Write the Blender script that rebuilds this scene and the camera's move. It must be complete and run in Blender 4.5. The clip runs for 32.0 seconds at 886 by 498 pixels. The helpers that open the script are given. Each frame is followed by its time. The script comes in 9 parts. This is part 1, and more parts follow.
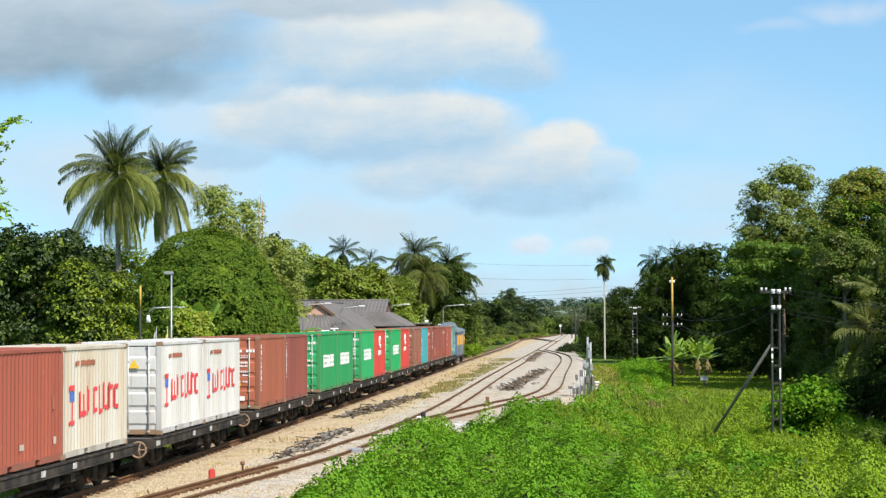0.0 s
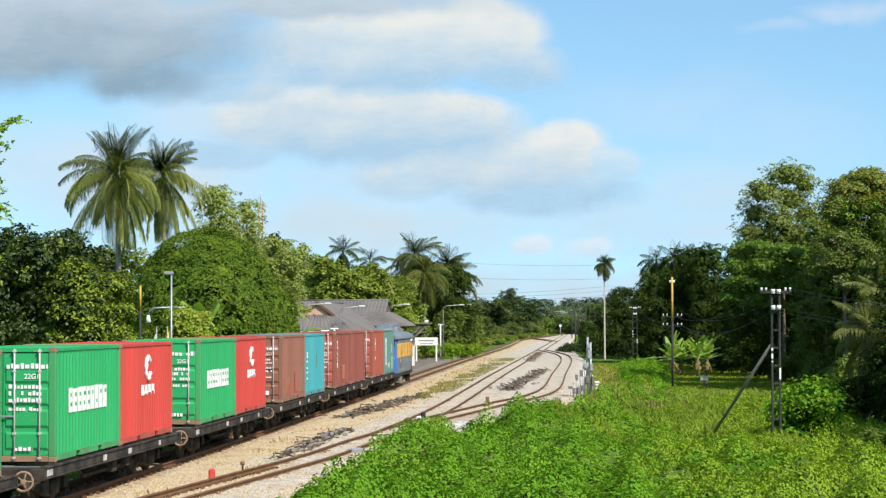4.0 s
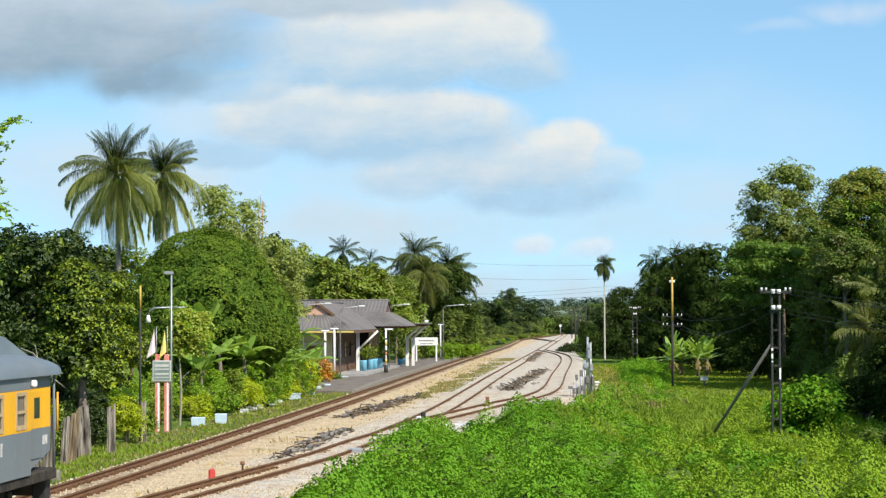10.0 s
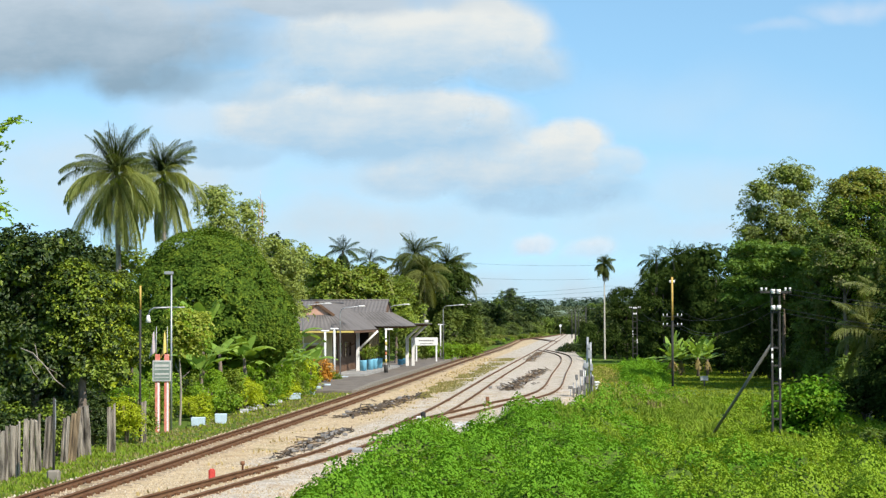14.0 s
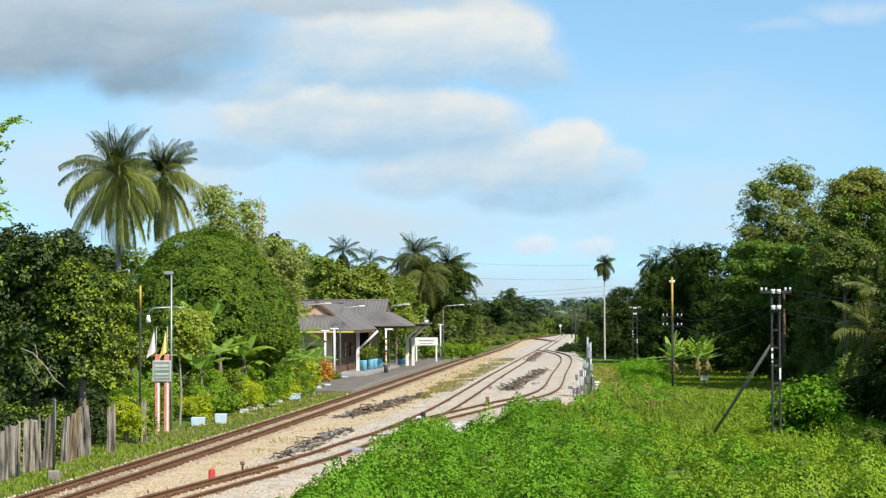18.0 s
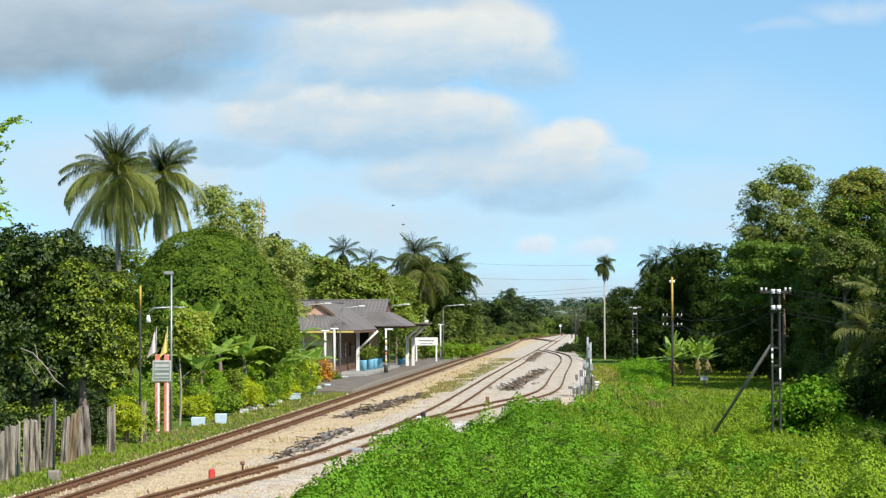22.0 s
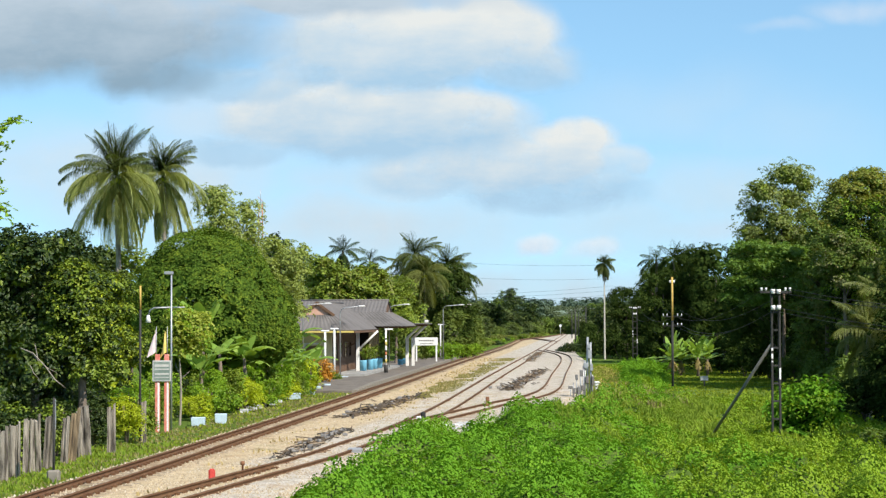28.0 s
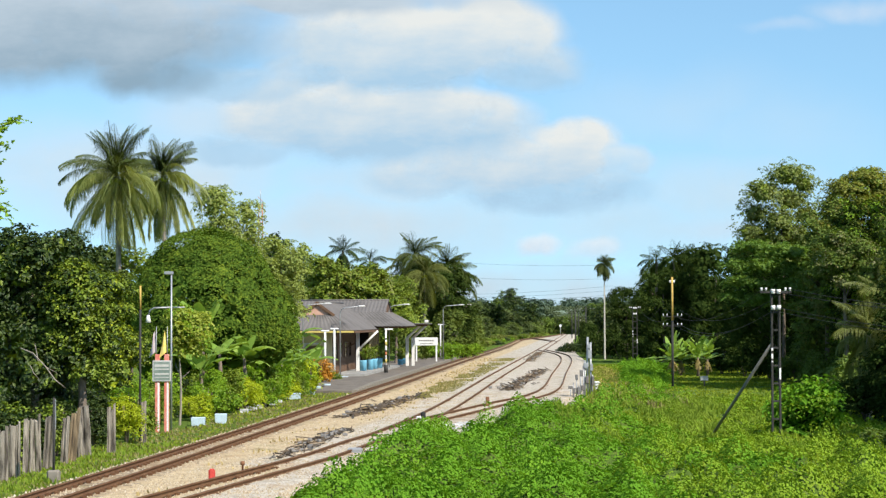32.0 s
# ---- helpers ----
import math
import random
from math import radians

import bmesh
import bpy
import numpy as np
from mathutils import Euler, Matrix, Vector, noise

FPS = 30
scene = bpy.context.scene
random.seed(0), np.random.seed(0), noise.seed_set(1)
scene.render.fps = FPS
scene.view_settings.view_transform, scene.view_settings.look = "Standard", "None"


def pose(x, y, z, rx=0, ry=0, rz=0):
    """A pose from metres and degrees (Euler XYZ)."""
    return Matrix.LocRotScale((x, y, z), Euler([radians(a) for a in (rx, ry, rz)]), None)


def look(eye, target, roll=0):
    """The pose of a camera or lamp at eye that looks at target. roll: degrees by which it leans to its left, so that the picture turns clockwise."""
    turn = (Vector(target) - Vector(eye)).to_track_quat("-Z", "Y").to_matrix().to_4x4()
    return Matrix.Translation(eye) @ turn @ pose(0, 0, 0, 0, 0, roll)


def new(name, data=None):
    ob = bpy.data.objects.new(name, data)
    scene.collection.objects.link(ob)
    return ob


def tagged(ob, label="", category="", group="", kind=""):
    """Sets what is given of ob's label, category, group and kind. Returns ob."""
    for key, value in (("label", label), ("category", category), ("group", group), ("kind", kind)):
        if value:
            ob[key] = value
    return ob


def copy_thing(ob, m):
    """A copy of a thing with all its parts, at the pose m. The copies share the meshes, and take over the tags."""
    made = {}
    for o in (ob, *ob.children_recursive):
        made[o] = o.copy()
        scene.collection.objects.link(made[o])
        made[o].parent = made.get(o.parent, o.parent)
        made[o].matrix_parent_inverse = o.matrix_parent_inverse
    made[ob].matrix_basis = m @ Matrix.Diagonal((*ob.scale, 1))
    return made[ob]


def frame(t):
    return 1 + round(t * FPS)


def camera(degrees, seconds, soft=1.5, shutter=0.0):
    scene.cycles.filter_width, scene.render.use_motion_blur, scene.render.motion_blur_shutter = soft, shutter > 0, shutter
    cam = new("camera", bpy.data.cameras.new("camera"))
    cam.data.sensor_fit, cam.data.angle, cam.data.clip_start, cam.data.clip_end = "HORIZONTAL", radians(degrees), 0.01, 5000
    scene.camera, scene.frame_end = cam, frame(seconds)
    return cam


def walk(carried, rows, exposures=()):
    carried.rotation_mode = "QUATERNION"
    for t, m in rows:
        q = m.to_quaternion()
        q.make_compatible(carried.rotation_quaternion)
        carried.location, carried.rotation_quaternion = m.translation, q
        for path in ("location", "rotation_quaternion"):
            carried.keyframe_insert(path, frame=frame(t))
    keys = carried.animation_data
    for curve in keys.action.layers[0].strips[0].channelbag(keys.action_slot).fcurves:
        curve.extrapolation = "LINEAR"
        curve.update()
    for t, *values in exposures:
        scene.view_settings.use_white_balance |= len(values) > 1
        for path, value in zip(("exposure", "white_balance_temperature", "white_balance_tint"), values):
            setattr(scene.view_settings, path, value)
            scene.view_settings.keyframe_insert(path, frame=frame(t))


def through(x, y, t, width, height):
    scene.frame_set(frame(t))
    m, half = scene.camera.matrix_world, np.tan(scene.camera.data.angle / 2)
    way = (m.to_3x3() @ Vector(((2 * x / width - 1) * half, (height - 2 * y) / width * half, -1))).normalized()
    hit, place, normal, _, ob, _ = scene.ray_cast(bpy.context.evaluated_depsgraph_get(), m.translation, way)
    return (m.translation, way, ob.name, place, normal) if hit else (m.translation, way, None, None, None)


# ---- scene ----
cam = camera(24.76, 32.0, soft=1.35)
EYE = pose(0, 0, 4.228, 91.993, 0, 0) @ pose(0, 0, 0, 0, 0, -0.17)
walk(cam, [(0.0, EYE), (32.0, EYE)])

# ---- light ----
SUN_ELEVATION, SUN_AZIMUTH = radians(44), radians(139)   # azimuth clockwise from +y
world = bpy.data.worlds.new("sky")
scene.world = world
world.use_nodes = True
wn, wl = world.node_tree.nodes, world.node_tree.links
wn.clear()
sky = wn.new("ShaderNodeTexSky")
sky.sky_type, sky.sun_disc = "NISHITA", False
sky.sun_elevation, sky.sun_rotation = SUN_ELEVATION, SUN_AZIMUTH
sky.air_density, sky.dust_density, sky.ozone_density = 1.15, 0.4, 4.5
back = wn.new("ShaderNodeBackground")
back.inputs["Strength"].default_value = 0.145
wout = wn.new("ShaderNodeOutputWorld")
geo = wn.new("ShaderNodeTexCoord")
lift = wn.new("ShaderNodeVectorMath")
lift.operation, lift.inputs[1].default_value = "ADD", (0, 0, 0.13)
wl.new(geo.outputs["Generated"], lift.inputs[0])
unit = wn.new("ShaderNodeVectorMath")
unit.operation = "NORMALIZE"
wl.new(lift.outputs[0], unit.inputs[0])
wl.new(unit.outputs[0], sky.inputs["Vector"])
tint = wn.new("ShaderNodeMix")
tint.data_type, tint.blend_type = "RGBA", "MULTIPLY"
tint.inputs[0].default_value, tint.inputs[7].default_value = 1.0, (0.94, 1.035, 0.945, 1)
wl.new(sky.outputs[0], tint.inputs[6])
wl.new(tint.outputs[2], back.inputs["Color"])
wl.new(back.outputs[0], wout.inputs["Surface"])

sun = new("sun", bpy.data.lights.new("sun", "SUN"))
sun.data.energy, sun.data.angle, sun.data.color = 5.0, radians(0.6), (1.0, 0.94, 0.84)
sun_way = Vector((math.sin(SUN_AZIMUTH) * math.cos(SUN_ELEVATION), math.cos(SUN_AZIMUTH) * math.cos(SUN_ELEVATION), math.sin(SUN_ELEVATION)))
sun.matrix_world = look(sun_way * 100, (0, 0, 0))
scene.view_settings.exposure = 0.45


# ---- materials ----
def nodes(name):
    m = bpy.data.materials.new(name)
    m.use_nodes = True
    n, l = m.node_tree.nodes, m.node_tree.links
    return m, n, l, n["Principled BSDF"], n["Material Output"]


def noise_node(n, l, coords, scale, detail=5, rough=0.6):
    t = n.new("ShaderNodeTexNoise")
    t.inputs["Scale"].default_value, t.inputs["Detail"].default_value, t.inputs["Roughness"].default_value = scale, detail, rough
    l.new(coords, t.inputs["Vector"])
    return t.outputs["Fac"]


def ramp(n, l, fac, stops):
    r = n.new("ShaderNodeValToRGB")
    while len(r.color_ramp.elements) < len(stops):
        r.color_ramp.elements.new(0.5)
    for e, (at, c) in zip(r.color_ramp.elements, stops):
        e.position, e.color = at, (*c, 1) if len(c) == 3 else c
    l.new(fac, r.inputs["Fac"])
    return r.outputs["Color"]


def mixed(n, l, fac, a, b, mode="MIX"):
    m = n.new("ShaderNodeMix")
    m.data_type, m.blend_type = "RGBA", mode
    for v, k in ((fac, 0), (a, 6), (b, 7)):
        if isinstance(v, (int, float)):
            m.inputs[k].default_value = v
        elif isinstance(v, tuple):
            m.inputs[k].default_value = (*v, 1)
        else:
            l.new(v, m.inputs[k])
    return m.outputs[2]


def surface(name, c, dirt, scale=1.5, amount=0.5, rough=0.7, metal=0.0, bump=0.3, grain=30.0, streaks=False, vary=0.0, spec=0.4, amp=1.0):
    """Two scales of colour: broad stains towards dirt, and a fine grain with relief."""
    m, n, l, b, o = nodes(name)
    co = n.new("ShaderNodeTexCoord").outputs["Object"]
    if streaks:
        mp = n.new("ShaderNodeMapping")
        mp.inputs["Scale"].default_value = (1, 1, 0.12)
        l.new(co, mp.inputs["Vector"])
        co2 = mp.outputs["Vector"]
    else:
        co2 = co
    stain = ramp(n, l, noise_node(n, l, co2, scale), [(0.42, (0, 0, 0)), (0.75, (amount,) * 3)])
    col = mixed(n, l, stain, c, dirt)
    fine = noise_node(n, l, co, grain, 4)
    shade = ramp(n, l, fine, [(0.25, (1 - 0.18 * amp,) * 3), (0.75, (1 + 0.12 * amp,) * 3)])
    col = mixed(n, l, 1.0, col, shade, "MULTIPLY")
    if vary:
        oi = n.new("ShaderNodeObjectInfo")
        v = ramp(n, l, oi.outputs["Random"], [(0.0, (1 - vary,) * 3), (1.0, (1 + vary,) * 3)])
        col = mixed(n, l, 1.0, col, v, "MULTIPLY")
    l.new(col, b.inputs["Base Color"])
    b.inputs["Roughness"].default_value, b.inputs["Metallic"].default_value = rough, metal
    b.inputs["Specular IOR Level"].default_value = spec
    if bump:
        bp = n.new("ShaderNodeBump")
        bp.inputs["Strength"].default_value, bp.inputs["Distance"].default_value = bump, 0.02
        l.new(fine, bp.inputs["Height"])
        l.new(bp.outputs[0], b.inputs["Normal"])
    return m


def foliage(name, dark, mid, light, through=0.22, patches=1.6, gloss=(0.5, 0.28), vary=0.36):
    """Leaves: colour by leaf and by broad patches, light passing through them."""
    dark, mid, light = ((c[0] * 1.13, c[1], c[2] * 0.66) for c in (dark, mid, light))
    dark, light = (tuple(0.55 * a + 0.45 * b for a, b in zip(mid, c)) for c in (dark, light))
    m, n, l, b, o = nodes(name)
    geo = n.new("ShaderNodeNewGeometry")
    co = n.new("ShaderNodeTexCoord").outputs["Object"]
    patch = noise_node(n, l, co, patches, 3)
    ri = n.new("ShaderNodeMath")
    ri.operation = "MULTIPLY_ADD"
    ri.inputs[1].default_value, ri.inputs[2].default_value = vary, 0.18 - vary / 2
    l.new(geo.outputs["Random Per Island"], ri.inputs[0])
    add = n.new("ShaderNodeMath")
    add.operation = "MULTIPLY_ADD"
    add.inputs[1].default_value = 0.68
    l.new(patch, add.inputs[0])
    l.new(ri.outputs[0], add.inputs[2])
    col = ramp(n, l, add.outputs[0], [(0.2, dark), (0.5, mid), (0.78, light)])
    l.new(col, b.inputs["Base Color"])
    b.inputs["Roughness"].default_value, b.inputs["Specular IOR Level"].default_value = gloss
    tr = n.new("ShaderNodeBsdfTranslucent")
    warm = mixed(n, l, 1.0, col, (1.25, 1.15, 0.5), "MULTIPLY")
    l.new(warm, tr.inputs["Color"])
    mx = n.new("ShaderNodeMixShader")
    mx.inputs[0].default_value = through
    l.new(b.outputs[0], mx.inputs[1])
    l.new(tr.outputs[0], mx.inputs[2])
    l.new(mx.outputs[0], o.inputs["Surface"])
    return m


def ground_material():
    m, n, l, b, o = nodes("grassy_earth")
    co = n.new("ShaderNodeTexCoord").outputs["Object"]
    a = noise_node(n, l, co, 0.09, 6)
    f = noise_node(n, l, co, 2.2, 6, 0.7)
    g = noise_node(n, l, co, 14.0, 4)
    grass = ramp(n, l, f, [(0.3, (0.055, 0.095, 0.02)), (0.5, (0.1, 0.155, 0.03)), (0.75, (0.165, 0.21, 0.045))])
    dry = mixed(n, l, ramp(n, l, a, [(0.5, (0, 0, 0)), (0.72, (0.4,) * 3)]), grass, (0.13, 0.135, 0.04))
    col = mixed(n, l, 1.0, dry, ramp(n, l, g, [(0.3, (0.7,) * 3), (0.7, (1.2,) * 3)]), "MULTIPLY")
    l.new(col, b.inputs["Base Color"])
    b.inputs["Roughness"].default_value, b.inputs["Specular IOR Level"].default_value = 0.97, 0.0
    bp = n.new("ShaderNodeBump")
    bp.inputs["Strength"].default_value, bp.inputs["Distance"].default_value = 0.8, 0.15
    l.new(f, bp.inputs["Height"])
    l.new(bp.outputs[0], b.inputs["Normal"])
    return m


def ballast_material():
    """Sandy gravel beside the running line, pale crushed stone beside the sidings, weeds and oily patches on both."""
    m, n, l, b, o = nodes("track_ballast")
    co = n.new("ShaderNodeTexCoord").outputs["Object"]
    at = n.new("ShaderNodeAttribute")
    at.attribute_name = "pale"
    big = noise_node(n, l, co, 0.25, 6)
    mid = noise_node(n, l, co, 1.7, 6, 0.7)
    vo = n.new("ShaderNodeTexVoronoi")
    vo.inputs["Scale"].default_value = 13
    l.new(co, vo.inputs["Vector"])
    sand = ramp(n, l, mid, [(0.3, (0.42, 0.31, 0.18)), (0.5, (0.52, 0.40, 0.245)), (0.7, (0.58, 0.46, 0.30))])
    pale = ramp(n, l, mid, [(0.3, (0.32, 0.27, 0.21)), (0.48, (0.49, 0.43, 0.35)), (0.7, (0.6, 0.545, 0.46))])
    edge = n.new("ShaderNodeMath")
    edge.operation = "MULTIPLY_ADD"
    edge.inputs[1].default_value = 0.7
    l.new(big, edge.inputs[0])
    l.new(at.outputs["Fac"], edge.inputs[2])
    col = mixed(n, l, ramp(n, l, edge.outputs[0], [(0.72, (0, 0, 0)), (0.98, (1, 1, 1))]), sand, pale)
    stone = ramp(n, l, vo.outputs["Color"], [(0.1, (0.72,) * 3), (0.9, (1.15,) * 3)])
    col = mixed(n, l, 1.0, col, stone, "MULTIPLY")
    rust = ramp(n, l, noise_node(n, l, co, 0.5, 5), [(0.54, (0, 0, 0)), (0.72, (0.55,) * 3)])
    col = mixed(n, l, rust, col, (0.34, 0.21, 0.11))
    tk = n.new("ShaderNodeAttribute")
    tk.attribute_name = "track"
    dust = n.new("ShaderNodeMath")
    dust.operation = "MULTIPLY"
    l.new(tk.outputs["Fac"], dust.inputs[0])
    l.new(ramp(n, l, mid, [(0.3, (0.85,) * 3), (0.7, (0.5,) * 3)]), dust.inputs[1])
    col = mixed(n, l, dust.outputs[0], col, (0.24, 0.165, 0.1))
    weeds = ramp(n, l, noise_node(n, l, co, 0.42, 7, 0.7), [(0.57, (0, 0, 0)), (0.68, (0.65,) * 3)])
    col = mixed(n, l, weeds, col, (0.20, 0.20, 0.07))
    l.new(col, b.inputs["Base Color"])
    b.inputs["Roughness"].default_value, b.inputs["Specular IOR Level"].default_value = 0.95, 0.15
    bp = n.new("ShaderNodeBump")
    bp.inputs["Strength"].default_value, bp.inputs["Distance"].default_value = 0.7, 0.06
    l.new(vo.outputs["Distance"], bp.inputs["Height"])
    l.new(bp.outputs[0], b.inputs["Normal"])
    return m


def stone_material():
    m, n, l, b, o = nodes("crushed_stone")
    geo = n.new("ShaderNodeNewGeometry")
    col = ramp(n, l, geo.outputs["Random Per Island"], [(0.0, (0.26, 0.20, 0.13)), (0.35, (0.42, 0.325, 0.21)), (0.8, (0.50, 0.41, 0.29)), (1.0, (0.60, 0.52, 0.41))])
    l.new(col, b.inputs["Base Color"])
    b.inputs["Roughness"].default_value, b.inputs["Specular IOR Level"].default_value = 0.95, 0.15
    return m


M_STONES = stone_material()
M_GROUND, M_BALLAST = ground_material(), ballast_material()
M_RAIL = surface("rusty_rail_steel", (0.125, 0.062, 0.032), (0.2, 0.115, 0.06), 2, 0.7, 0.75, 0.0, spec=0.15)
M_SLEEPER = surface("dusty_timber_sleeper", (0.24, 0.18, 0.12), (0.40, 0.32, 0.22), 3, 0.8, 0.9, vary=0.3)
M_HEAP = surface("dark_rotten_timber", (0.06, 0.044, 0.03), (0.13, 0.10, 0.07), 3, 0.7, 0.95, vary=0.4)
M_TANWOOD = surface("split_tan_timber", (0.4, 0.29, 0.17), (0.05, 0.035, 0.022), 7, 1.2, 0.9, streaks=True, vary=0.3, bump=0.8)
M_OLDWOOD = surface("weathered_grey_timber", (0.29, 0.25, 0.2), (0.03, 0.022, 0.017), 9, 1.4, 0.9, streaks=True, vary=0.35, bump=0.8)
M_BARK = surface("tree_bark", (0.17, 0.13, 0.10), (0.07, 0.06, 0.045), 3, 0.8, 0.95, bump=0.8, grain=12)
M_PALMBARK = surface("palm_trunk_bark", (0.30, 0.26, 0.21), (0.14, 0.12, 0.10), 3, 0.8, 0.95, bump=0.6, grain=14)
M_PALEBARK = surface("pale_grey_palm_bark", (0.5, 0.47, 0.4), (0.34, 0.31, 0.26), 3, 0.7, 0.9)
M_STEEL_DARK = surface("dark_wagon_steel", (0.024, 0.022, 0.02), (0.1, 0.078, 0.058), 2, 0.9, 0.85, 0.0, spec=0.15)
M_STEEL_MID = surface("grey_wagon_steel", (0.17, 0.165, 0.16), (0.12, 0.085, 0.06), 1.5, 0.8, 0.7, 0.1, streaks=True)
M_RUSTY = surface("rusted_iron", (0.22, 0.10, 0.05), (0.09, 0.05, 0.03), 4, 0.8, 0.9)
M_BLACK = surface("black_rubber", (0.02, 0.02, 0.02), (0.04, 0.04, 0.04), 3, 0.5, 0.8)
M_WHITE = surface("white_paint", (0.78, 0.77, 0.74), (0.5, 0.46, 0.4), 2, 0.5, 0.55, streaks=True)
M_LETTER = surface("white_lettering", (0.80, 0.79, 0.77), (0.55, 0.5, 0.46), 6, 0.6, 0.6, bump=0)
M_REDMARK = surface("red_lettering", (0.70, 0.045, 0.05), (0.62, 0.2, 0.18), 6, 0.4, 0.6, bump=0)
M_BLUEMARK = surface("blue_mark_paint", (0.06, 0.14, 0.5), (0.2, 0.25, 0.5), 6, 0.4, 0.6, bump=0)
M_CONCRETE = surface("grey_concrete", (0.34, 0.33, 0.31), (0.16, 0.15, 0.13), 1.2, 0.7, 0.9, streaks=True)
M_GALV = surface("galvanised_steel", (0.38, 0.39, 0.40), (0.32, 0.31, 0.29), 3, 0.6, 0.45, 0.5)

L_DARK = foliage("dark_broad_leaves", (0.005, 0.013, 0.005), (0.022, 0.047, 0.012), (0.14, 0.2, 0.047), 0.11)
# the wood's shade is put into this leaf colour: dark, low contrast
L_DEEP = foliage("shade_toned_leaves", (0.012, 0.028, 0.01), (0.035, 0.066, 0.02), (0.09, 0.13, 0.04), 0.25, 1.6, (0.85, 0.04), 0.18)
L_MID = foliage("mid_green_leaves", (0.045, 0.088, 0.016), (0.138, 0.22, 0.034), (0.32, 0.39, 0.06))
L_BRIGHT = foliage("sunlit_green_leaves", (0.06, 0.13, 0.015), (0.17, 0.33, 0.035), (0.38, 0.55, 0.065), 0.4)
L_YELLOW = foliage("yellow_green_leaves", (0.12, 0.2, 0.014), (0.36, 0.48, 0.035), (0.6, 0.7, 0.08), 0.4)
L_OLIVE = foliage("olive_leaves", (0.06, 0.085, 0.02), (0.145, 0.18, 0.05), (0.30, 0.33, 0.10))
L_DOME = foliage("fine_dense_leaves", (0.022, 0.06, 0.012), (0.075, 0.15, 0.028), (0.3, 0.4, 0.05), 0.22, 0.9, (0.75, 0.08))
L_VINE = foliage("vine_leaves", (0.034, 0.11, 0.018), (0.125, 0.3, 0.038), (0.29, 0.49, 0.065), 0.34, 0.6, (0.75, 0.03), 0.14)
L_GRASS = foliage("grass_blades", (0.07, 0.12, 0.014), (0.2, 0.29, 0.04), (0.42, 0.48, 0.09), 0.4, 0.35, (0.8, 0.03))
L_DRYGRASS = foliage("dry_grass_blades", (0.25, 0.21, 0.14), (0.39, 0.34, 0.24), (0.5, 0.43, 0.3), 0.3)
L_PALM = foliage("palm_fronds", (0.07, 0.11, 0.04), (0.195, 0.255, 0.11), (0.42, 0.46, 0.22), 0.35)
L_BANANA = foliage("banana_leaf", (0.12, 0.24, 0.05), (0.2, 0.36, 0.09), (0.36, 0.51, 0.17), 0.4)
L_ORANGE = foliage("orange_croton_leaves", (0.2, 0.13, 0.024), (0.46, 0.24, 0.04), (0.6, 0.42, 0.08))
L_RED = foliage("reddish_leaves", (0.12, 0.054, 0.024), (0.24, 0.096, 0.048), (0.36, 0.192, 0.072))
# distance haze worked into the colour: greyer green, less contrast
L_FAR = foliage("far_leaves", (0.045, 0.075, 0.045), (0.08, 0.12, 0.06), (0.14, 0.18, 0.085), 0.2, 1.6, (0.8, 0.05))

# wood leaves, darkened in colour for their shaded faces
L_WOOD = foliage("shade_toned_wood_leaves", (0.03, 0.06, 0.02), (0.105, 0.18, 0.05), (0.24, 0.32, 0.09), 0.3, 1.6, (0.6, 0.15))
L_PALMDARK = foliage("green_palm_fronds", (0.03, 0.05, 0.02), (0.07, 0.105, 0.035), (0.15, 0.19, 0.07), 0.3)
L_PALEOLIVE = foliage("pale_olive_leaves", (0.1, 0.155, 0.05), (0.235, 0.325, 0.12), (0.42, 0.5, 0.21), 0.35)
# own leaf tone for the bank's right, first set for the wood's shade
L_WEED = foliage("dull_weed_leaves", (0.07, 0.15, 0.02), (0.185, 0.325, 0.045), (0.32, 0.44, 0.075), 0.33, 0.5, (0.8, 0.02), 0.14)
L_DEADLEAF = foliage("withered_banana_leaf", (0.1, 0.09, 0.045), (0.17, 0.15, 0.075), (0.28, 0.24, 0.13), 0.3)
L_STRAW = foliage("dry_olive_grass", (0.13, 0.145, 0.07), (0.22, 0.225, 0.12), (0.31, 0.3, 0.18), 0.3)
L_FADED = foliage("faded_olive_grass", (0.15, 0.17, 0.07), (0.31, 0.32, 0.13), (0.46, 0.42, 0.22), 0.35, 0.5, (0.7, 0.1))
L_VERGE = foliage("verge_tree_leaves", (0.055, 0.095, 0.035), (0.115, 0.175, 0.06), (0.19, 0.26, 0.085), 0.25, 1.6, (0.8, 0.06), 0.18)
# pale fronds toned down in colour for the shade at the wood's edge
L_PALMWOOD = foliage("shaded_pale_fronds", (0.05, 0.075, 0.03), (0.14, 0.18, 0.07), (0.26, 0.3, 0.12), 0.35)
L_BROWNISH = foliage("dry_brownish_leaves", (0.075, 0.1, 0.055), (0.165, 0.2, 0.11), (0.31, 0.34, 0.19))
L_GOLDEN = foliage("golden_olive_leaves", (0.07, 0.1, 0.03), (0.19, 0.23, 0.065), (0.38, 0.41, 0.12), 0.35)
L_LAYER = foliage("vivid_green_leaves", (0.045, 0.11, 0.025), (0.11, 0.225, 0.055), (0.3, 0.43, 0.12), 0.35)
L_FEATHER = foliage("feathery_yellow_green_fronds", (0.16, 0.24, 0.05), (0.32, 0.42, 0.1), (0.5, 0.58, 0.18), 0.45)
# young trees tinted grey-green in place of haze
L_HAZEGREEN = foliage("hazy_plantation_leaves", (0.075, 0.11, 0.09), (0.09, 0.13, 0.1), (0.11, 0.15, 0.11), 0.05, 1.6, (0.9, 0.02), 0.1)
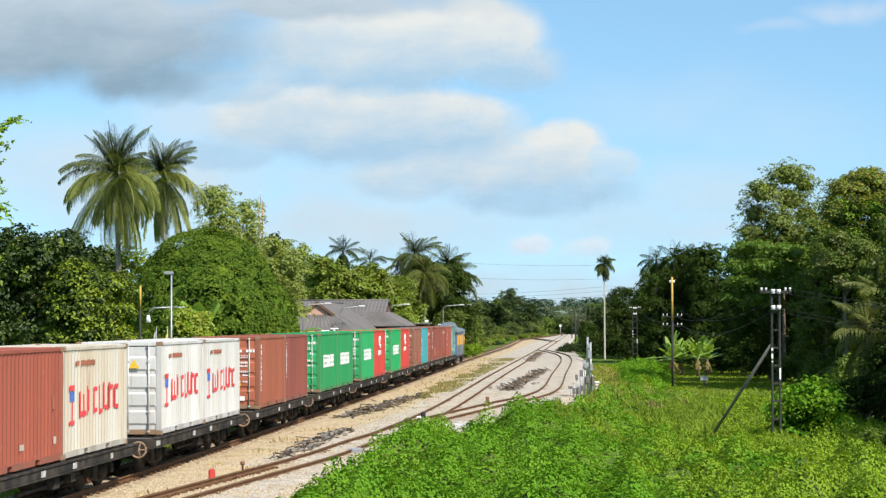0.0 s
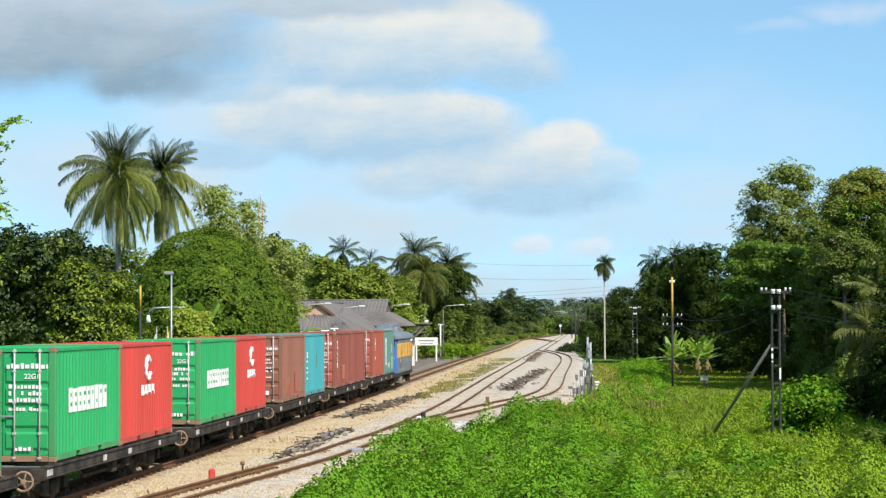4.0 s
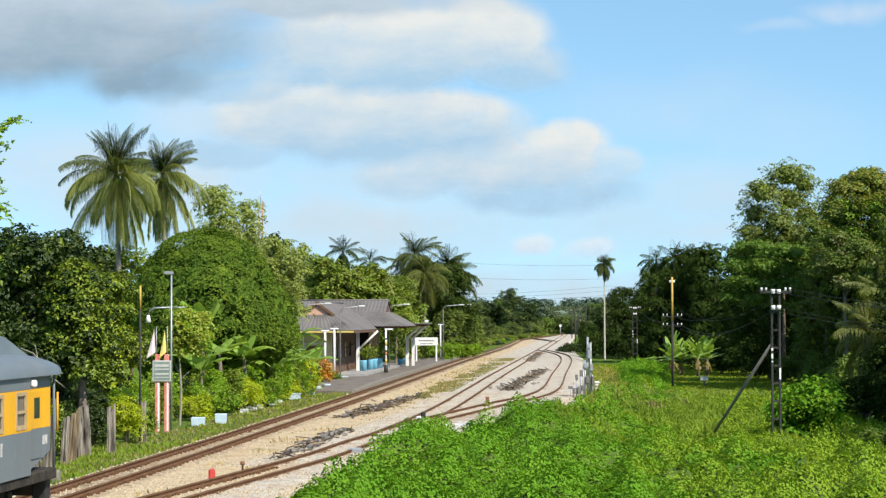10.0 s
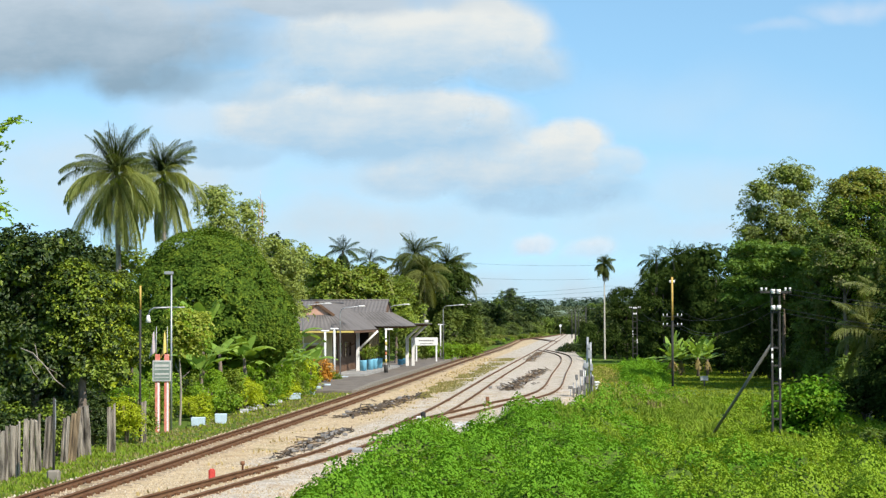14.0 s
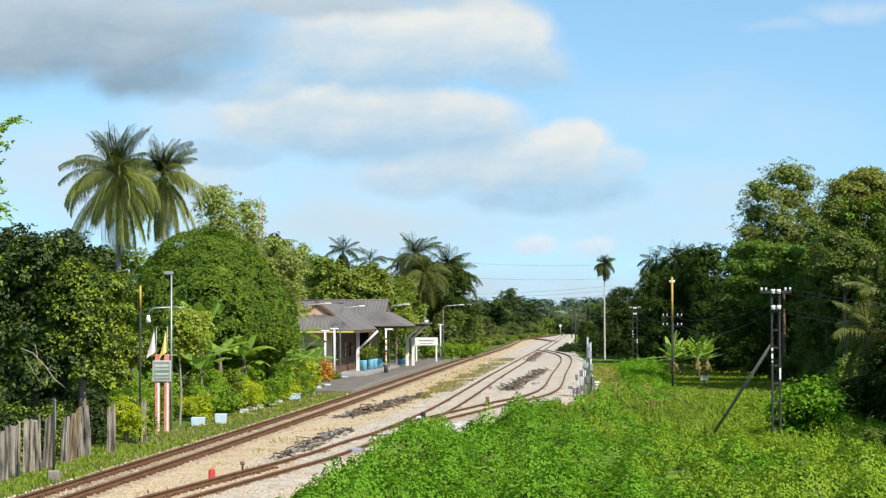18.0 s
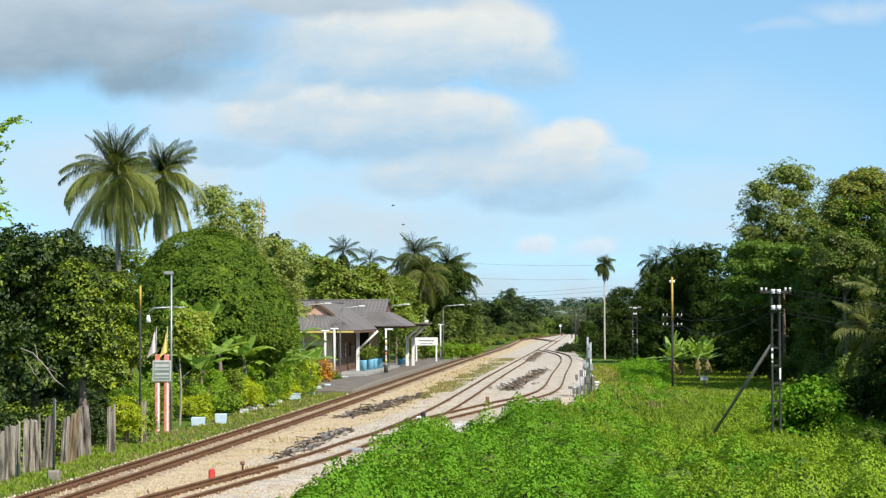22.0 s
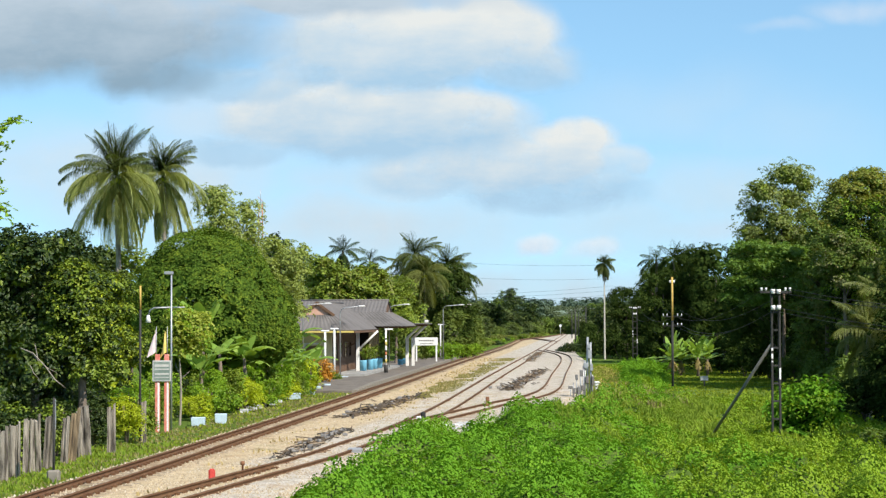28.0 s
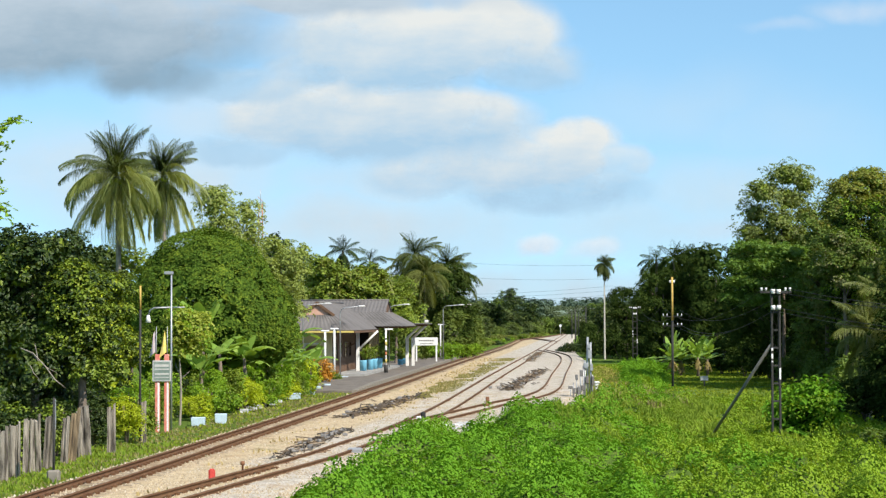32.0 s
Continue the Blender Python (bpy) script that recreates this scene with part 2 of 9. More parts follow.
L_UNDER = foliage("dark_old_leaves", (0.04, 0.1, 0.012), (0.1, 0.22, 0.025), (0.18, 0.3, 0.04), 0.3, 1.6, (0.95, 0.0))
L_PALETALL = foliage("pale_airy_leaves", (0.1, 0.15, 0.05), (0.17, 0.24, 0.095), (0.33, 0.4, 0.18), 0.35)
L_MEADOW = foliage("soft_meadow_grass", (0.09, 0.17, 0.03), (0.18, 0.29, 0.055), (0.34, 0.44, 0.11), 0.4, 0.4, (0.8, 0.03), 0.2)
# air haze is painted into these leaves: bluish, almost no contrast
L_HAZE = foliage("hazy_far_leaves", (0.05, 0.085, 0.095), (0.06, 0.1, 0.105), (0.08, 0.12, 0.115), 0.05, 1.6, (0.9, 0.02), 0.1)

# ---- building helpers ----
def link_mesh(name, me, material, parent=None, label=""):
    ob = new(name, me)
    if material and not me.materials:
        me.materials.append(material)
    if parent:
        ob.parent = parent
    if label:
        ob["label"] = label
    return ob


def part(name, bm, material, parent, label=""):
    me = bpy.data.meshes.new(name)
    bm.to_mesh(me)
    bm.free()
    return link_mesh(name, me, material, parent, label)


def box(bm, x0, x1, y0, y1, z0, z1, m=None):
    vs = [bm.verts.new((x, y, z)) for x in (x0, x1) for y in (y0, y1) for z in (z0, z1)]
    if m is not None:
        for v in vs:
            v.co = m @ v.co
    for f in ((0, 1, 3, 2), (4, 6, 7, 5), (0, 4, 5, 1), (2, 3, 7, 6), (0, 2, 6, 4), (1, 5, 7, 3)):
        bm.faces.new([vs[i] for i in f])
    return vs


def boxes(*dims):
    bm = bmesh.new()
    for d in dims:
        box(bm, *d)
    return bm


def bevelled(bm, w=0.02, seg=1):
    bmesh.ops.recalc_face_normals(bm, faces=bm.faces)
    bmesh.ops.bevel(bm, geom=bm.edges[:], offset=w, segments=seg, affect="EDGES", clamp_overlap=True)
    return bm


def tube(bm, pts, radii, seg=8, caps=True):
    """A round bar of changing thickness along points."""
    pts = [Vector(p) for p in pts]
    if isinstance(radii, (int, float)):
        radii = [radii] * len(pts)
    radii = [float(q) for q in radii]
    rings = []
    for i, p in enumerate(pts):
        t = (pts[min(i + 1, len(pts) - 1)] - pts[max(i - 1, 0)]).normalized()
        u = t.cross(Vector((0.13, 0.31, 1)) if abs(t.z) < 0.9 else Vector((1, 0.2, 0))).normalized()
        w = t.cross(u)
        rings.append([bm.verts.new(p + radii[i] * (math.cos(a) * u + math.sin(a) * w)) for a in (2 * math.pi * k / seg for k in range(seg))])
    for a, b in zip(rings, rings[1:]):
        for k in range(seg):
            bm.faces.new((a[k], a[(k + 1) % seg], b[(k + 1) % seg], b[k])).smooth = True
    if caps:
        bm.faces.new(rings[0][::-1])
        bm.faces.new(rings[-1])
    return bm


def rod(pts, radii, seg=8):
    return tube(bmesh.new(), pts, radii, seg)


def empty(name, x=0, y=0, z=0, rz=0):
    e = new(name)
    e.matrix_world = pose(x, y, z, 0, 0, rz)
    return e


def np_mesh(name, verts, faces, smooth=False):
    """A mesh from arrays: verts (n, 3), faces (m, 3 or 4)."""
    me = bpy.data.meshes.new(name)
    k = faces.shape[1]
    me.vertices.add(len(verts))
    me.vertices.foreach_set("co", np.asarray(verts, np.float32).ravel())
    me.loops.add(faces.size)
    me.loops.foreach_set("vertex_index", faces.astype(np.int32).ravel())
    me.polygons.add(len(faces))
    me.polygons.foreach_set("loop_start", np.arange(0, faces.size, k, dtype=np.int32))
    me.polygons.foreach_set("loop_total", np.full(len(faces), k, np.int32))
    if smooth:
        me.polygons.foreach_set("use_smooth", np.ones(len(faces), bool))
    me.update(calc_edges=True)
    me.validate()
    return me


def leaf_arrays(rng, pos, normal, length, width, fold=0.25):
    """A folded four-cornered leaf at each place, facing its normal, turned at random."""
    n = len(pos)
    nz = normal / np.maximum(np.linalg.norm(normal, axis=1, keepdims=True), 1e-6)
    r = rng.normal(size=(n, 3))
    u = np.cross(nz, r)
    u /= np.maximum(np.linalg.norm(u, axis=1, keepdims=True), 1e-6)
    w = np.cross(nz, u)
    length, width = np.broadcast_to(length, n)[:, None], np.broadcast_to(width, n)[:, None]
    base, tip = pos - u * length * 0.5, pos + u * length * 0.5 - nz * length * 0.12
    lift = nz * width * fold
    a, b = pos + w * width * 0.5 + lift, pos - w * width * 0.5 + lift
    v = np.stack([base, a, tip, b], 1).reshape(-1, 3)
    k = np.arange(n)[:, None] * 4
    f = np.concatenate([k + [0, 1, 2], k + [0, 2, 3]], 1).reshape(-1, 3)
    return v, f


# ---- the lines of track, in plan ----
KNOT_S = [-400, 20, 70, 120, 180, 260, 360]
KNOT_A = [0.0948, 0.0948, 0.0759, 0.0694, 0.0686, 0.0761, 0.0602]
LS = np.arange(-400.0, 411.0, 0.5)
LA = np.interp(LS, KNOT_S, KNOT_A)
LX = np.concatenate([[0], np.cumsum((np.sin(LA[1:]) + np.sin(LA[:-1])) * 0.25)])
LY = np.concatenate([[0], np.cumsum((np.cos(LA[1:]) + np.cos(LA[:-1])) * 0.25)])
LX += -14.166 - np.interp(0, LS, LX)
LY -= np.interp(0, LS, LY)


def on_line(s):
    """Place and heading (radians right of +y) on the running line, s metres along it."""
    return float(np.interp(s, LS, LX)), float(np.interp(s, LS, LY)), float(np.interp(s, LS, LA))


def smooth_path(pts, step=1.0):
    """A curve through plan points, at even steps."""
    p = np.array(pts, float)
    p = np.vstack([2 * p[0] - p[1], p, 2 * p[-1] - p[-2]])
    out = []
    for i in range(1, len(p) - 2):
        n = max(2, int(np.linalg.norm(p[i + 1] - p[i]) / step))
        for k in range(n):
            t = k / n
            out.append(0.5 * (2 * p[i] + (p[i + 1] - p[i - 1]) * t + (2 * p[i - 1] - 5 * p[i] + 4 * p[i + 1] - p[i + 2]) * t ** 2 + (3 * p[i] - p[i - 1] - 3 * p[i + 1] + p[i + 2]) * t ** 3))
    out.append(p[-2])
    return np.array(out)


RUN = np.vstack([np.stack([LX, LY], 1)[::4], smooth_path([(15.6, 413), (20.3, 455), (27, 510), (34.2, 570)], 3)])
MAIN = smooth_path([(-11.6, 20), (-9.2, 35), (-6.78, 48.1), (-5.26, 56.2), (-3.97, 63.1), (-2.88, 71), (-1.75, 79.1), (0.29, 101), (4.47, 159.2), (12.02, 259.7), (22.71, 404.9), (34.3, 565), (50, 780)])
LOOP = smooth_path([(-1.75, 79.5), (-0.55, 86), (0.75, 92.5), (2.9, 103), (5.2, 113.5), (6.9, 128), (9.2, 160), (12.5, 205), (13.9, 232), (14.2, 250), (13.8, 270), (13.6, 282)])
CROSS = smooth_path([(19.6, 450), (20.2, 430), (21.1, 400), (20.8, 378)])


def x_of(path, y):
    return np.interp(y, path[:, 1], path[:, 0])


# ---- ground ----
def spaced(lo, hi, fine_lo, fine_hi, step, grow=1.22):
    v = list(np.arange(fine_lo, fine_hi + 1e-6, step))
    d = step
    while v[-1] < hi:
        d *= grow
        v.append(v[-1] + d)
    d = step
    while v[0] > lo:
        d *= grow
        v.insert(0, v[0] - d)
    return np.array(v)


def wave(x, y, seed, size):
    """Smooth uneven values of about -1 to 1 over the plan."""
    r = np.random.default_rng(seed)
    t = 0
    for k in range(7):
        a, f, p = r.uniform(0, 6.28), r.uniform(0.6, 1.7) / size, r.uniform(0, 6.28)
        t = t + np.sin((x * math.cos(a) + y * math.sin(a)) * f * 6.28 + p)
    return t / 3.2


def step01(a, b, v):
    t = np.clip((v - a) / (b - a), 0, 1)
    return t * t * (3 - 2 * t)


VERGE_Y = [30, 48, 56, 64.6, 72, 80, 90, 104, 115, 125, 160, 205, 232, 260, 330]
VERGE_X = [-6.2, -4.1, -3.2, -2.3, -0.9, 1.7, 4.2, 6.3, 7.7, 8.5, 10.9, 14.2, 15.6, 16.8, 21.0]


def ground_z(x, y):
    """Height of the natural ground; the yard is dug 0.25 m below rail top."""
    inland = x - np.interp(y, VERGE_Y, VERGE_X)
    near = step01(30, 44, y) * (1 - step01(108, 150, y))
    rough = step01(0.0, 1.9, inland)
    low = 1 - 0.6 * step01(0.082, 0.11, x / np.maximum(y, 1.0)) * step01(56, 67, y)
    z = -0.3 + rough * near * low * (0.34 + 0.22 * wave(x, y, 3, 5.5) + 0.3 * np.abs(wave(x, y, 4, 3.4)) + 0.26 * wave(x, y, 8, 1.6))
    z = z + rough * 0.6 * np.exp(-((x + 0.6) / 1.9) ** 2 - ((y - 61) / 7.0) ** 2)
    z = z + rough * 0.68 * np.exp(-((x - 3.1) / 1.2) ** 2 - ((y - 72) / 6.0) ** 2)
    z = z - rough * 0.5 * np.exp(-((x - 0.5) / 1.15) ** 2 - ((y - 73) / 9.0) ** 2)
    z = z + rough * 0.2 * np.exp(-((x - 5.6) / 2.6) ** 2 - ((y - 72) / 9.0) ** 2)
    z = z + rough * near * 0.3 * np.exp(-((x - 10.8) / 1.6) ** 2 - ((y - 104) / 9.0) ** 2)
    far = step01(700, 2100, y)
    z = z + far * (16 + 2.5 * wave(x, y, 9, 900.0)) + step01(120, 900, np.abs(x - 0.07 * y)) * 6.0
    return z


def grid_mesh(name, xs, ys, zf):
    gx, gy = np.meshgrid(xs, ys)
    v = np.stack([gx, gy, zf(gx, gy)], -1).reshape(-1, 3)
    nx, ny = len(xs), len(ys)
    i = (np.arange(ny - 1)[:, None] * nx + np.arange(nx - 1)[None]).ravel()
    return np_mesh(name, v, np.stack([i, i + 1, i + nx + 1, i + nx], 1), True)


ground = link_mesh("ground", grid_mesh("ground", spaced(-3500, 3500, -14, 30, 0.4), spaced(-900, 4800, 40, 140, 0.5), ground_z), M_GROUND)
tagged(ground, "uneven green grassy ground reaching low hills", "ground", kind="structure")


def yard():
    """The gravelled yard between the verges, one sheet."""
    ys = np.concatenate([np.arange(-120, 40, 8), np.arange(40, 140, 0.8), np.arange(140, 300, 3), np.arange(300, 800, 10)])
    cols = np.linspace(0, 1, 48)
    left = x_of(RUN, np.minimum(ys, 565)) + np.where(ys > 565, 0.085 * (ys - 565), 0) - 1.45 + 0.18 * wave(ys, ys * 0, 21, 6.0)
    right = np.interp(ys, VERGE_Y + [420, 565, 800], [v + 0.35 for v in VERGE_X] + [27, 37.5, 54])
    right = np.maximum(right, left + 3)
    mid = np.where(ys < 60, x_of(MAIN, ys) + 0.2, np.minimum(x_of(MAIN, ys) - 2.0, right))
    x = left[:, None] + (right - left)[:, None] * cols
    y = np.repeat(ys[:, None], len(cols), 1)
    cross = x - mid[:, None]
    z = -0.188 + 0.07 * step01(-1.0, 0.6, cross) + 0.012 * wave(x, y, 5, 3.0) + 0.01 * wave(x, y, 6, 1.1)
    edge = np.minimum(cols, 1 - cols) * (right - left)[:, None]
    z = z - 0.16 * (1 - step01(0.0, 0.9, edge))
    n, m = len(ys), len(cols)
    i = (np.arange(n - 1)[:, None] * m + np.arange(m - 1)[None]).ravel()
    me = np_mesh("yard_ballast", np.stack([x, y, z], -1).reshape(-1, 3), np.stack([i, i + 1, i + m + 1, i + m], 1), True)
    tr = me.attributes.new("track", "FLOAT", "POINT")
    near = np.abs(x - x_of(RUN, y))
    tr.data.foreach_set("value", np.maximum(1 - step01(0.45, 1.15, near), 0.95 * np.exp(-((x - 0.5) / 1.5) ** 2 - ((y - 89.0) / 4.0) ** 2) * (0.8 + 0.3 * wave(x, y, 63, 1.2))).astype(np.float32).ravel())
    a = me.attributes.new("pale", "FLOAT", "POINT")
    a.data.foreach_set("value", np.clip(cross / 2.4 + 0.5 + 0.75 * step01(125, 215, y), 0, 1).astype(np.float32).ravel())
    return tagged(link_mesh("yard_ballast", me, M_BALLAST), "sandy tan and pale grey crushed-stone track bed", "ballast", kind="structure")


yard()


def loose_stones():
    """Gravel lying on the near yard: small uneven pyramids."""
    rng = np.random.default_rng(12)
    n = 38000
    y = 45 + 75 * rng.uniform(0, 1, n) ** 1.4
    lo, hi = x_of(RUN, y) - 1.35, np.interp(y, VERGE_Y, VERGE_X) + 0.2
    x = lo + (hi - lo) * rng.uniform(0, 1, n)
    k = (np.abs(x) < 0.23 * y + 1)
    x, y = x[k], y[k]
    n = len(x)
    s = rng.uniform(0.014, 0.04, n)[:, None]
    c = np.stack([x, y, -0.195 + 0.07 * step01(-1.0, 0.6, x - (x_of(MAIN, y) - 2.0 + 2.2 * (y < 60)))], 1)
    a = rng.uniform(0, 6.28, n)
    pts = [c + np.stack([np.cos(a + q) * s[:, 0], np.sin(a + q) * s[:, 0], 0 * a - 0.01], 1) * [1, 1, 1] for q in (0, 1.9, 4.1)]
    top = c + np.stack([rng.normal(size=n) * 0.3 * s[:, 0], rng.normal(size=n) * 0.3 * s[:, 0], s[:, 0] * rng.uniform(0.7, 1.5, n)], 1)
    v = np.stack(pts + [top], 1).reshape(-1, 3)
    i = np.arange(n)[:, None] * 4
    f = np.concatenate([i + [0, 1, 3], i + [1, 2, 3], i + [2, 0, 3]], 1).reshape(-1, 3)
    return tagged(link_mesh("loose_gravel", np_mesh("loose_gravel", v, f), M_STONES), "loose pale and tan crushed stone between the tracks", "gravel", kind="stuff")


loose_stones()


# ---- tracks ----
RAIL_PROFILE = [(-0.035, 0), (0.035, 0), (0.035, -0.04), (0.011, -0.05), (0.011, -0.12), (0.06, -0.145), (-0.06, -0.145), (-0.011, -0.12), (-0.011, -0.05), (-0.035, -0.04)]


def rail_mesh(path, off):
    t = np.gradient(path, axis=0)
    t /= np.linalg.norm(t, axis=1, keepdims=True)
    nrm = np.stack([t[:, 1], -t[:, 0]], 1)
    k = len(RAIL_PROFILE)
    v = [[(p[0] + (off + a) * q[0], p[1] + (off + a) * q[1], b) for a, b in RAIL_PROFILE] for p, q in zip(path, nrm)]
    v = np.array(v).reshape(-1, 3)
    i = np.arange(len(path) - 1)[:, None] * k
    j = np.arange(k)[None]
    f = np.stack([i + j, i + (j + 1) % k, i + k + (j + 1) % k, i + k + j], -1).reshape(-1, 4)
    return np_mesh("rail", v, f)


def track(path, label, sleepers_from=46, sleepers_to=118, lift=0.0):
    tr = empty("railway_track", path[0][0], path[0][1], -0.15)
    tagged(tr, label, "railway track", "tracks of the yard")
    for off in (-0.535, 0.535):
        r = link_mesh("rail", rail_mesh(path, off), M_RAIL, tr)
        r.matrix_parent_inverse = tr.matrix_world.inverted()
    d = np.concatenate([[0], np.cumsum(np.linalg.norm(np.diff(path, axis=0), axis=1))])
    bm = bevelled(boxes((-1.0, 1.0, -0.115, 0.115, -0.14, 0.0)), 0.015)
    me = bpy.data.meshes.new("sleeper")
    bm.to_mesh(me)
    me.materials.append(M_SLEEPER)
    bm.free()
    near, far = [], []
    r = random.Random(len(path))
    for s in np.arange(0.3, d[-1], 0.66):
        x, y = np.interp(s, d, path[:, 0]), np.interp(s, d, path[:, 1])
        x2, y2 = np.interp(s + 0.5, d, path[:, 0]), np.interp(s + 0.5, d, path[:, 1])
        a = math.degrees(math.atan2(-(x2 - x), y2 - y)) if s + 0.5 < d[-1] else 0
        m = pose(x + r.uniform(-0.04, 0.04), y, -0.178 + lift + r.uniform(-0.02, 0.006), 0, 0, a + r.uniform(-0.6, 0.6))
        if sleepers_from < y < sleepers_to:
            o = link_mesh("sleeper", me, None, tr)
            o.matrix_parent_inverse = tr.matrix_world.inverted()
            o.matrix_basis = m
            near.append(m)
        elif -40 < y < 330:
            far.append(m)
    if near:
        bm = bmesh.new()
        for m in near:
            for off in (-0.535, 0.535):
                for side in (-0.1, 0.1):
                    box(bm, off + side - 0.05, off + side + 0.05, -0.07, 0.07, 0.0, 0.075, m)
        o = part("rail_fastening", bm, M_RAIL, tr)
        o.matrix_parent_inverse = tr.matrix_world.inverted()
        o["kind"] = "stuff"
    if far:
        bm = bmesh.new()
        for m in far:
            box(bm, -1.0, 1.0, -0.115, 0.115, -0.14, 0.0, m)
        o = part("sleeper_run", bm, M_SLEEPER, tr)
        o.matrix_parent_inverse = tr.matrix_world.inverted()
        o["kind"] = "stuff"
    return tr


track(RUN, "rusty running line on timber sleepers in sandy ballast", 46, 122)
track(MAIN, "rusty siding track curving off the running line", 46, 118, -0.008)
track(LOOP, "rusty loop track leaving the siding by a turnout", 82, 135, -0.012)
track(CROSS, "far rusty crossover between two tracks", 0, 0, 0.008)


# ---- the train ----
V0, ACC = 14.749, 0.0223
FIRST, PITCH = 40.41, 16.14
CT_Z = 1.035


PAINTS = {}


def paint(name, c, dirt, amount=0.5):
    """Faded sheet-metal paint with rust runs and chipped spots."""
    PAINTS[name] = c
    m = surface(name, c, dirt, 0.9, amount, 0.55, 0.0, 0.04, 25, streaks=True, amp=0.3)
    n, l = m.node_tree.nodes, m.node_tree.links
    b = n["Principled BSDF"]
    col = b.inputs["Base Color"].links[0].from_socket
    co = n.new("ShaderNodeTexCoord").outputs["Object"]
    mp = n.new("ShaderNodeMapping")
    mp.inputs["Scale"].default_value = (1, 1, 0.09)
    l.new(co, mp.inputs["Vector"])
    oi = n.new("ShaderNodeObjectInfo")
    sh = n.new("ShaderNodeVectorMath")
    sh.operation = "MULTIPLY_ADD"
    sh.inputs[1].default_value = (9, 9, 9)
    cb = n.new("ShaderNodeCombineXYZ")
    l.new(oi.outputs["Random"], cb.inputs[1])
    l.new(cb.outputs[0], sh.inputs[0])
    l.new(mp.outputs["Vector"], sh.inputs[2])
    runs = ramp(n, l, noise_node(n, l, sh.outputs[0], 4.5, 4, 0.7), [(0.58, (0, 0, 0)), (0.72, (amount * 0.75,) * 3)])
    col = mixed(n, l, runs, col, tuple(0.45 * q + 0.55 * e for q, e in zip(dirt, (0.17, 0.10, 0.065))))
    chips = ramp(n, l, noise_node(n, l, co, 7.0, 3, 0.5), [(0.68, (0, 0, 0)), (0.71, (0.7,) * 3)])
    col = mixed(n, l, chips, col, tuple(0.6 * q + 0.4 * e for q, e in zip(c, (0.34, 0.25, 0.19))))
    fade = ramp(n, l, noise_node(n, l, sh.outputs[0], 0.5, 3), [(0.3, (0.82,) * 3), (0.7, (1.12,) * 3)])
    l.new(mixed(n, l, 1.0, col, fade, "MULTIPLY"), b.inputs["Base Color"])
    return m


P_RUST = paint("rust_red_container_paint", (0.32, 0.08, 0.048), (0.2, 0.06, 0.04))
P_BROWN = paint("brown_container_paint", (0.25, 0.105, 0.068), (0.17, 0.065, 0.045))
P_ORANGE = paint("orange_brown_container_paint", (0.3, 0.092, 0.048), (0.2, 0.06, 0.04))
P_RED = paint("red_container_paint", (0.5, 0.05, 0.038), (0.36, 0.06, 0.045))
P_WHITE = paint("white_container_paint", (0.58, 0.57, 0.55), (0.42, 0.36, 0.27), 0.7)
P_CREAM = paint("cream_container_paint", (0.53, 0.5, 0.43), (0.45, 0.3, 0.16), 0.85)
P_GREEN = paint("green_container_paint", (0.02, 0.32, 0.1), (0.03, 0.23, 0.08))
P_DEEPGREEN = paint("deep_green_container_paint", (0.018, 0.245, 0.075), (0.03, 0.17, 0.06))
P_TEAL = paint("turquoise_container_paint", (0.04, 0.29, 0.32), (0.10, 0.28, 0.28))
P_SEA = paint("dull_sea_green_container_paint", (0.09, 0.21, 0.18), (0.13, 0.17, 0.14))
P_SILL = paint("dusty_bottom_rail_paint", (0.25, 0.2, 0.16), (0.14, 0.1, 0.075))
# rust red lightened for the light on door ends; also used on patches
P_DOOR = paint("lifted_red_paint", (0.42, 0.1, 0.065), (0.2, 0.06, 0.04))
P_DULLRUST = paint("dark_rust_container_paint", (0.25, 0.07, 0.05), (0.12, 0.045, 0.035), 0.7)
P_EDGE = paint("rust_stained_corner_steel", (0.27, 0.17, 0.10), (0.16, 0.09, 0.05))
P_BROWNPATCH = paint("tan_brown_patch_paint", (0.27, 0.135, 0.085), (0.2, 0.1, 0.06))
# body orange made lighter: the door end's light is in the paint
P_ORANGEDOOR = paint("lit_orange_door_paint", (0.4, 0.125, 0.065), (0.25, 0.08, 0.05))
M_ROD = surface("pale_galvanised_rod", (0.55, 0.53, 0.5), (0.36, 0.3, 0.25), 4, 0.6, 0.5, 0.2)
P_PATCH = paint("faded_orange_patch_paint", (0.38, 0.13, 0.07), (0.3, 0.1, 0.05))
P_PALE = paint("pale_green_patch_paint", (0.22, 0.44, 0.38), (0.2, 0.35, 0.3))
P_VAN_GREY = paint("van_blue_grey_paint", (0.135, 0.16, 0.175), (0.16, 0.15, 0.14))
P_VAN_ORANGE = paint("van_orange_paint", (0.72, 0.36, 0.01), (0.62, 0.3, 0.04), 0.25)
P_VAN_BLUE = paint("van_bright_blue_paint", (0.02, 0.19, 0.72), (0.03, 0.12, 0.4), 0.3)
P_VAN_ROOF = paint("van_roof_grey_paint", (0.14, 0.17, 0.19), (0.16, 0.15, 0.14))
M_GLASS = surface("dark_window_glass", (0.03, 0.035, 0.04), (0.06, 0.06, 0.06), 2, 0.4, 0.08, bump=0, spec=0.6)
M_FRAME = surface("tan_window_frame", (0.42, 0.3, 0.16), (0.3, 0.2, 0.1), 4, 0.6, 0.6)
M_CURTAIN = surface("dusty_curtained_glass", (0.13, 0.115, 0.1), (0.24, 0.2, 0.16), 5, 0.8, 0.35, bump=0, streaks=True)

MESHES = {}
EDGES = {}


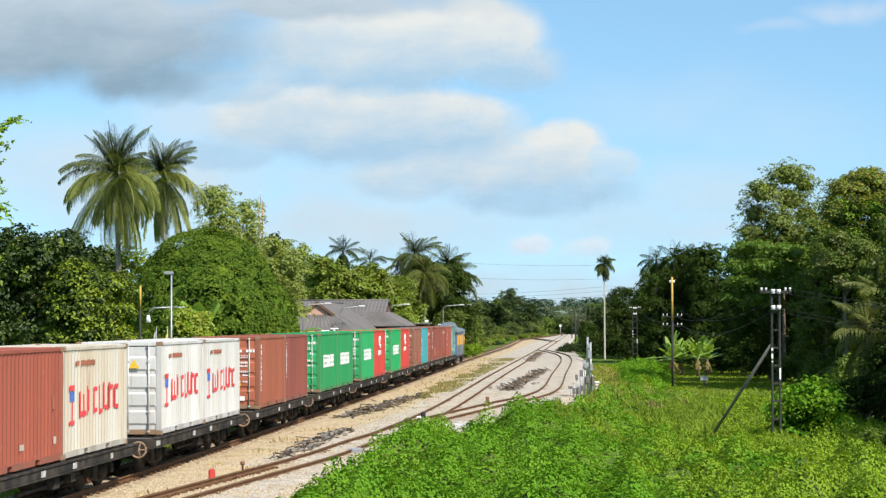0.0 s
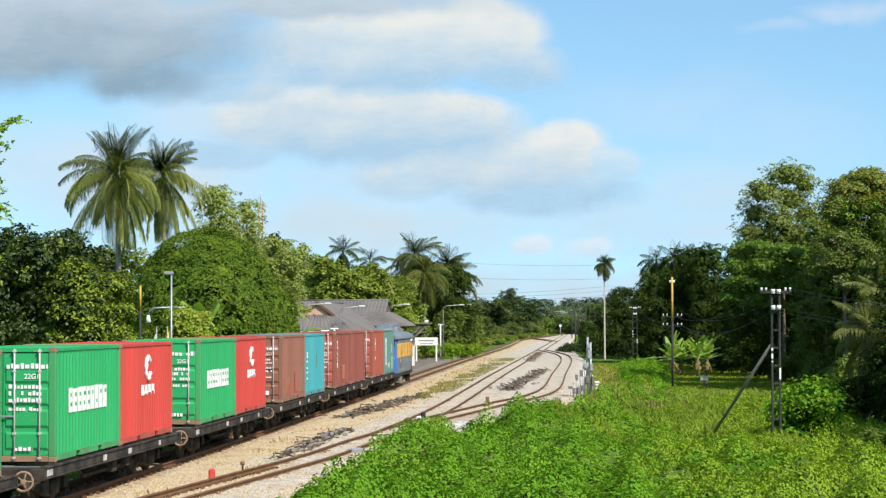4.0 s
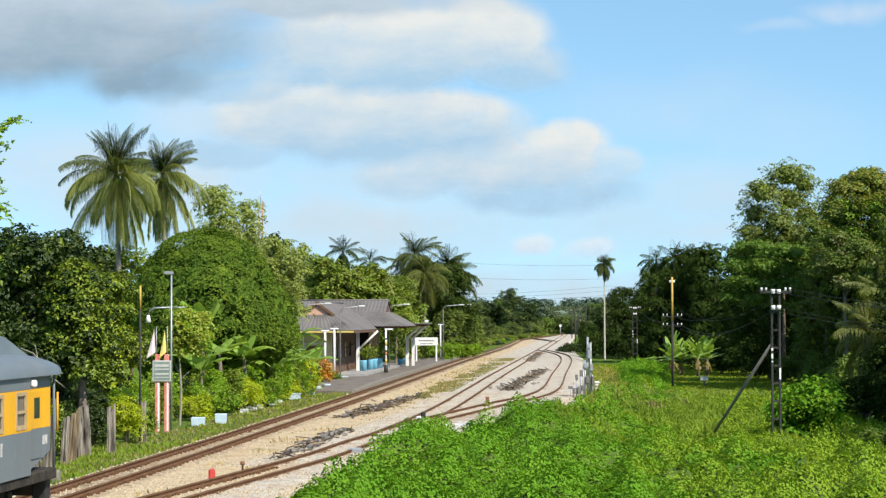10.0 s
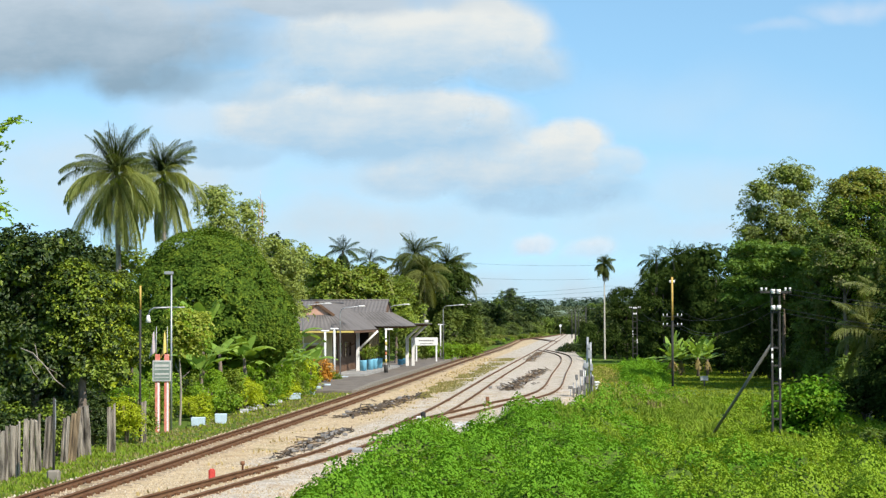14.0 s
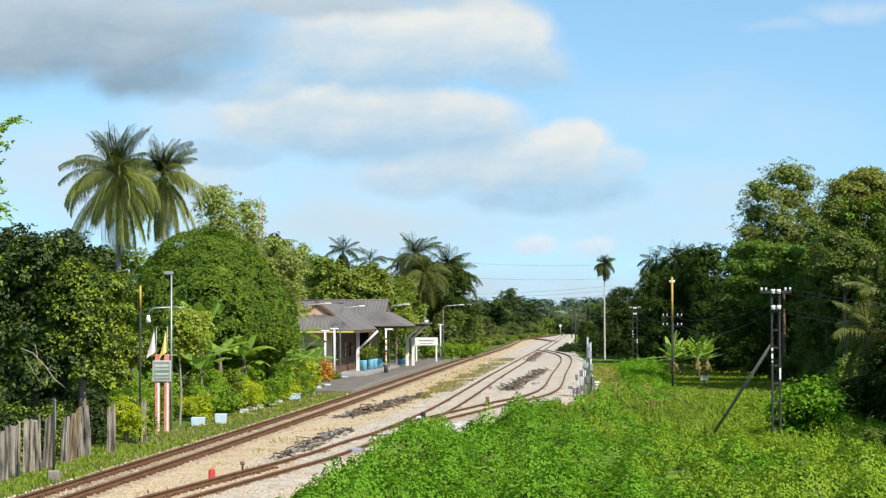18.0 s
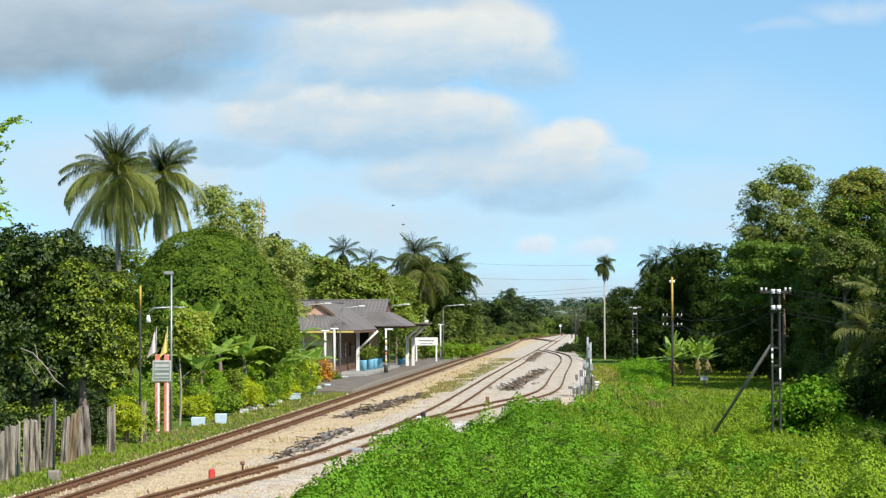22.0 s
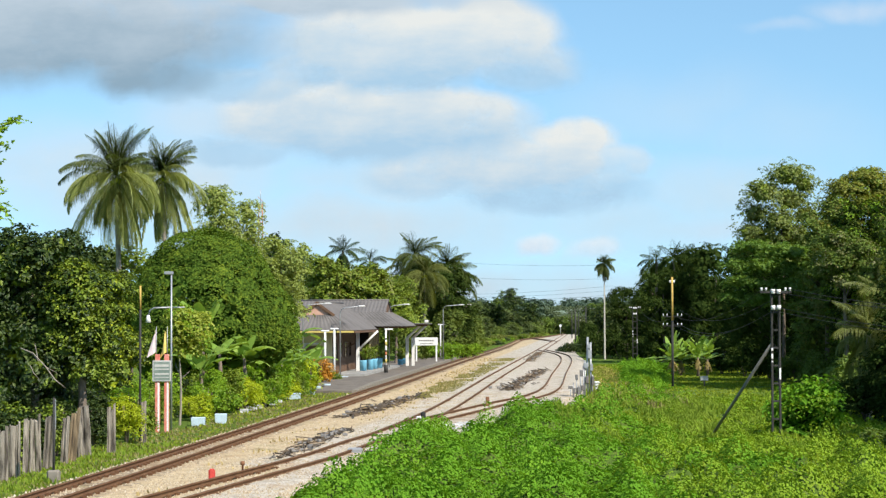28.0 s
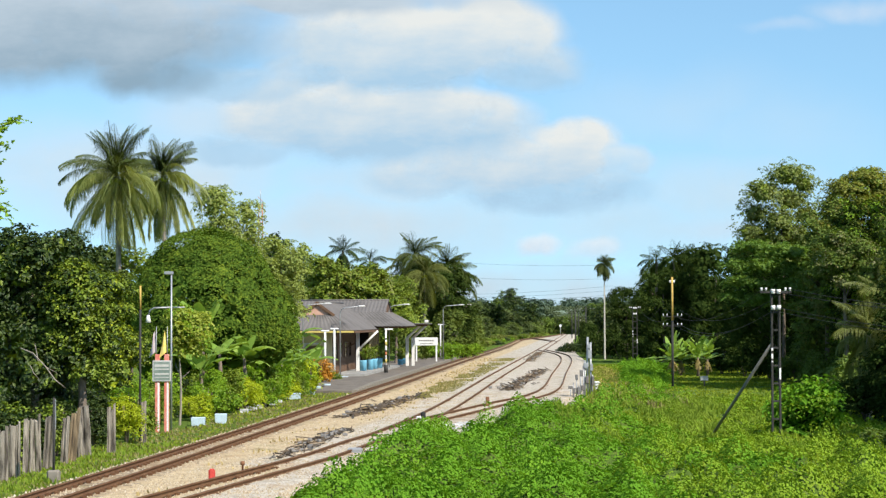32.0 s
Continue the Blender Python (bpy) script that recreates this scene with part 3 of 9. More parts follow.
def edge_of(material):
    """The same paint, rubbed and rusty, for posts and bottom rails."""
    if material.name not in EDGES:
        c = PAINTS[material.name]
        EDGES[material.name] = paint("rubbed_" + material.name, tuple(0.86 * a + 0.14 * b for a, b in zip(c, (0.2, 0.15, 0.11))), (0.13, 0.085, 0.06), 0.7)
    return EDGES[material.name]


def shared(key, make):
    """One mesh for all alike parts; the colour sits on the object."""
    if key not in MESHES:
        bm = make()
        bmesh.ops.recalc_face_normals(bm, faces=bm.faces)
        me = bpy.data.meshes.new(key)
        bm.to_mesh(me)
        bm.free()
        me.materials.append(None)
        MESHES[key] = me
    return MESHES[key]


def piece(name, key, make, material, parent, m=None, label=""):
    ob = new(name, shared(key, make))
    ob.material_slots[0].link = "OBJECT"
    ob.material_slots[0].material = material
    ob.parent = parent
    if m is not None:
        ob.matrix_basis = m
    if label:
        ob["label"] = label
    return ob


CW, CL, CH = 1.219, 3.029, 2.591


def corrugated(bm, x, y0, y1, z0, z1, n, depth, axis):
    """A wall of trapezoid ribs; axis 0: it faces x, axis 1: it faces y."""
    w = (y1 - y0) / n
    prof = []
    for i in range(n):
        a = y0 + i * w
        prof += [(a, 0), (a + 0.27 * w, 0), (a + 0.5 * w, depth), (a + 0.77 * w, depth)]
    prof.append((y1, 0))
    lo, hi = [], []
    for a, d in prof:
        p = (x - d, a) if axis == 0 else (a, x - d)
        lo.append(bm.verts.new((*p, z0)))
        hi.append(bm.verts.new((*p, z1)))
    for i in range(len(prof) - 1):
        bm.faces.new((lo[i], lo[i + 1], hi[i + 1], hi[i]))


def container_body():
    bm = bmesh.new()
    corrugated(bm, CW - 0.02, -CL + 0.1, CL - 0.1, 0.16, CH - 0.1, 21, 0.036, 0)
    corrugated(bm, -CW + 0.02, -CL + 0.1, CL - 0.1, 0.16, CH - 0.1, 21, -0.036, 0)
    corrugated(bm, CL - 0.02, -CW + 0.1, CW - 0.1, 0.16, CH - 0.1, 9, 0.04, 1)
    box(bm, -CW + 0.07, CW - 0.07, -CL + 0.12, CL - 0.08, 0.1, 0.16)
    return bm


def container_roof():
    bm = bmesh.new()
    n = 18
    w = (2 * CL - 0.2) / n
    prev = None
    for i in range(n * 4 + 1):
        k = i % 4
        y = -CL + 0.1 + (i // 4) * w + (0, 0.3, 0.5, 0.8)[k] * w
        z = CH - 0.03 - (0, 0, 0.02, 0.02)[k]
        row = (bm.verts.new((-CW + 0.06, y, z)), bm.verts.new((CW - 0.06, y, z)))
        if prev:
            bm.faces.new((prev[0], prev[1], row[1], row[0]))
        prev = row
    return bm


def side_bottom_rail():
    bm = boxes((-0.05, 0.05, -CL + 0.12, -1.2, 0.03, 0.17), (-0.05, 0.05, -0.84, 0.84, 0.03, 0.17), (-0.05, 0.05, 1.2, CL - 0.12, 0.03, 0.17),
               (-0.05, 0.05, -1.2, -0.84, 0.145, 0.17), (-0.05, 0.05, 0.84, 1.2, 0.145, 0.17))
    return bm


def door_leaf():
    bm = boxes((-0.55, 0.55, -0.02, 0.02, 0.0, 2.3))
    for z in (0.12, 0.62, 1.12, 1.62):
        v = [bm.verts.new((x, y, zz)) for x, y, zz in ((-0.5, -0.022, z), (0.5, -0.022, z), (0.5, -0.022, z + 0.42), (-0.5, -0.022, z + 0.42),
                                                        (-0.47, -0.055, z + 0.06), (0.47, -0.055, z + 0.06), (0.47, -0.055, z + 0.36), (-0.47, -0.055, z + 0.36))]
        for f in ((0, 1, 5, 4), (1, 2, 6, 5), (2, 3, 7, 6), (3, 0, 4, 7), (4, 5, 6, 7)):
            bm.faces.new([v[i] for i in f])
    return bm


def lock_rod():
    bm = rod([(0, 0, -0.12), (0, 0, 2.4)], 0.022, 6)
    for z in (-0.05, 0.5, 1.2, 1.9, 2.35):
        box(bm, -0.035, 0.035, -0.03, 0.05, z - 0.025, z + 0.025)
    return bm


def container(label, material, doors=None, rods=None, group="containers on the train"):
    c = empty("shipping_container")
    tagged(c, label, "container", group)
    doors = doors or material
    piece("body", "ct_body", container_body, material, c)
    piece("roof", "ct_roof", container_roof, material, c)
    for sx in (-1, 1):
        for sy in (-1, 1):
            piece("corner_post", "ct_post", lambda: bevelled(boxes((-0.08, 0.08, -0.055, 0.055, 0.118, CH - 0.118)), 0.012), edge_of(material), c, pose(sx * (CW - 0.082), sy * (CL - 0.058), 0))
            for z in (0, CH - 0.118):
                piece("corner_casting", "ct_cast", lambda: bevelled(boxes((-0.081, 0.081, -0.089, 0.089, 0, 0.118)), 0.012), P_EDGE, c, pose(sx * (CW - 0.078), sy * (CL - 0.086), z))
        piece("top_side_rail", "ct_top", lambda: bevelled(boxes((-0.03, 0.03, -CL + 0.17, CL - 0.17, CH - 0.1, CH - 0.015)), 0.008), material, c, pose(sx * (CW - 0.035), 0, 0))
        piece("bottom_side_rail", "ct_bot", side_bottom_rail, edge_of(material), c, pose(sx * (CW - 0.055), 0, 0))
        d = piece("door", "ct_door", door_leaf, doors, c, pose(sx * 0.56, -CL + 0.05, 0.15))
        for x in (-0.28, 0.3):
            piece("lock_rod", "ct_rod", lock_rod, rods or M_ROD, d, pose(x, -0.075, 0))
        piece("handle", "ct_handle", lambda: bevelled(boxes((-0.3, 0.02, -0.1, -0.075, 0.86, 0.9)), 0.008), rods or M_GALV, d, pose(0.3 * -sx, 0, 0))
    for y in (-CL + 0.06, CL - 0.06):
        piece("end_header", "ct_head", lambda: bevelled(boxes((-CW + 0.16, CW - 0.16, -0.05, 0.05, CH - 0.115, CH - 0.01)), 0.008), material, c, pose(0, y, 0))
        piece("end_sill", "ct_sill", lambda: bevelled(boxes((-CW + 0.16, CW - 0.16, -0.05, 0.05, 0.01, 0.14)), 0.008), P_EDGE, c, pose(0, y, 0))
    return c


def plate(name, x0, x1, z0, z1, material, parent, face="side", label=""):
    """A thin painted mark: on the +x side (coordinates y, z) or on the door end (coordinates x, z)."""
    if face == "side":
        bm = boxes((CW - 0.019, CW - 0.012, x0, x1, z0, z1))
    else:
        bm = boxes((x0, x1, -CL - 0.026, -CL - 0.02, z0, z1))
    return part(name, bm, material, parent, label)


def bars(parent, rows, material, face="side", seed=1):
    """Lines of small unreadable characters: rows of (start, end, z, height)."""
    r = random.Random(seed)
    for a, b, z, h in rows:
        bm = bmesh.new()
        x = a
        while x < b:
            w = r.uniform(0.4, 0.7) * h
            if r.random() < 0.9:
                e = min(b, x + w)
                if face == "side":
                    box(bm, CW - 0.019, CW - 0.012, x, e, z, z + h * r.uniform(0.8, 1))
                else:
                    box(bm, x, e, -CL - 0.028, -CL - 0.022, z + h * 0.1 * r.random(), z + h * r.uniform(0.6, 0.9))
            x += w + 0.22 * h
        part("marking_line", bm, material, parent)["kind"] = "stuff"


def upright_bars(parent, y, z0, z1, w, material, seed=1):
    """Characters stacked one below the other on the side."""
    r = random.Random(seed)
    bm = bmesh.new()
    z = z1
    while z > z0:
        h = w * r.uniform(0.7, 1.15)
        if r.random() < 0.9:
            s = 0.3 * w
            kind = r.randrange(4)
            if kind != 3:
                box(bm, CW - 0.019, CW - 0.012, y - w / 2, y - w / 2 + s, z - h, z)
            if kind != 1:
                box(bm, CW - 0.0188, CW - 0.0118, y - w / 2, y + w / 2, z - s * 0.8, z)
            if kind in (0, 1, 3):
                box(bm, CW - 0.0186, CW - 0.0116, y - w / 2, y + w / 2, z - h, z - h + s * 0.8)
            if kind in (0, 2):
                box(bm, CW - 0.0184, CW - 0.0114, y + w / 2 - s, y + w / 2, z - h * r.uniform(0.6, 1), z)
        z -= h + 0.28 * w
    part("marking_column", bm, material, parent)["kind"] = "stuff"


def size_code(parent, x, z, height):
    """The four-character size code on the doors."""
    if "code" not in MESHES:
        cu = bpy.data.curves.new("size_code", "FONT")
        cu.body, cu.size, cu.extrude, cu.offset = "22G1", 1.4, 0.02, 0.02
        ob = new("size_code", cu)
        me = bpy.data.meshes.new_from_object(ob)
        bpy.data.objects.remove(ob)
        me.materials.clear()
        me.materials.append(M_LETTER)
        MESHES["code"] = me
    ob = link_mesh("size_code", MESHES["code"], None, parent)
    ob.matrix_basis = pose(x, -CL - 0.025, z, 90, 0, 0) @ Matrix.Diagonal((height, height, height * 0.3, 1))
    return ob


def red_name(parent):
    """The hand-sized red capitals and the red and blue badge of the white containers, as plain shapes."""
    part("badge", boxes((CW - 0.019, CW - 0.012, -2.45, -2.05, 1.55, 1.68)), M_REDMARK, parent)
    part("badge_centre", boxes((CW - 0.019, CW - 0.011, -2.42, -2.08, 1.3, 1.53)), M_BLUEMARK, parent)
    bm = boxes((CW - 0.019, CW - 0.012, -2.3, -2.2, 0.86, 1.3), (CW - 0.019, CW - 0.012, -2.45, -2.05, 0.76, 0.86))
    part("badge_stem", bm, M_REDMARK, parent)
    r = random.Random(4)
    x = -1.6
    for w, kind in ((0.75, "w"), (0.5, "i"), (0.5, "c"), (0.5, "l"), (0.55, "u"), (0.5, "n"), (0.55, "c")):
        bm = bmesh.new()
        m = Matrix.Translation((0, x, 0.95 + r.uniform(-0.04, 0.06)))
        h = 0.62
        for a in ((0.0, 0.33, 0.66) if kind == "w" else (0.0, 0.36) if kind in "un" else (0.05,)):
            box(bm, CW - 0.019, CW - 0.012, a, a + 0.1, r.uniform(-0.06, 0.06), h * r.uniform(0.8, 1.15), m)
        if kind in "clu" or kind == "w":
            box(bm, CW - 0.0185, CW - 0.0125, 0.1, w * 0.8, 0.0, 0.11, m)
        if kind in "cn":
            box(bm, CW - 0.0185, CW - 0.0125, 0.1, w * 0.8, h - 0.11, h, m)
        x += w * 0.85 + 0.08
        part("red_letter", bm, M_REDMARK, parent)
    bars(parent, [(-1.9, -0.2, 2.12, 0.14)], P_PATCH, seed=3)


def flat_wagon():
    w = empty("container_flat_wagon")
    half = 7.3
    for sx in (-1, 1):
        piece("side_sill", "wg_sill", lambda: bevelled(boxes((-0.05, 0.05, -6.95, 6.95, 0.76, 0.95), (-0.08, 0.08, -6.95, 6.95, 0.95, 1.0), (-0.08, 0.08, -6.95, 6.95, 0.72, 0.76)), 0.008), M_STEEL_DARK, w, pose(sx * 1.2, 0, 0))
    piece("deck", "wg_deck", lambda: boxes(*[(-1.2, 1.2, y - 0.12, y + 0.12, 0.9, 0.985) for y in np.linspace(-6.7, 6.7, 12)], (-0.25, 0.25, -7.2, 7.2, 0.62, 0.96)), M_STEEL_MID, w)
    for sy in (-1, 1):
        piece("end_platform", "wg_end", lambda: bevelled(boxes((-1.2, 1.2, -0.3, 0.26, 0.9, 0.98), (-1.25, 1.25, 0.2, 0.3, 0.7, 0.96)), 0.01), M_STEEL_DARK, w, pose(0, sy * 6.85, 0, 0, 0, 0 if sy > 0 else 180))
        piece("coupler", "wg_coup", lambda: bevelled(boxes((-0.12, 0.12, 0, 0.85, 0.66, 0.9), (-0.2, 0.2, 0.55, 0.85, 0.6, 0.95)), 0.03), M_RUSTY, w, pose(0, sy * 7.0, 0, 0, 0, 0 if sy > 0 else 180))
        b = piece("bogie", "wg_bogie", bogie_frame, M_STEEL_DARK, w, pose(0, sy * 4.9, 0))
        for ay in (-0.875, 0.875):
            for sx in (-1, 1):
                piece("wheel", "wg_wheel", wheel_mesh, M_STEEL_DARK, b, pose(sx * 0.53, ay, 0.43))
            piece("axle", "wg_axle", lambda: rod([(-0.85, 0, 0), (0.85, 0, 0)], 0.07, 10), M_STEEL_DARK, b, pose(0, ay, 0.43))
    hw = piece("brake_wheel", "wg_hand", hand_wheel, M_WHEELRUST, w, pose(0.85, -7.3, 0.7, 0, 0, -90), "rusty iron handbrake wheel")
    piece("brake_post", "wg_hpost", lambda: rod([(-0.3, 0, 0), (0.0, 0, 0)], 0.03, 8), M_RUSTY, hw)
    piece("brake_tank", "wg_tank", lambda: rod([(0.5, -0.6, 0.55), (0.5, 0.6, 0.55)], 0.2, 12), M_STEEL_DARK, w)
    piece("brake_rigging", "wg_rig", lambda: boxes((0.85, 0.95, -2.6, 2.6, 0.42, 0.5), (0.6, 1.1, -0.35, 0.1, 0.4, 0.66), (0.7, 1.1, 1.1, 1.5, 0.45, 0.66)), M_STEEL_DARK, w)
    for y0, y1 in ((-6.85, -6.4), (-1.9, -1.55), (0.7, 1.05), (4.2, 4.45)):
        part("marking_plate", boxes((1.252, 1.258, y0, y1, 0.78, 0.92)), M_PLATE, w)
    for y in (-6.0, -0.1, 0.1, 6.0):
        for sx in (-1, 1):
            piece("twist_lock", "wg_lock", lambda: bevelled(boxes((-0.09, 0.09, -0.07, 0.07, 0.98, 1.034)), 0.01), M_STEEL_DARK, w, pose(sx * 1.13, y, 0))
    return w


def bogie_frame():
    bm = bmesh.new()
    for sx in (-1, 1):
        x0, x1 = (0.68, 0.82) if sx > 0 else (-0.82, -0.68)
        prof = [(-1.15, 0.36), (-1.15, 0.55), (-0.6, 0.62), (-0.35, 0.7), (0.35, 0.7), (0.6, 0.62), (1.15, 0.55), (1.15, 0.36), (0.75, 0.36), (0.35, 0.2), (-0.35, 0.2), (-0.75, 0.36)]
        a = [bm.verts.new((x0, y, z)) for y, z in prof]
        b = [bm.verts.new((x1, y, z)) for y, z in prof]
        bm.faces.new(a)
        bm.faces.new(b[::-1])
        for i in range(len(prof)):
            j = (i + 1) % len(prof)
            bm.faces.new((a[i], b[i], b[j], a[j]))
        xo = x1 if sx > 0 else x0
        for y in (-0.875, 0.875):
            box(bm, min(xo, xo + sx * 0.08), max(xo, xo + sx * 0.08), y - 0.14, y + 0.14, 0.33, 0.56)
        for y in (-0.2, 0, 0.2):
            tube(bm, [(xo + sx * 0.03, y, 0.24), (xo + sx * 0.03, y, 0.6)], 0.07, 8)
    box(bm, -0.7, 0.7, -0.16, 0.16, 0.45, 0.66)
    return bm


def wheel_mesh():
    return tube(bmesh.new(), [(-0.07, 0, 0), (-0.06, 0, 0), (0.05, 0, 0), (0.065, 0, 0)], [0.47, 0.47, 0.43, 0.4], 22)


def hand_wheel():
    bm = bmesh.new()
    n = 18
    ring = [(0, 0.21 * math.cos(2 * math.pi * k / n), 0.21 * math.sin(2 * math.pi * k / n)) for k in range(n + 1)]
    tube(bm, ring, 0.03, 6, False)
    for k in range(5):
        a = 2 * math.pi * k / 5
        tube(bm, [(0, 0, 0), (0, 0.21 * math.cos(a), 0.21 * math.sin(a))], 0.02, 5)
    tube(bm, [(-0.04, 0, 0), (0.04, 0, 0)], 0.06, 8)
    return bm


def train():
    """Nine flat wagons with two containers each, then the brake van. Returns (thing, place along the train, place on the wagon)."""
    moving = []
    first = flat_wagon()
    tagged(first, "dark grey steel container flat wagon with rusty handbrake wheel", "wagon", "wagons of the train")
    loads = [(("dull rust-red container with scratched ribbed sides", P_RUST, None), ("cream container with red lettering and rusty stains", P_CREAM, None)),
             (("white container with red lettering and a yellow warning sticker", P_WHITE, None), ("clean white container with red lettering", P_WHITE, None)),
             (("orange-brown container with white door markings", P_ORANGE, P_ORANGEDOOR), ("rust-brown container with an upright white number", P_DULLRUST, None)),
             (("deep green container with white company lettering", P_DEEPGREEN, P_GREEN), ("deep green container with white company lettering", P_DEEPGREEN, None)),
             (("green container with white company lettering", P_GREEN, None), ("red container with white figures", P_RED, None)),
             (("green container with white company lettering", P_GREEN, None), ("red container with white figures", P_RED, None)),
             (("brown container with faded patches and white door markings", P_BROWN, P_BROWN), ("turquoise container with an upright white name", P_TEAL, None)),
             (("dull rust-red container with an orange patch", P_DULLRUST, P_DOOR), ("plain rust-brown container without any markings", P_DULLRUST, None)),
             (("rust-red container with white door markings", P_RUST, P_DOOR), ("dull sea-green container with an upright white name", P_SEA, None))]
    for i, pair in enumerate(loads):
        w = first if i == 0 else copy_thing(first, Matrix.Identity(4))
        moving.append((w, FIRST + PITCH * i + 6.1, Matrix.Identity(4)))
        for k, (label, colour, doors) in enumerate(pair):
            c = container(label, colour, doors)
            moving.append((c, FIRST + PITCH * i + 6.1, pose(0, -3.055 + 6.11 * k, CT_Z)))
            dress(c, i, k)
    moving.append((brake_van(), FIRST + PITCH * 8 + 12.2 + 7.4, Matrix.Identity(4)))
    return moving


def dress(c, i, k):
    """The painted marks that set each container apart."""
    if (i, k) == (0, 0):
        plate("patch", 2.2, 2.34, 1.2, 1.5, P_PATCH, c)
        plate("patch", -0.3, 0.0, 0.42, 0.55, P_CREAM, c)
        plate("patch", 2.3, 2.5, 0.42, 0.58, P_CREAM, c)
    if (i, k) in ((0, 1), (1, 0), (1, 1)):
        red_name(c)
    if (i, k) == (1, 0):
        tri = bmesh.new()
        a = [tri.verts.new(p) for p in ((0.3, -CL - 0.035, 1.85), (0.6, -CL - 0.035, 1.85), (0.45, -CL - 0.035, 2.1))]
        b = [tri.verts.new(v.co + Vector((0, -0.02, 0))) for v in a]
        tri.faces.new(a)
        tri.faces.new(b[::-1])
        for q in range(3):
            tri.faces.new((a[q], b[q], b[(q + 1) % 3], a[(q + 1) % 3]))
        bmesh.ops.recalc_face_normals(tri, faces=tri.faces)
        part("warning_sign", tri, M_YELLOW, c, "yellow triangular warning sticker")
    if i in (2, 6, 7, 8) and k == 0:
        bars(c, [(0.15, 1.05, 2.02, 0.15), (0.2, 0.8, 1.62, 0.09), (0.2, 0.8, 1.5, 0.09), (0.2, 0.85, 1.3, 0.09), (0.2, 0.85, 1.18, 0.09), (0.2, 0.8, 0.95, 0.08), (-0.95, -0.2, 1.62, 0.1)], M_LETTER, "end", i)
        size_code(c, 0.46, 1.82, 0.115)
        plate("label", 0.42, 0.7, 0.3, 0.46, M_LETTER, c, "end")
        plate("sticker", 0.3, 0.55, 0.82, 0.92, M_YELLOW, c, "end", "small yellow sticker")
    if i == 2:
        upright_bars(c, -2.5 if k == 0 else -2.6, 0.6 if k == 0 else 1.0, 2.3, 0.16, M_LETTER, 5 + k)
    if i in (3, 4, 5) and k == 0 or (i, k) == (3, 1):
        r = random.Random(i * 2 + k)
        ground = P_DEEPGREEN if i == 3 else P_GREEN
        y = -1.85
        for q in range(9):
            w = r.uniform(0.31, 0.37)
            up = 0.56 * r.uniform(0.96, 1.02)
            lt = part("letter", boxes((CW - 0.019, CW - 0.012, y, y + w, 1.06, 1.06 + up)), M_LETTER, c)
            for z in (1.2, 1.42):
                if r.random() < 0.75:
                    part("letter_gap", boxes((CW - 0.0125, CW - 0.0105, y + w * 0.4, y + w * (0.7 + 0.3 * r.random()), z, z + 0.09)), ground, lt)
            y += w + 0.06
        bars(c, [(0.1, 1.05, 2.1, 0.15), (0.15, 0.9, 1.65, 0.12), (0.15, 0.9, 1.5, 0.12), (0.15, 0.9, 1.35, 0.12), (0.15, 0.9, 1.15, 0.1), (0.3, 0.7, 0.25, 0.12)], M_LETTER, "end", i)
        size_code(c, 0.5, 1.88, 0.115)
    if i in (4, 5) and k == 1:
        ring = [(CW - 0.004, 0.02 + 0.24 * math.cos(a), 1.9 + 0.3 * math.sin(a)) for a in np.linspace(0.5, 5.9, 22)]
        part("ring_mark", rod(ring, [0.03 + 0.035 * abs(math.sin(2 * k2)) for k2 in range(22)], 6), M_LETTER, c, "white ring mark")
        for q in range(4):
            part("letter", boxes((CW - 0.019, CW - 0.012, -0.72 + 0.4 * q, -0.42 + 0.4 * q, 1.18 + 0.03 * q, 1.46), (CW - 0.0185, CW - 0.0125, -0.42 + 0.4 * q, -0.36 + 0.4 * q, 1.18, 1.3)), M_LETTER, c)
    if (i, k) == (6, 0):
        plate("patch", -2.1, -1.1, 0.3, 0.95, P_PATCH, c)
        plate("patch", -1.5, -0.9, 0.25, 0.7, P_DOOR, c)
        plate("patch", 0.3, 1.2, 0.3, 1.1, P_DOOR, c)
        plate("patch", 1.3, 2.8, 0.25, 1.3, P_BROWNPATCH, c)
    if (i, k) == (6, 1):
        upright_bars(c, -2.3, 0.7, 2.2, 0.34, M_LETTER, 8)
        plate("patch", 0.5, 0.75, 1.15, 1.7, P_SEA, c)
    if (i, k) == (7, 0):
        plate("patch", -0.5, 0.6, 0.35, 1.05, P_PATCH, c)
        upright_bars(c, -2.3, 1.1, 2.2, 0.22, M_LETTER, 12)
    if (i, k) == (8, 0):
        upright_bars(c, -1.5, 0.9, 2.2, 0.24, M_LETTER, 14)
    if (i, k) == (8, 1):
        plate("name_panel", -1.9, -1.35, 0.55, 2.1, M_LETTER, c)
        upright_bars(c, -1.62, 0.6, 2.05, 0.3, P_SEA, 16)
        plate("patch", 1.35, 1.95, 1.2, 1.75, P_PALE, c)
        plate("patch", 1.5, 2.4, 0.25, 1.0, P_PALE, c)
        bars(c, [(-0.6, 0.5, 0.38, 0.3)], P_CREAM, seed=9)


M_WHEELRUST = surface("dusty_rusted_wheel", (0.3, 0.2, 0.13), (0.12, 0.07, 0.045), 4, 0.8, 0.9)
M_PLATE = surface("grimy_white_plate", (0.52, 0.50, 0.47), (0.2, 0.18, 0.16), 5, 0.8, 0.7)
M_YELLOW = surface("yellow_paint", (0.75, 0.5, 0.03), (0.5, 0.3, 0.05), 3, 0.5, 0.6)


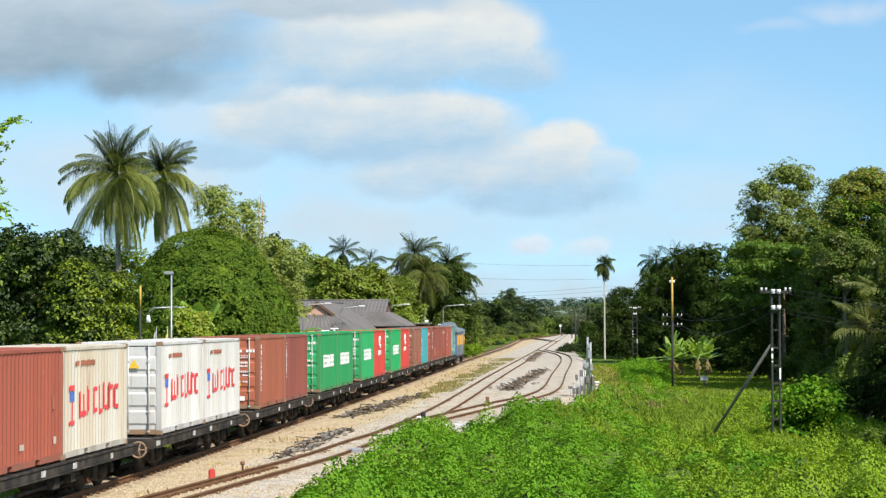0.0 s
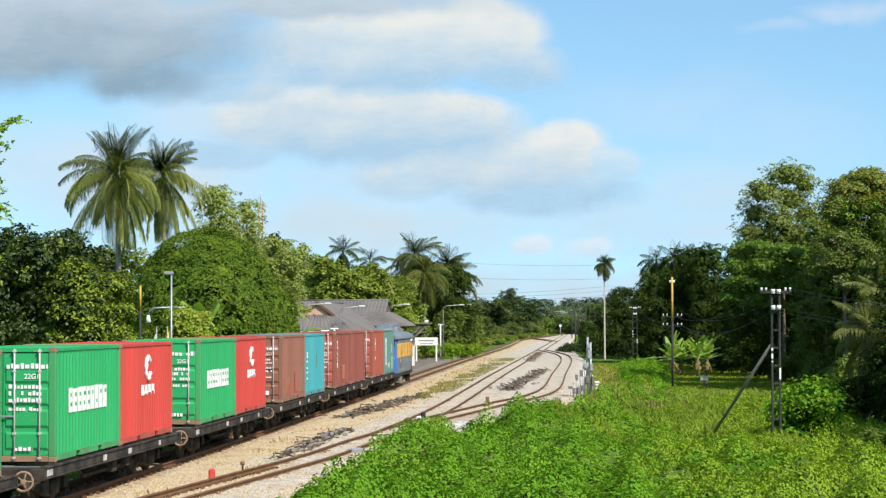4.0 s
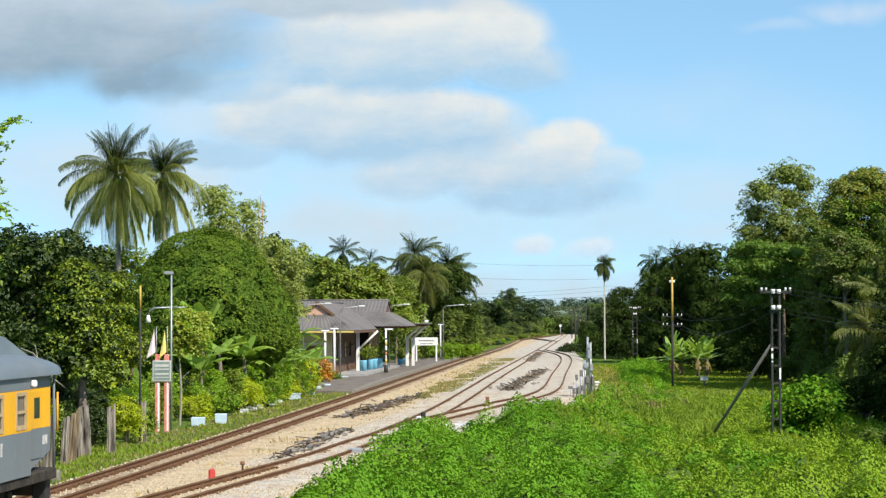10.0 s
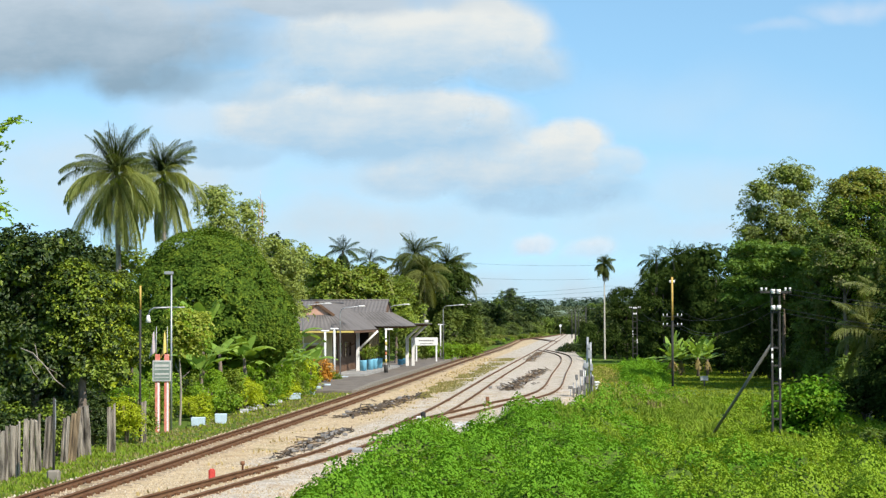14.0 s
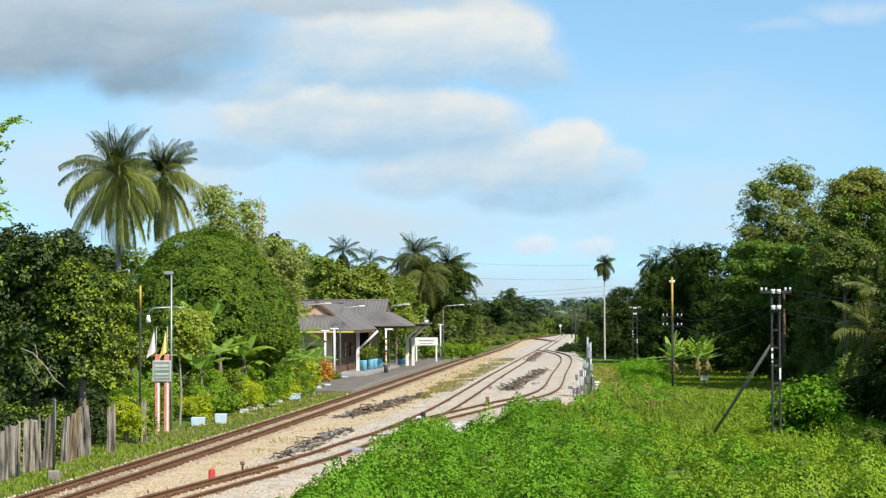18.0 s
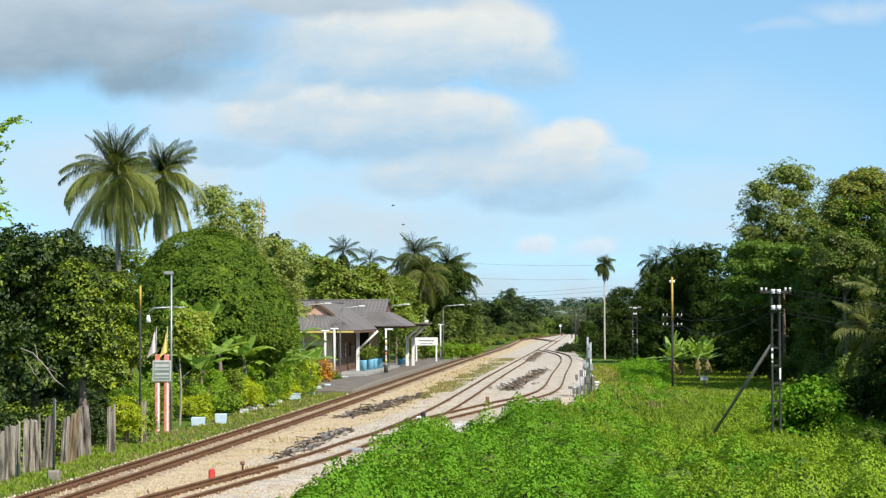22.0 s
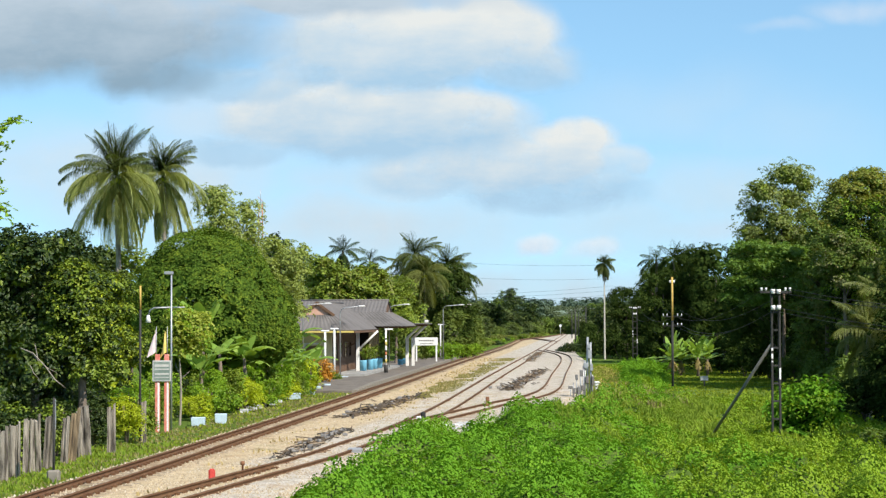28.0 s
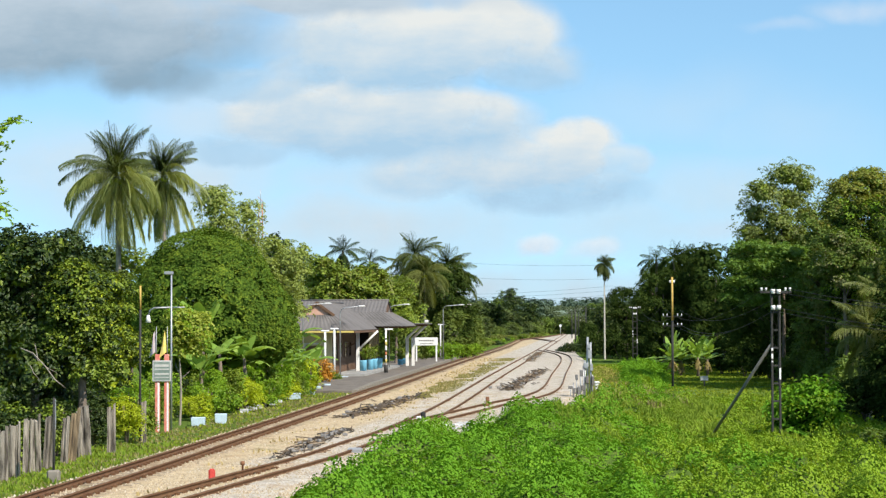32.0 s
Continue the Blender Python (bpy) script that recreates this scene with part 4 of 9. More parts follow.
def brake_van():
    """A bogie brake van: open porch towards the wagons, orange waist, low rounded grey roof with a raised clerestory."""
    v = empty("brake_van")
    tagged(v, "blue-grey brake van with orange window band and blue porch", "brake van")
    h0, hm, h1, w = -5.9, 3.05, 4.95, 1.33
    z0, zb, zt, ze = 0.92, 1.87, 2.75, 3.06
    part("underframe", bevelled(boxes((-1.28, 1.28, -6.9, 5.2, 0.7, 0.94)), 0.02), M_STEEL_DARK, v)
    wins = [(-3.75, -2.95, 0), (-1.55, -1.0, 1), (0.2, 1.05, 0), (1.95, 2.65, 0)]
    for sx in (-1, 1):
        x0, x1 = (w - 0.05, w) if sx > 0 else (-w, -w + 0.05)
        part("side_wall", bevelled(boxes((x0, x1, h0, hm, z0, zb)), 0.006), P_VAN_GREY, v)
        y = h0
        for a, b, kind in wins + [(hm, hm, 0)]:
            part("band_panel", boxes((x0 + 0.002 * sx, x1 + 0.002 * sx, y, a, zb, zt)), P_VAN_ORANGE, v)
            if b > a:
                part("band_sill", boxes((x0 + 0.002 * sx, x1 + 0.002 * sx, a, b, zb, zb + 0.1)), P_VAN_ORANGE, v)
                part("band_head", boxes((x0 + 0.002 * sx, x1 + 0.002 * sx, a, b, zt - 0.06, zt)), P_VAN_ORANGE, v)
            y = b
        part("upper_wall", bevelled(boxes((x0, x1, h0, hm, zt, ze)), 0.006), P_VAN_GREY, v)
        for a, b, kind in wins:
            xo = x1 if sx > 0 else x0
            lo, hi = zb + 0.1, zt - 0.06
            fr = boxes((xo - 0.02, xo + 0.02, a - 0.02, a + 0.05, lo - 0.03, hi + 0.02), (xo - 0.02, xo + 0.02, b - 0.05, b + 0.02, lo - 0.05, hi + 0.03),
                       (xo - 0.02, xo + 0.02, a + 0.05, b - 0.05, hi - 0.05, hi + 0.03), (xo - 0.02, xo + 0.02, a + 0.05, b - 0.05, lo - 0.05, lo + 0.05), (xo - 0.02, xo + 0.02, a + 0.05, b - 0.05, 2.27, 2.33))
            win = part("window", fr, M_FRAME, v, "tan window frame")
            for q0, q1 in ((lo, 2.3), (2.3, hi)):
                part("pane", boxes((xo - 0.035 * sx - 0.004, xo - 0.035 * sx + 0.004, a, b, q0, q1)), P_CREAM if a < -3 and q0 > 2.2 else (M_GLASS if a < -3 else M_CURTAIN), win)
        part("grab_rail", rod([(sx * (w + 0.07), -4.6, 1.0), (sx * (w + 0.07), -4.6, 2.6)], 0.02, 6), P_VAN_GREY, v)
        # the set-back vestibule at the far end, its skirt cut upwards
        xi = sx * (w - 0.13)
        sk = bmesh.new()
        a = [sk.verts.new((xi, yy, zz)) for yy, zz in ((hm, z0), (h1, z0 + 0.42), (h1, zb), (hm, zb))]
        b = [sk.verts.new((xi - 0.05 * sx, q.co.y, q.co.z)) for q in a]
        sk.faces.new(a)
        sk.faces.new(b[::-1])
        for q in range(4):
            sk.faces.new((a[q], b[q], b[(q + 1) % 4], a[(q + 1) % 4]))
        bmesh.ops.recalc_face_normals(sk, faces=sk.faces)
        part("vestibule_skirt", sk, P_VAN_GREY, v)
        xa, xb = sorted((xi - 0.05 * sx, xi))
        part("vestibule_band", boxes((xa, xb, hm, h1, zb, zt)), P_VAN_ORANGE, v)
        part("vestibule_head", boxes((xa, xb, hm, h1, zt, ze)), P_VAN_GREY, v)
        xa, xb = sorted((xi, xi + 0.03 * sx))
        d = part("door", bevelled(boxes((xa, xb, 3.35, 4.25, z0 + 0.3, zb)), 0.01), P_VAN_GREY, v)
        part("door_upper", bevelled(boxes((xa, xb, 3.35, 4.25, zb + 0.003, zt - 0.05)), 0.01), P_VAN_ORANGE, d, "orange upper half")
        xa, xb = sorted((xi + 0.03 * sx, xi + 0.038 * sx))
        part("door_window", boxes((xa, xb, 3.6, 4.0, 2.1, 2.55)), M_GLASS, d)
        part("end_handrail", rod([(sx * (w - 0.05), 5.25, 1.75), (sx * (w - 0.05), 5.25, 2.62)], 0.025, 6), P_VAN_ORANGE, v)
        part("end_post", rod([(sx * (w - 0.12), 5.2, 0.95), (sx * (w - 0.12), 5.2, 3.1)], 0.03, 6), P_VAN_GREY, v)
        part("plough", bevelled(boxes((sx * 0.95 - 0.16, sx * 0.95 + 0.16, 4.95, 5.3, 0.14, 0.68)), 0.03), M_BLACK, v)
        part("step", boxes((x0 - 0.02, x1 + 0.06, h0 + 0.1, h0 + 0.6, 0.45, 0.5)), M_STEEL_DARK, v)
    part("end_wall", bevelled(boxes((-w + 0.18, w - 0.18, h1 - 0.05, h1, z0 + 0.3, ze)), 0.006), P_VAN_GREY, v)
    part("end_band", boxes((-w + 0.18, w - 0.18, h1, h1 + 0.012, zb, zt)), P_VAN_ORANGE, v)
    part("porch_wall", bevelled(boxes((-w + 0.05, w - 0.05, h0, h0 + 0.05, z0, ze)), 0.006), P_VAN_BLUE, v, "bright blue porch wall")
    part("porch_door", bevelled(boxes((-0.35, 0.35, h0 - 0.03, h0, z0 + 0.05, zt)), 0.01), P_VAN_BLUE, v)
    for sx in (-1, 1):
        part("porch_post", bevelled(boxes((sx * 1.27 - 0.04, sx * 1.27 + 0.04, -6.9, -6.82, z0, 3.1)), 0.01), P_VAN_GREY, v)
    for z, m in ((zb, P_VAN_ORANGE), (1.4, P_VAN_BLUE)):
        part("porch_rail", rod([(-1.27, -6.86, z), (1.27, -6.86, z)], 0.025, 6), m, v)
    for y in (-6.9, -6.3):
        part("porch_upright", rod([(0.75, y, z0), (0.75, y, 2.3)], 0.025, 6), P_VAN_BLUE, v)
    bm = bmesh.new()
    n, rings = 16, []
    for y, drop, wide in ((-7.05, 0.06, 1.34), (-6.9, 0.0, 1.41), (-3, 0.0, 1.41), (3.6, 0.0, 1.41), (4.8, 0.02, 1.4), (5.35, 0.1, 1.35), (5.55, 0.24, 1.2)):
        ring = []
        for k in range(n + 1):
            a = math.pi * k / n
            ring.append(bm.verts.new((-wide * math.cos(a), y, 3.02 + (0.5 - drop) * math.sin(a) ** 0.7)))
        rings.append(ring)
    for a, b in zip(rings, rings[1:]):
        for k in range(n):
            bm.faces.new((a[k], a[k + 1], b[k + 1], b[k])).smooth = True
    for r in (rings[0], rings[-1][::-1]):
        bm.faces.new(r)
    bmesh.ops.recalc_face_normals(bm, faces=bm.faces)
    part("roof", bm, P_VAN_ROOF, v)
    bm = bmesh.new()
    rings = []
    for y, z in ((-1.6, 3.48), (-0.35, 3.92), (0.0, 3.96), (3.5, 3.96), (3.9, 3.92), (5.1, 3.5), (5.45, 3.3)):
        wd = 0.55 if z > 3.8 else 0.72
        rings.append([bm.verts.new((x * wd, y, zz)) for x, zz in ((-1, 3.38), (-0.88, z - 0.06), (-0.5, z), (0.5, z), (0.88, z - 0.06), (1, 3.38))])
    for a, b in zip(rings, rings[1:]):
        for k in range(5):
            bm.faces.new((a[k], a[k + 1], b[k + 1], b[k]))
    for r in (rings[0], rings[-1][::-1]):
        bm.faces.new(r)
    bmesh.ops.recalc_face_normals(bm, faces=bm.faces)
    part("clerestory", bm, P_VAN_ROOF, v)
    for y in (-5.8, -4.7, -2.6, 1.0):
        for sx in (-1, 1):
            part("roof_ventilator", bevelled(boxes((sx * 0.55 - 0.13, sx * 0.55 + 0.13, y - 0.2, y + 0.2, 3.42, 3.64 if y < 0 else 3.72)), 0.04), P_VAN_ROOF if sx < 0 else M_GALV, v)
    lamp = part("lamp", tube(bmesh.new(), [(0.98, -7.12, 3.02), (0.98, -6.9, 3.02)], [0.17, 0.17], 14), M_GALV, v)
    part("lens", tube(bmesh.new(), [(0.98, -7.14, 3.02), (0.98, -7.125, 3.02)], [0.11, 0.11], 14), M_BLACK, lamp)
    for sx in (-1, 1):
        part("side_lamp", bevelled(boxes((sx * 1.38 - 0.06, sx * 1.38 + 0.06, 3.0, 3.15, 2.8, 2.95)), 0.03), M_LETTER, v)
    for y in (-4.7, 2.1):
        b = piece("bogie", "wg_bogie", bogie_frame, M_STEEL_DARK, v, pose(0, y, 0))
        for ay in (-0.875, 0.875):
            for sx in (-1, 1):
                piece("wheel", "wg_wheel", wheel_mesh, M_STEEL_DARK, b, pose(sx * 0.53, ay, 0.43))
    part("battery_box", bevelled(boxes((0.6, 1.22, -3.2, -1.6, 0.25, 0.7)), 0.03), M_STEEL_MID, v)
    part("air_tank", rod([(0.95, -1.1, 0.5), (0.95, 0.2, 0.5)], 0.19, 12), M_STEEL_DARK, v)
    part("brake_lever", boxes((0.7, 0.8, -1.0, 1.2, 0.36, 0.42)), M_STEEL_DARK, v)
    part("rail_guard", bevelled(boxes((-0.9, 0.9, 5.15, 5.25, 0.3, 0.68)), 0.02), M_STEEL_DARK, v)
    part("coupler", bevelled(boxes((-0.12, 0.12, -7.6, -6.9, 0.66, 0.9)), 0.03), M_RUSTY, v)
    for y0, y1, a, b in ((-4.3, -4.0, 1.55, 1.78), (-4.5, -3.8, 1.08, 1.15), (-2.9, -2.3, 1.1, 1.18), (0.1, 0.22, 1.5, 1.7), (0.9, 1.02, 1.45, 1.72), (4.3, 4.7, 1.5, 1.7)):
        part("marking", boxes(((w - 0.13 if y0 > 3 else w) + 0.001, (w - 0.13 if y0 > 3 else w) + 0.007, y0, y1, a, b)), M_PLATE, v)
    return v


TRAIN = train()


# ---- plants ----
def crown_arrays(rng, blobs, n, size, clump=0.5, upward=0.3, depth=0.3, lump=0.12, loose=0.36, freq=4.0, per=14, spread=2.3, flat=0.75, lining=0):
    """Leaves in small shingled sprays over the skins of lumpy ellipsoids (x, y, z, rx, ry, rz), none where one lies inside another."""
    bl = np.array(blobs, float)
    area = bl[:, 3] * bl[:, 4] + bl[:, 3] * bl[:, 5] + bl[:, 4] * bl[:, 5]
    share = np.maximum(2, (1.15 * n * area / area.sum() / per).astype(int))
    vs, fs, off = [], [], 0
    for i, (b, k) in enumerate(zip(bl, share)):
        c, r = b[:3], b[3:6]
        d = rng.normal(size=(k, 3))
        d /= np.linalg.norm(d, axis=1, keepdims=True)
        low = d[:, 2] < -0.45
        d[low, 2] *= -1
        bump = 1 + lump * np.sin(d @ rng.normal(size=(3, 6)) * freq + rng.uniform(0, 6, 6)).sum(1) / 2
        p = c + d * r * (bump * (1 - depth * rng.uniform(0, 1, k) ** 2.0))[:, None] + rng.normal(size=(k, 3)) * clump * 0.3 * np.array([1, 1, 0.6])
        free = np.ones(k, bool)
        for j, q in enumerate(bl):
            if j != i:
                free &= (((p - q[:3]) / q[3:6]) ** 2).sum(1) > 0.8
        p, d = p[free], d[free]
        k = len(p)
        if k:
            way = d / r * r.mean()
            way /= np.maximum(np.linalg.norm(way, axis=1, keepdims=True), 1e-6)
            up = way * (1 - flat) + np.array([0, 0, flat]) + rng.normal(size=(k, 3)) * 0.2
            up /= np.linalg.norm(up, axis=1, keepdims=True)
            u = np.cross(up, rng.normal(size=(k, 3)))
            u /= np.maximum(np.linalg.norm(u, axis=1, keepdims=True), 1e-6)
            w = np.cross(up, u)
            sr = size * spread * rng.uniform(0.6, 1.4, k)
            a, q = rng.uniform(0, 6.28, (k, per)), np.sqrt(rng.uniform(0, 1, (k, per)))
            out = (u[:, None] * np.cos(a)[..., None] + w[:, None] * np.sin(a)[..., None]) * (q * sr[:, None])[..., None]
            pos = p[:, None] + out - up[:, None] * (q ** 2 * sr[:, None] * 0.55)[..., None] + rng.normal(size=(k, per, 3)) * size * 0.2
            nr = up[:, None] + out / sr[:, None, None] * 0.55 + way[:, None] * 0.3 + rng.normal(size=(k, per, 3)) * loose + np.array([0, 0, upward])
            ln = size * 1.08 * rng.uniform(0.65, 1.35, k * per)
            v, f = leaf_arrays(rng, pos.reshape(-1, 3), nr.reshape(-1, 3), ln, ln * 0.62)
            vs.append(v)
            fs.append(f + off)
            off += len(v)
        if lining:
            e = rng.normal(size=(lining, 3))
            e /= np.linalg.norm(e, axis=1, keepdims=True)
            v, f = leaf_arrays(rng, c + e * r * rng.uniform(0.78, 0.9, (lining, 1)), e + rng.normal(size=(lining, 3)) * 0.25, r.mean() * 0.26, r.mean() * 0.2)
            vs.append(v)
            fs.append(f + off)
            off += len(v)
        # larger shaded leaves inside
        q = 30
        e = rng.normal(size=(q, 3))
        e /= np.linalg.norm(e, axis=1, keepdims=True)
        v, f = leaf_arrays(rng, c + e * r * rng.uniform(0.3, 0.6, (q, 1)), e, r.mean() * 0.42, r.mean() * 0.4)
        vs.append(v)
        fs.append(f + off)
        off += len(v)
    return np.concatenate(vs), np.concatenate(fs)


def blob_set(rng, rx, ry, z0, z1, n, cone=0.0, airy=False):
    """Clustered masses that fill a crown rx by ry wide between two heights, most of them near its skin."""
    out = []
    rz = (z1 - z0) / 2
    n = int(n * 1.7)
    for i in range(n):
        u = 0.84 if i == 0 else -0.9 + 1.75 * ((i * 0.618) % 1)
        s = rng.uniform(0.14, 0.26) if airy else rng.uniform(0.2, 0.36)
        a, q = rng.uniform(0, 6.28), (1 - s * 0.8) * math.sqrt(max(0.05, 1 - u * u)) * rng.uniform(0.45, 1.0) ** 0.5
        if u < -0.2:
            q = max(q, 0.62 * rng.uniform(0.4, 1))
        wd = 1 - cone * (u + 1) / 2
        hz = min(rz * s, rx * s) * rng.uniform(0.75, 1.0) + 0.1
        out.append((math.cos(a) * rx * q * wd, math.sin(a) * ry * q * wd, min(z0 + rz + u * rz, z1 - hz * 0.95), rx * s * wd + 0.1, ry * s * wd + 0.1, hz))
    if not airy:
        out.append((0, 0, z0 + rz * 0.9, rx * 0.6, ry * 0.6, rz * 0.66))
    return out


def trunk_bm(rng, height, radius, limbs, spread, lean=0.0):
    bm = bmesh.new()
    pts = [(lean * height * t ** 2 + 0.06 * math.sin(5 * t), 0.05 * math.cos(4 * t), height * t) for t in np.linspace(0, 1, 7)]
    tube(bm, [(0, 0, -0.4)] + pts, [radius * 1.35] + [radius * (1.15 - 0.75 * t) for t in np.linspace(0, 1, 7)], 8)
    for k in range(limbs):
        t = rng.uniform(0.35, 0.9)
        a = rng.uniform(0, 6.28)
        z = height * t
        ln = spread * rng.uniform(0.5, 0.9)
        q, ln = Vector((lean * height * t ** 2, 0, z)), float(ln)
        tube(bm, [q, q + Vector((math.cos(a) * ln * 0.5, math.sin(a) * ln * 0.5, ln * 0.35)), q + Vector((math.cos(a) * ln, math.sin(a) * ln, ln * 0.8))], [radius * 0.45, radius * 0.28, radius * 0.1], 6)
    return bm


def tree(name, x, y, z1, rx, material, label, z0=1.0, ry=None, n=5000, size=0.26, masses=9, clump=0.45, seed=1, cone=0.0, category="tree", group="", trunk=0.16, mats=(), blobs=None, limbs=5, depth=0.2, lump=0.16, loose=0.36, freq=4.0, airy=False, spread=2.3, flat=0.6, lining=0, bark=None):
    """A tapered trunk with limbs and a crown between z0 and z1; mats adds a second crown mesh of other leaves."""
    rng = np.random.default_rng(seed)
    ry = ry or rx
    base = float(ground_z(np.array(x), np.array(y)))
    t = empty(name, x, y, base)
    tagged(t, label, category, group)
    z0, z1 = z0 - base, z1 - base
    top = z0 + (z1 - z0) * 0.72
    part("trunk", trunk_bm(rng, top, trunk, limbs, rx * 0.75), bark or M_BARK, t)
    bl = blobs or blob_set(rng, rx, ry, z0, z1, masses, cone, airy)
    if y > 190:
        lining, loose = lining or 26, min(loose, 0.26)
    v, f = crown_arrays(rng, bl, n, size, clump, depth=depth, lump=lump, loose=loose, freq=freq, spread=spread, flat=flat, lining=lining)
    link_mesh("crown", np_mesh("crown", v, f), material, t)
    for m2, share in mats:
        v, f = crown_arrays(rng, [tuple(np.array(b) * [1, 1, 1, 1.06, 1.06, 1.06]) for b in bl], int(n * share), size * 0.9, clump, depth=depth, lump=lump, spread=spread, flat=flat)
        link_mesh("sunlit_leaves", np_mesh("sunlit_leaves", v, f), m2, t)
    return t


def bush(x, y, w, h, material, label, seed=1, n=1500, size=0.14, name="shrub", group="", d=None, mats=(), z=None):
    rng = np.random.default_rng(seed)
    base = float(ground_z(np.array(x), np.array(y))) if z is None else z
    t = empty(name, x, y, base)
    tagged(t, label, "shrub", group)
    d = d or w
    bl = [(0, 0, h * 0.38, w * 0.52, d * 0.52, h * 0.42)] + [(rng.uniform(-0.55, 0.55) * w, rng.uniform(-0.55, 0.55) * d, h * rng.uniform(0.2, 0.72), w * rng.uniform(0.2, 0.38), d * rng.uniform(0.2, 0.38), h * rng.uniform(0.16, 0.28)) for k in range(12)]
    bm = bmesh.new()
    for k in range(5):
        a = rng.uniform(0, 6.28)
        tube(bm, [(0, 0, -0.2), (math.cos(a) * w * 0.2, math.sin(a) * w * 0.2, h * 0.35), (math.cos(a) * w * 0.4, math.sin(a) * w * 0.4, h * 0.7)], [0.04, 0.03, 0.012], 5)
    part("stems", bm, M_BARK, t)
    v, f = crown_arrays(rng, bl, n, size, 0.3, depth=0.2, loose=0.45)
    link_mesh("leaves", np_mesh("leaves", v, f), material, t)
    for m2, share in mats:
        v, f = crown_arrays(rng, bl, int(n * share), size, 0.2, depth=0.1)
        link_mesh("young_leaves", np_mesh("young_leaves", v, f), m2, t)
    return t


def frond_mesh(rng, length, rise, droop, leaf, limp=1.0, key="frond"):
    """A feather palm frond that leaves the crown at the origin along +x, rising and then drooping."""
    n = 52
    t = np.linspace(0, 1, n)
    ang = rise - droop * t ** 1.25
    dx, dz = np.cos(ang) * length / n, np.sin(ang) * length / n
    px, pz = np.cumsum(dx), np.cumsum(dz)
    py = 0.06 * length * np.sin(t * 2.2) * rng.uniform(-1, 1)
    v, f = [], []

    def quad(a, b, c, d):
        k = len(v)
        v.extend((a, b, c, d))
        f.append((k, k + 1, k + 2, k + 3))

    for i in range(n - 1):
        w = 0.045 * (1 - 0.8 * t[i])
        quad((px[i], py[i] - w, pz[i]), (px[i], py[i] + w, pz[i]), (px[i + 1], py[i + 1] + w, pz[i + 1]), (px[i + 1], py[i + 1] - w, pz[i + 1]))
        if t[i] < 0.1:
            continue
        ln = leaf * (math.sin(math.pi * min(1, 0.18 + 0.8 * t[i])) ** 0.6) * rng.uniform(0.8, 1.1)
        for s in (-1, 1):
            for sub in (0.0,):
                x0, y0, z0 = px[i] + sub * dx[i], py[i], pz[i] + sub * dz[i]
                fwd = 0.3 * ln
                hang = rng.uniform(0.55, 0.95) * ln * (0.75 + 0.5 * t[i]) * limp
                e = (x0 + fwd * math.cos(ang[i]) * 0.8, y0 + s * ln * rng.uniform(0.3, 0.6) * (1.9 - 0.9 * limp), z0 + fwd * math.sin(ang[i]) * 0.6 - hang)
                mm = (x0 + fwd * 0.5, y0 + s * ln * 0.32 * (1.7 - 0.7 * limp), z0 + fwd * 0.5 * math.sin(ang[i]) - hang * 0.3)
                wd = 0.018 * leaf
                quad((x0 - wd, y0, z0), (x0 + wd, y0, z0), (mm[0] + wd, mm[1], mm[2]), (mm[0] - wd, mm[1], mm[2]))
                quad((mm[0] - wd, mm[1], mm[2]), (mm[0] + wd, mm[1], mm[2]), (e[0] + wd * 0.25, e[1], e[2]), (e[0] - wd * 0.25, e[1], e[2]))
    return np_mesh(key, np.array(v), np.array(f))


SWAYING = []


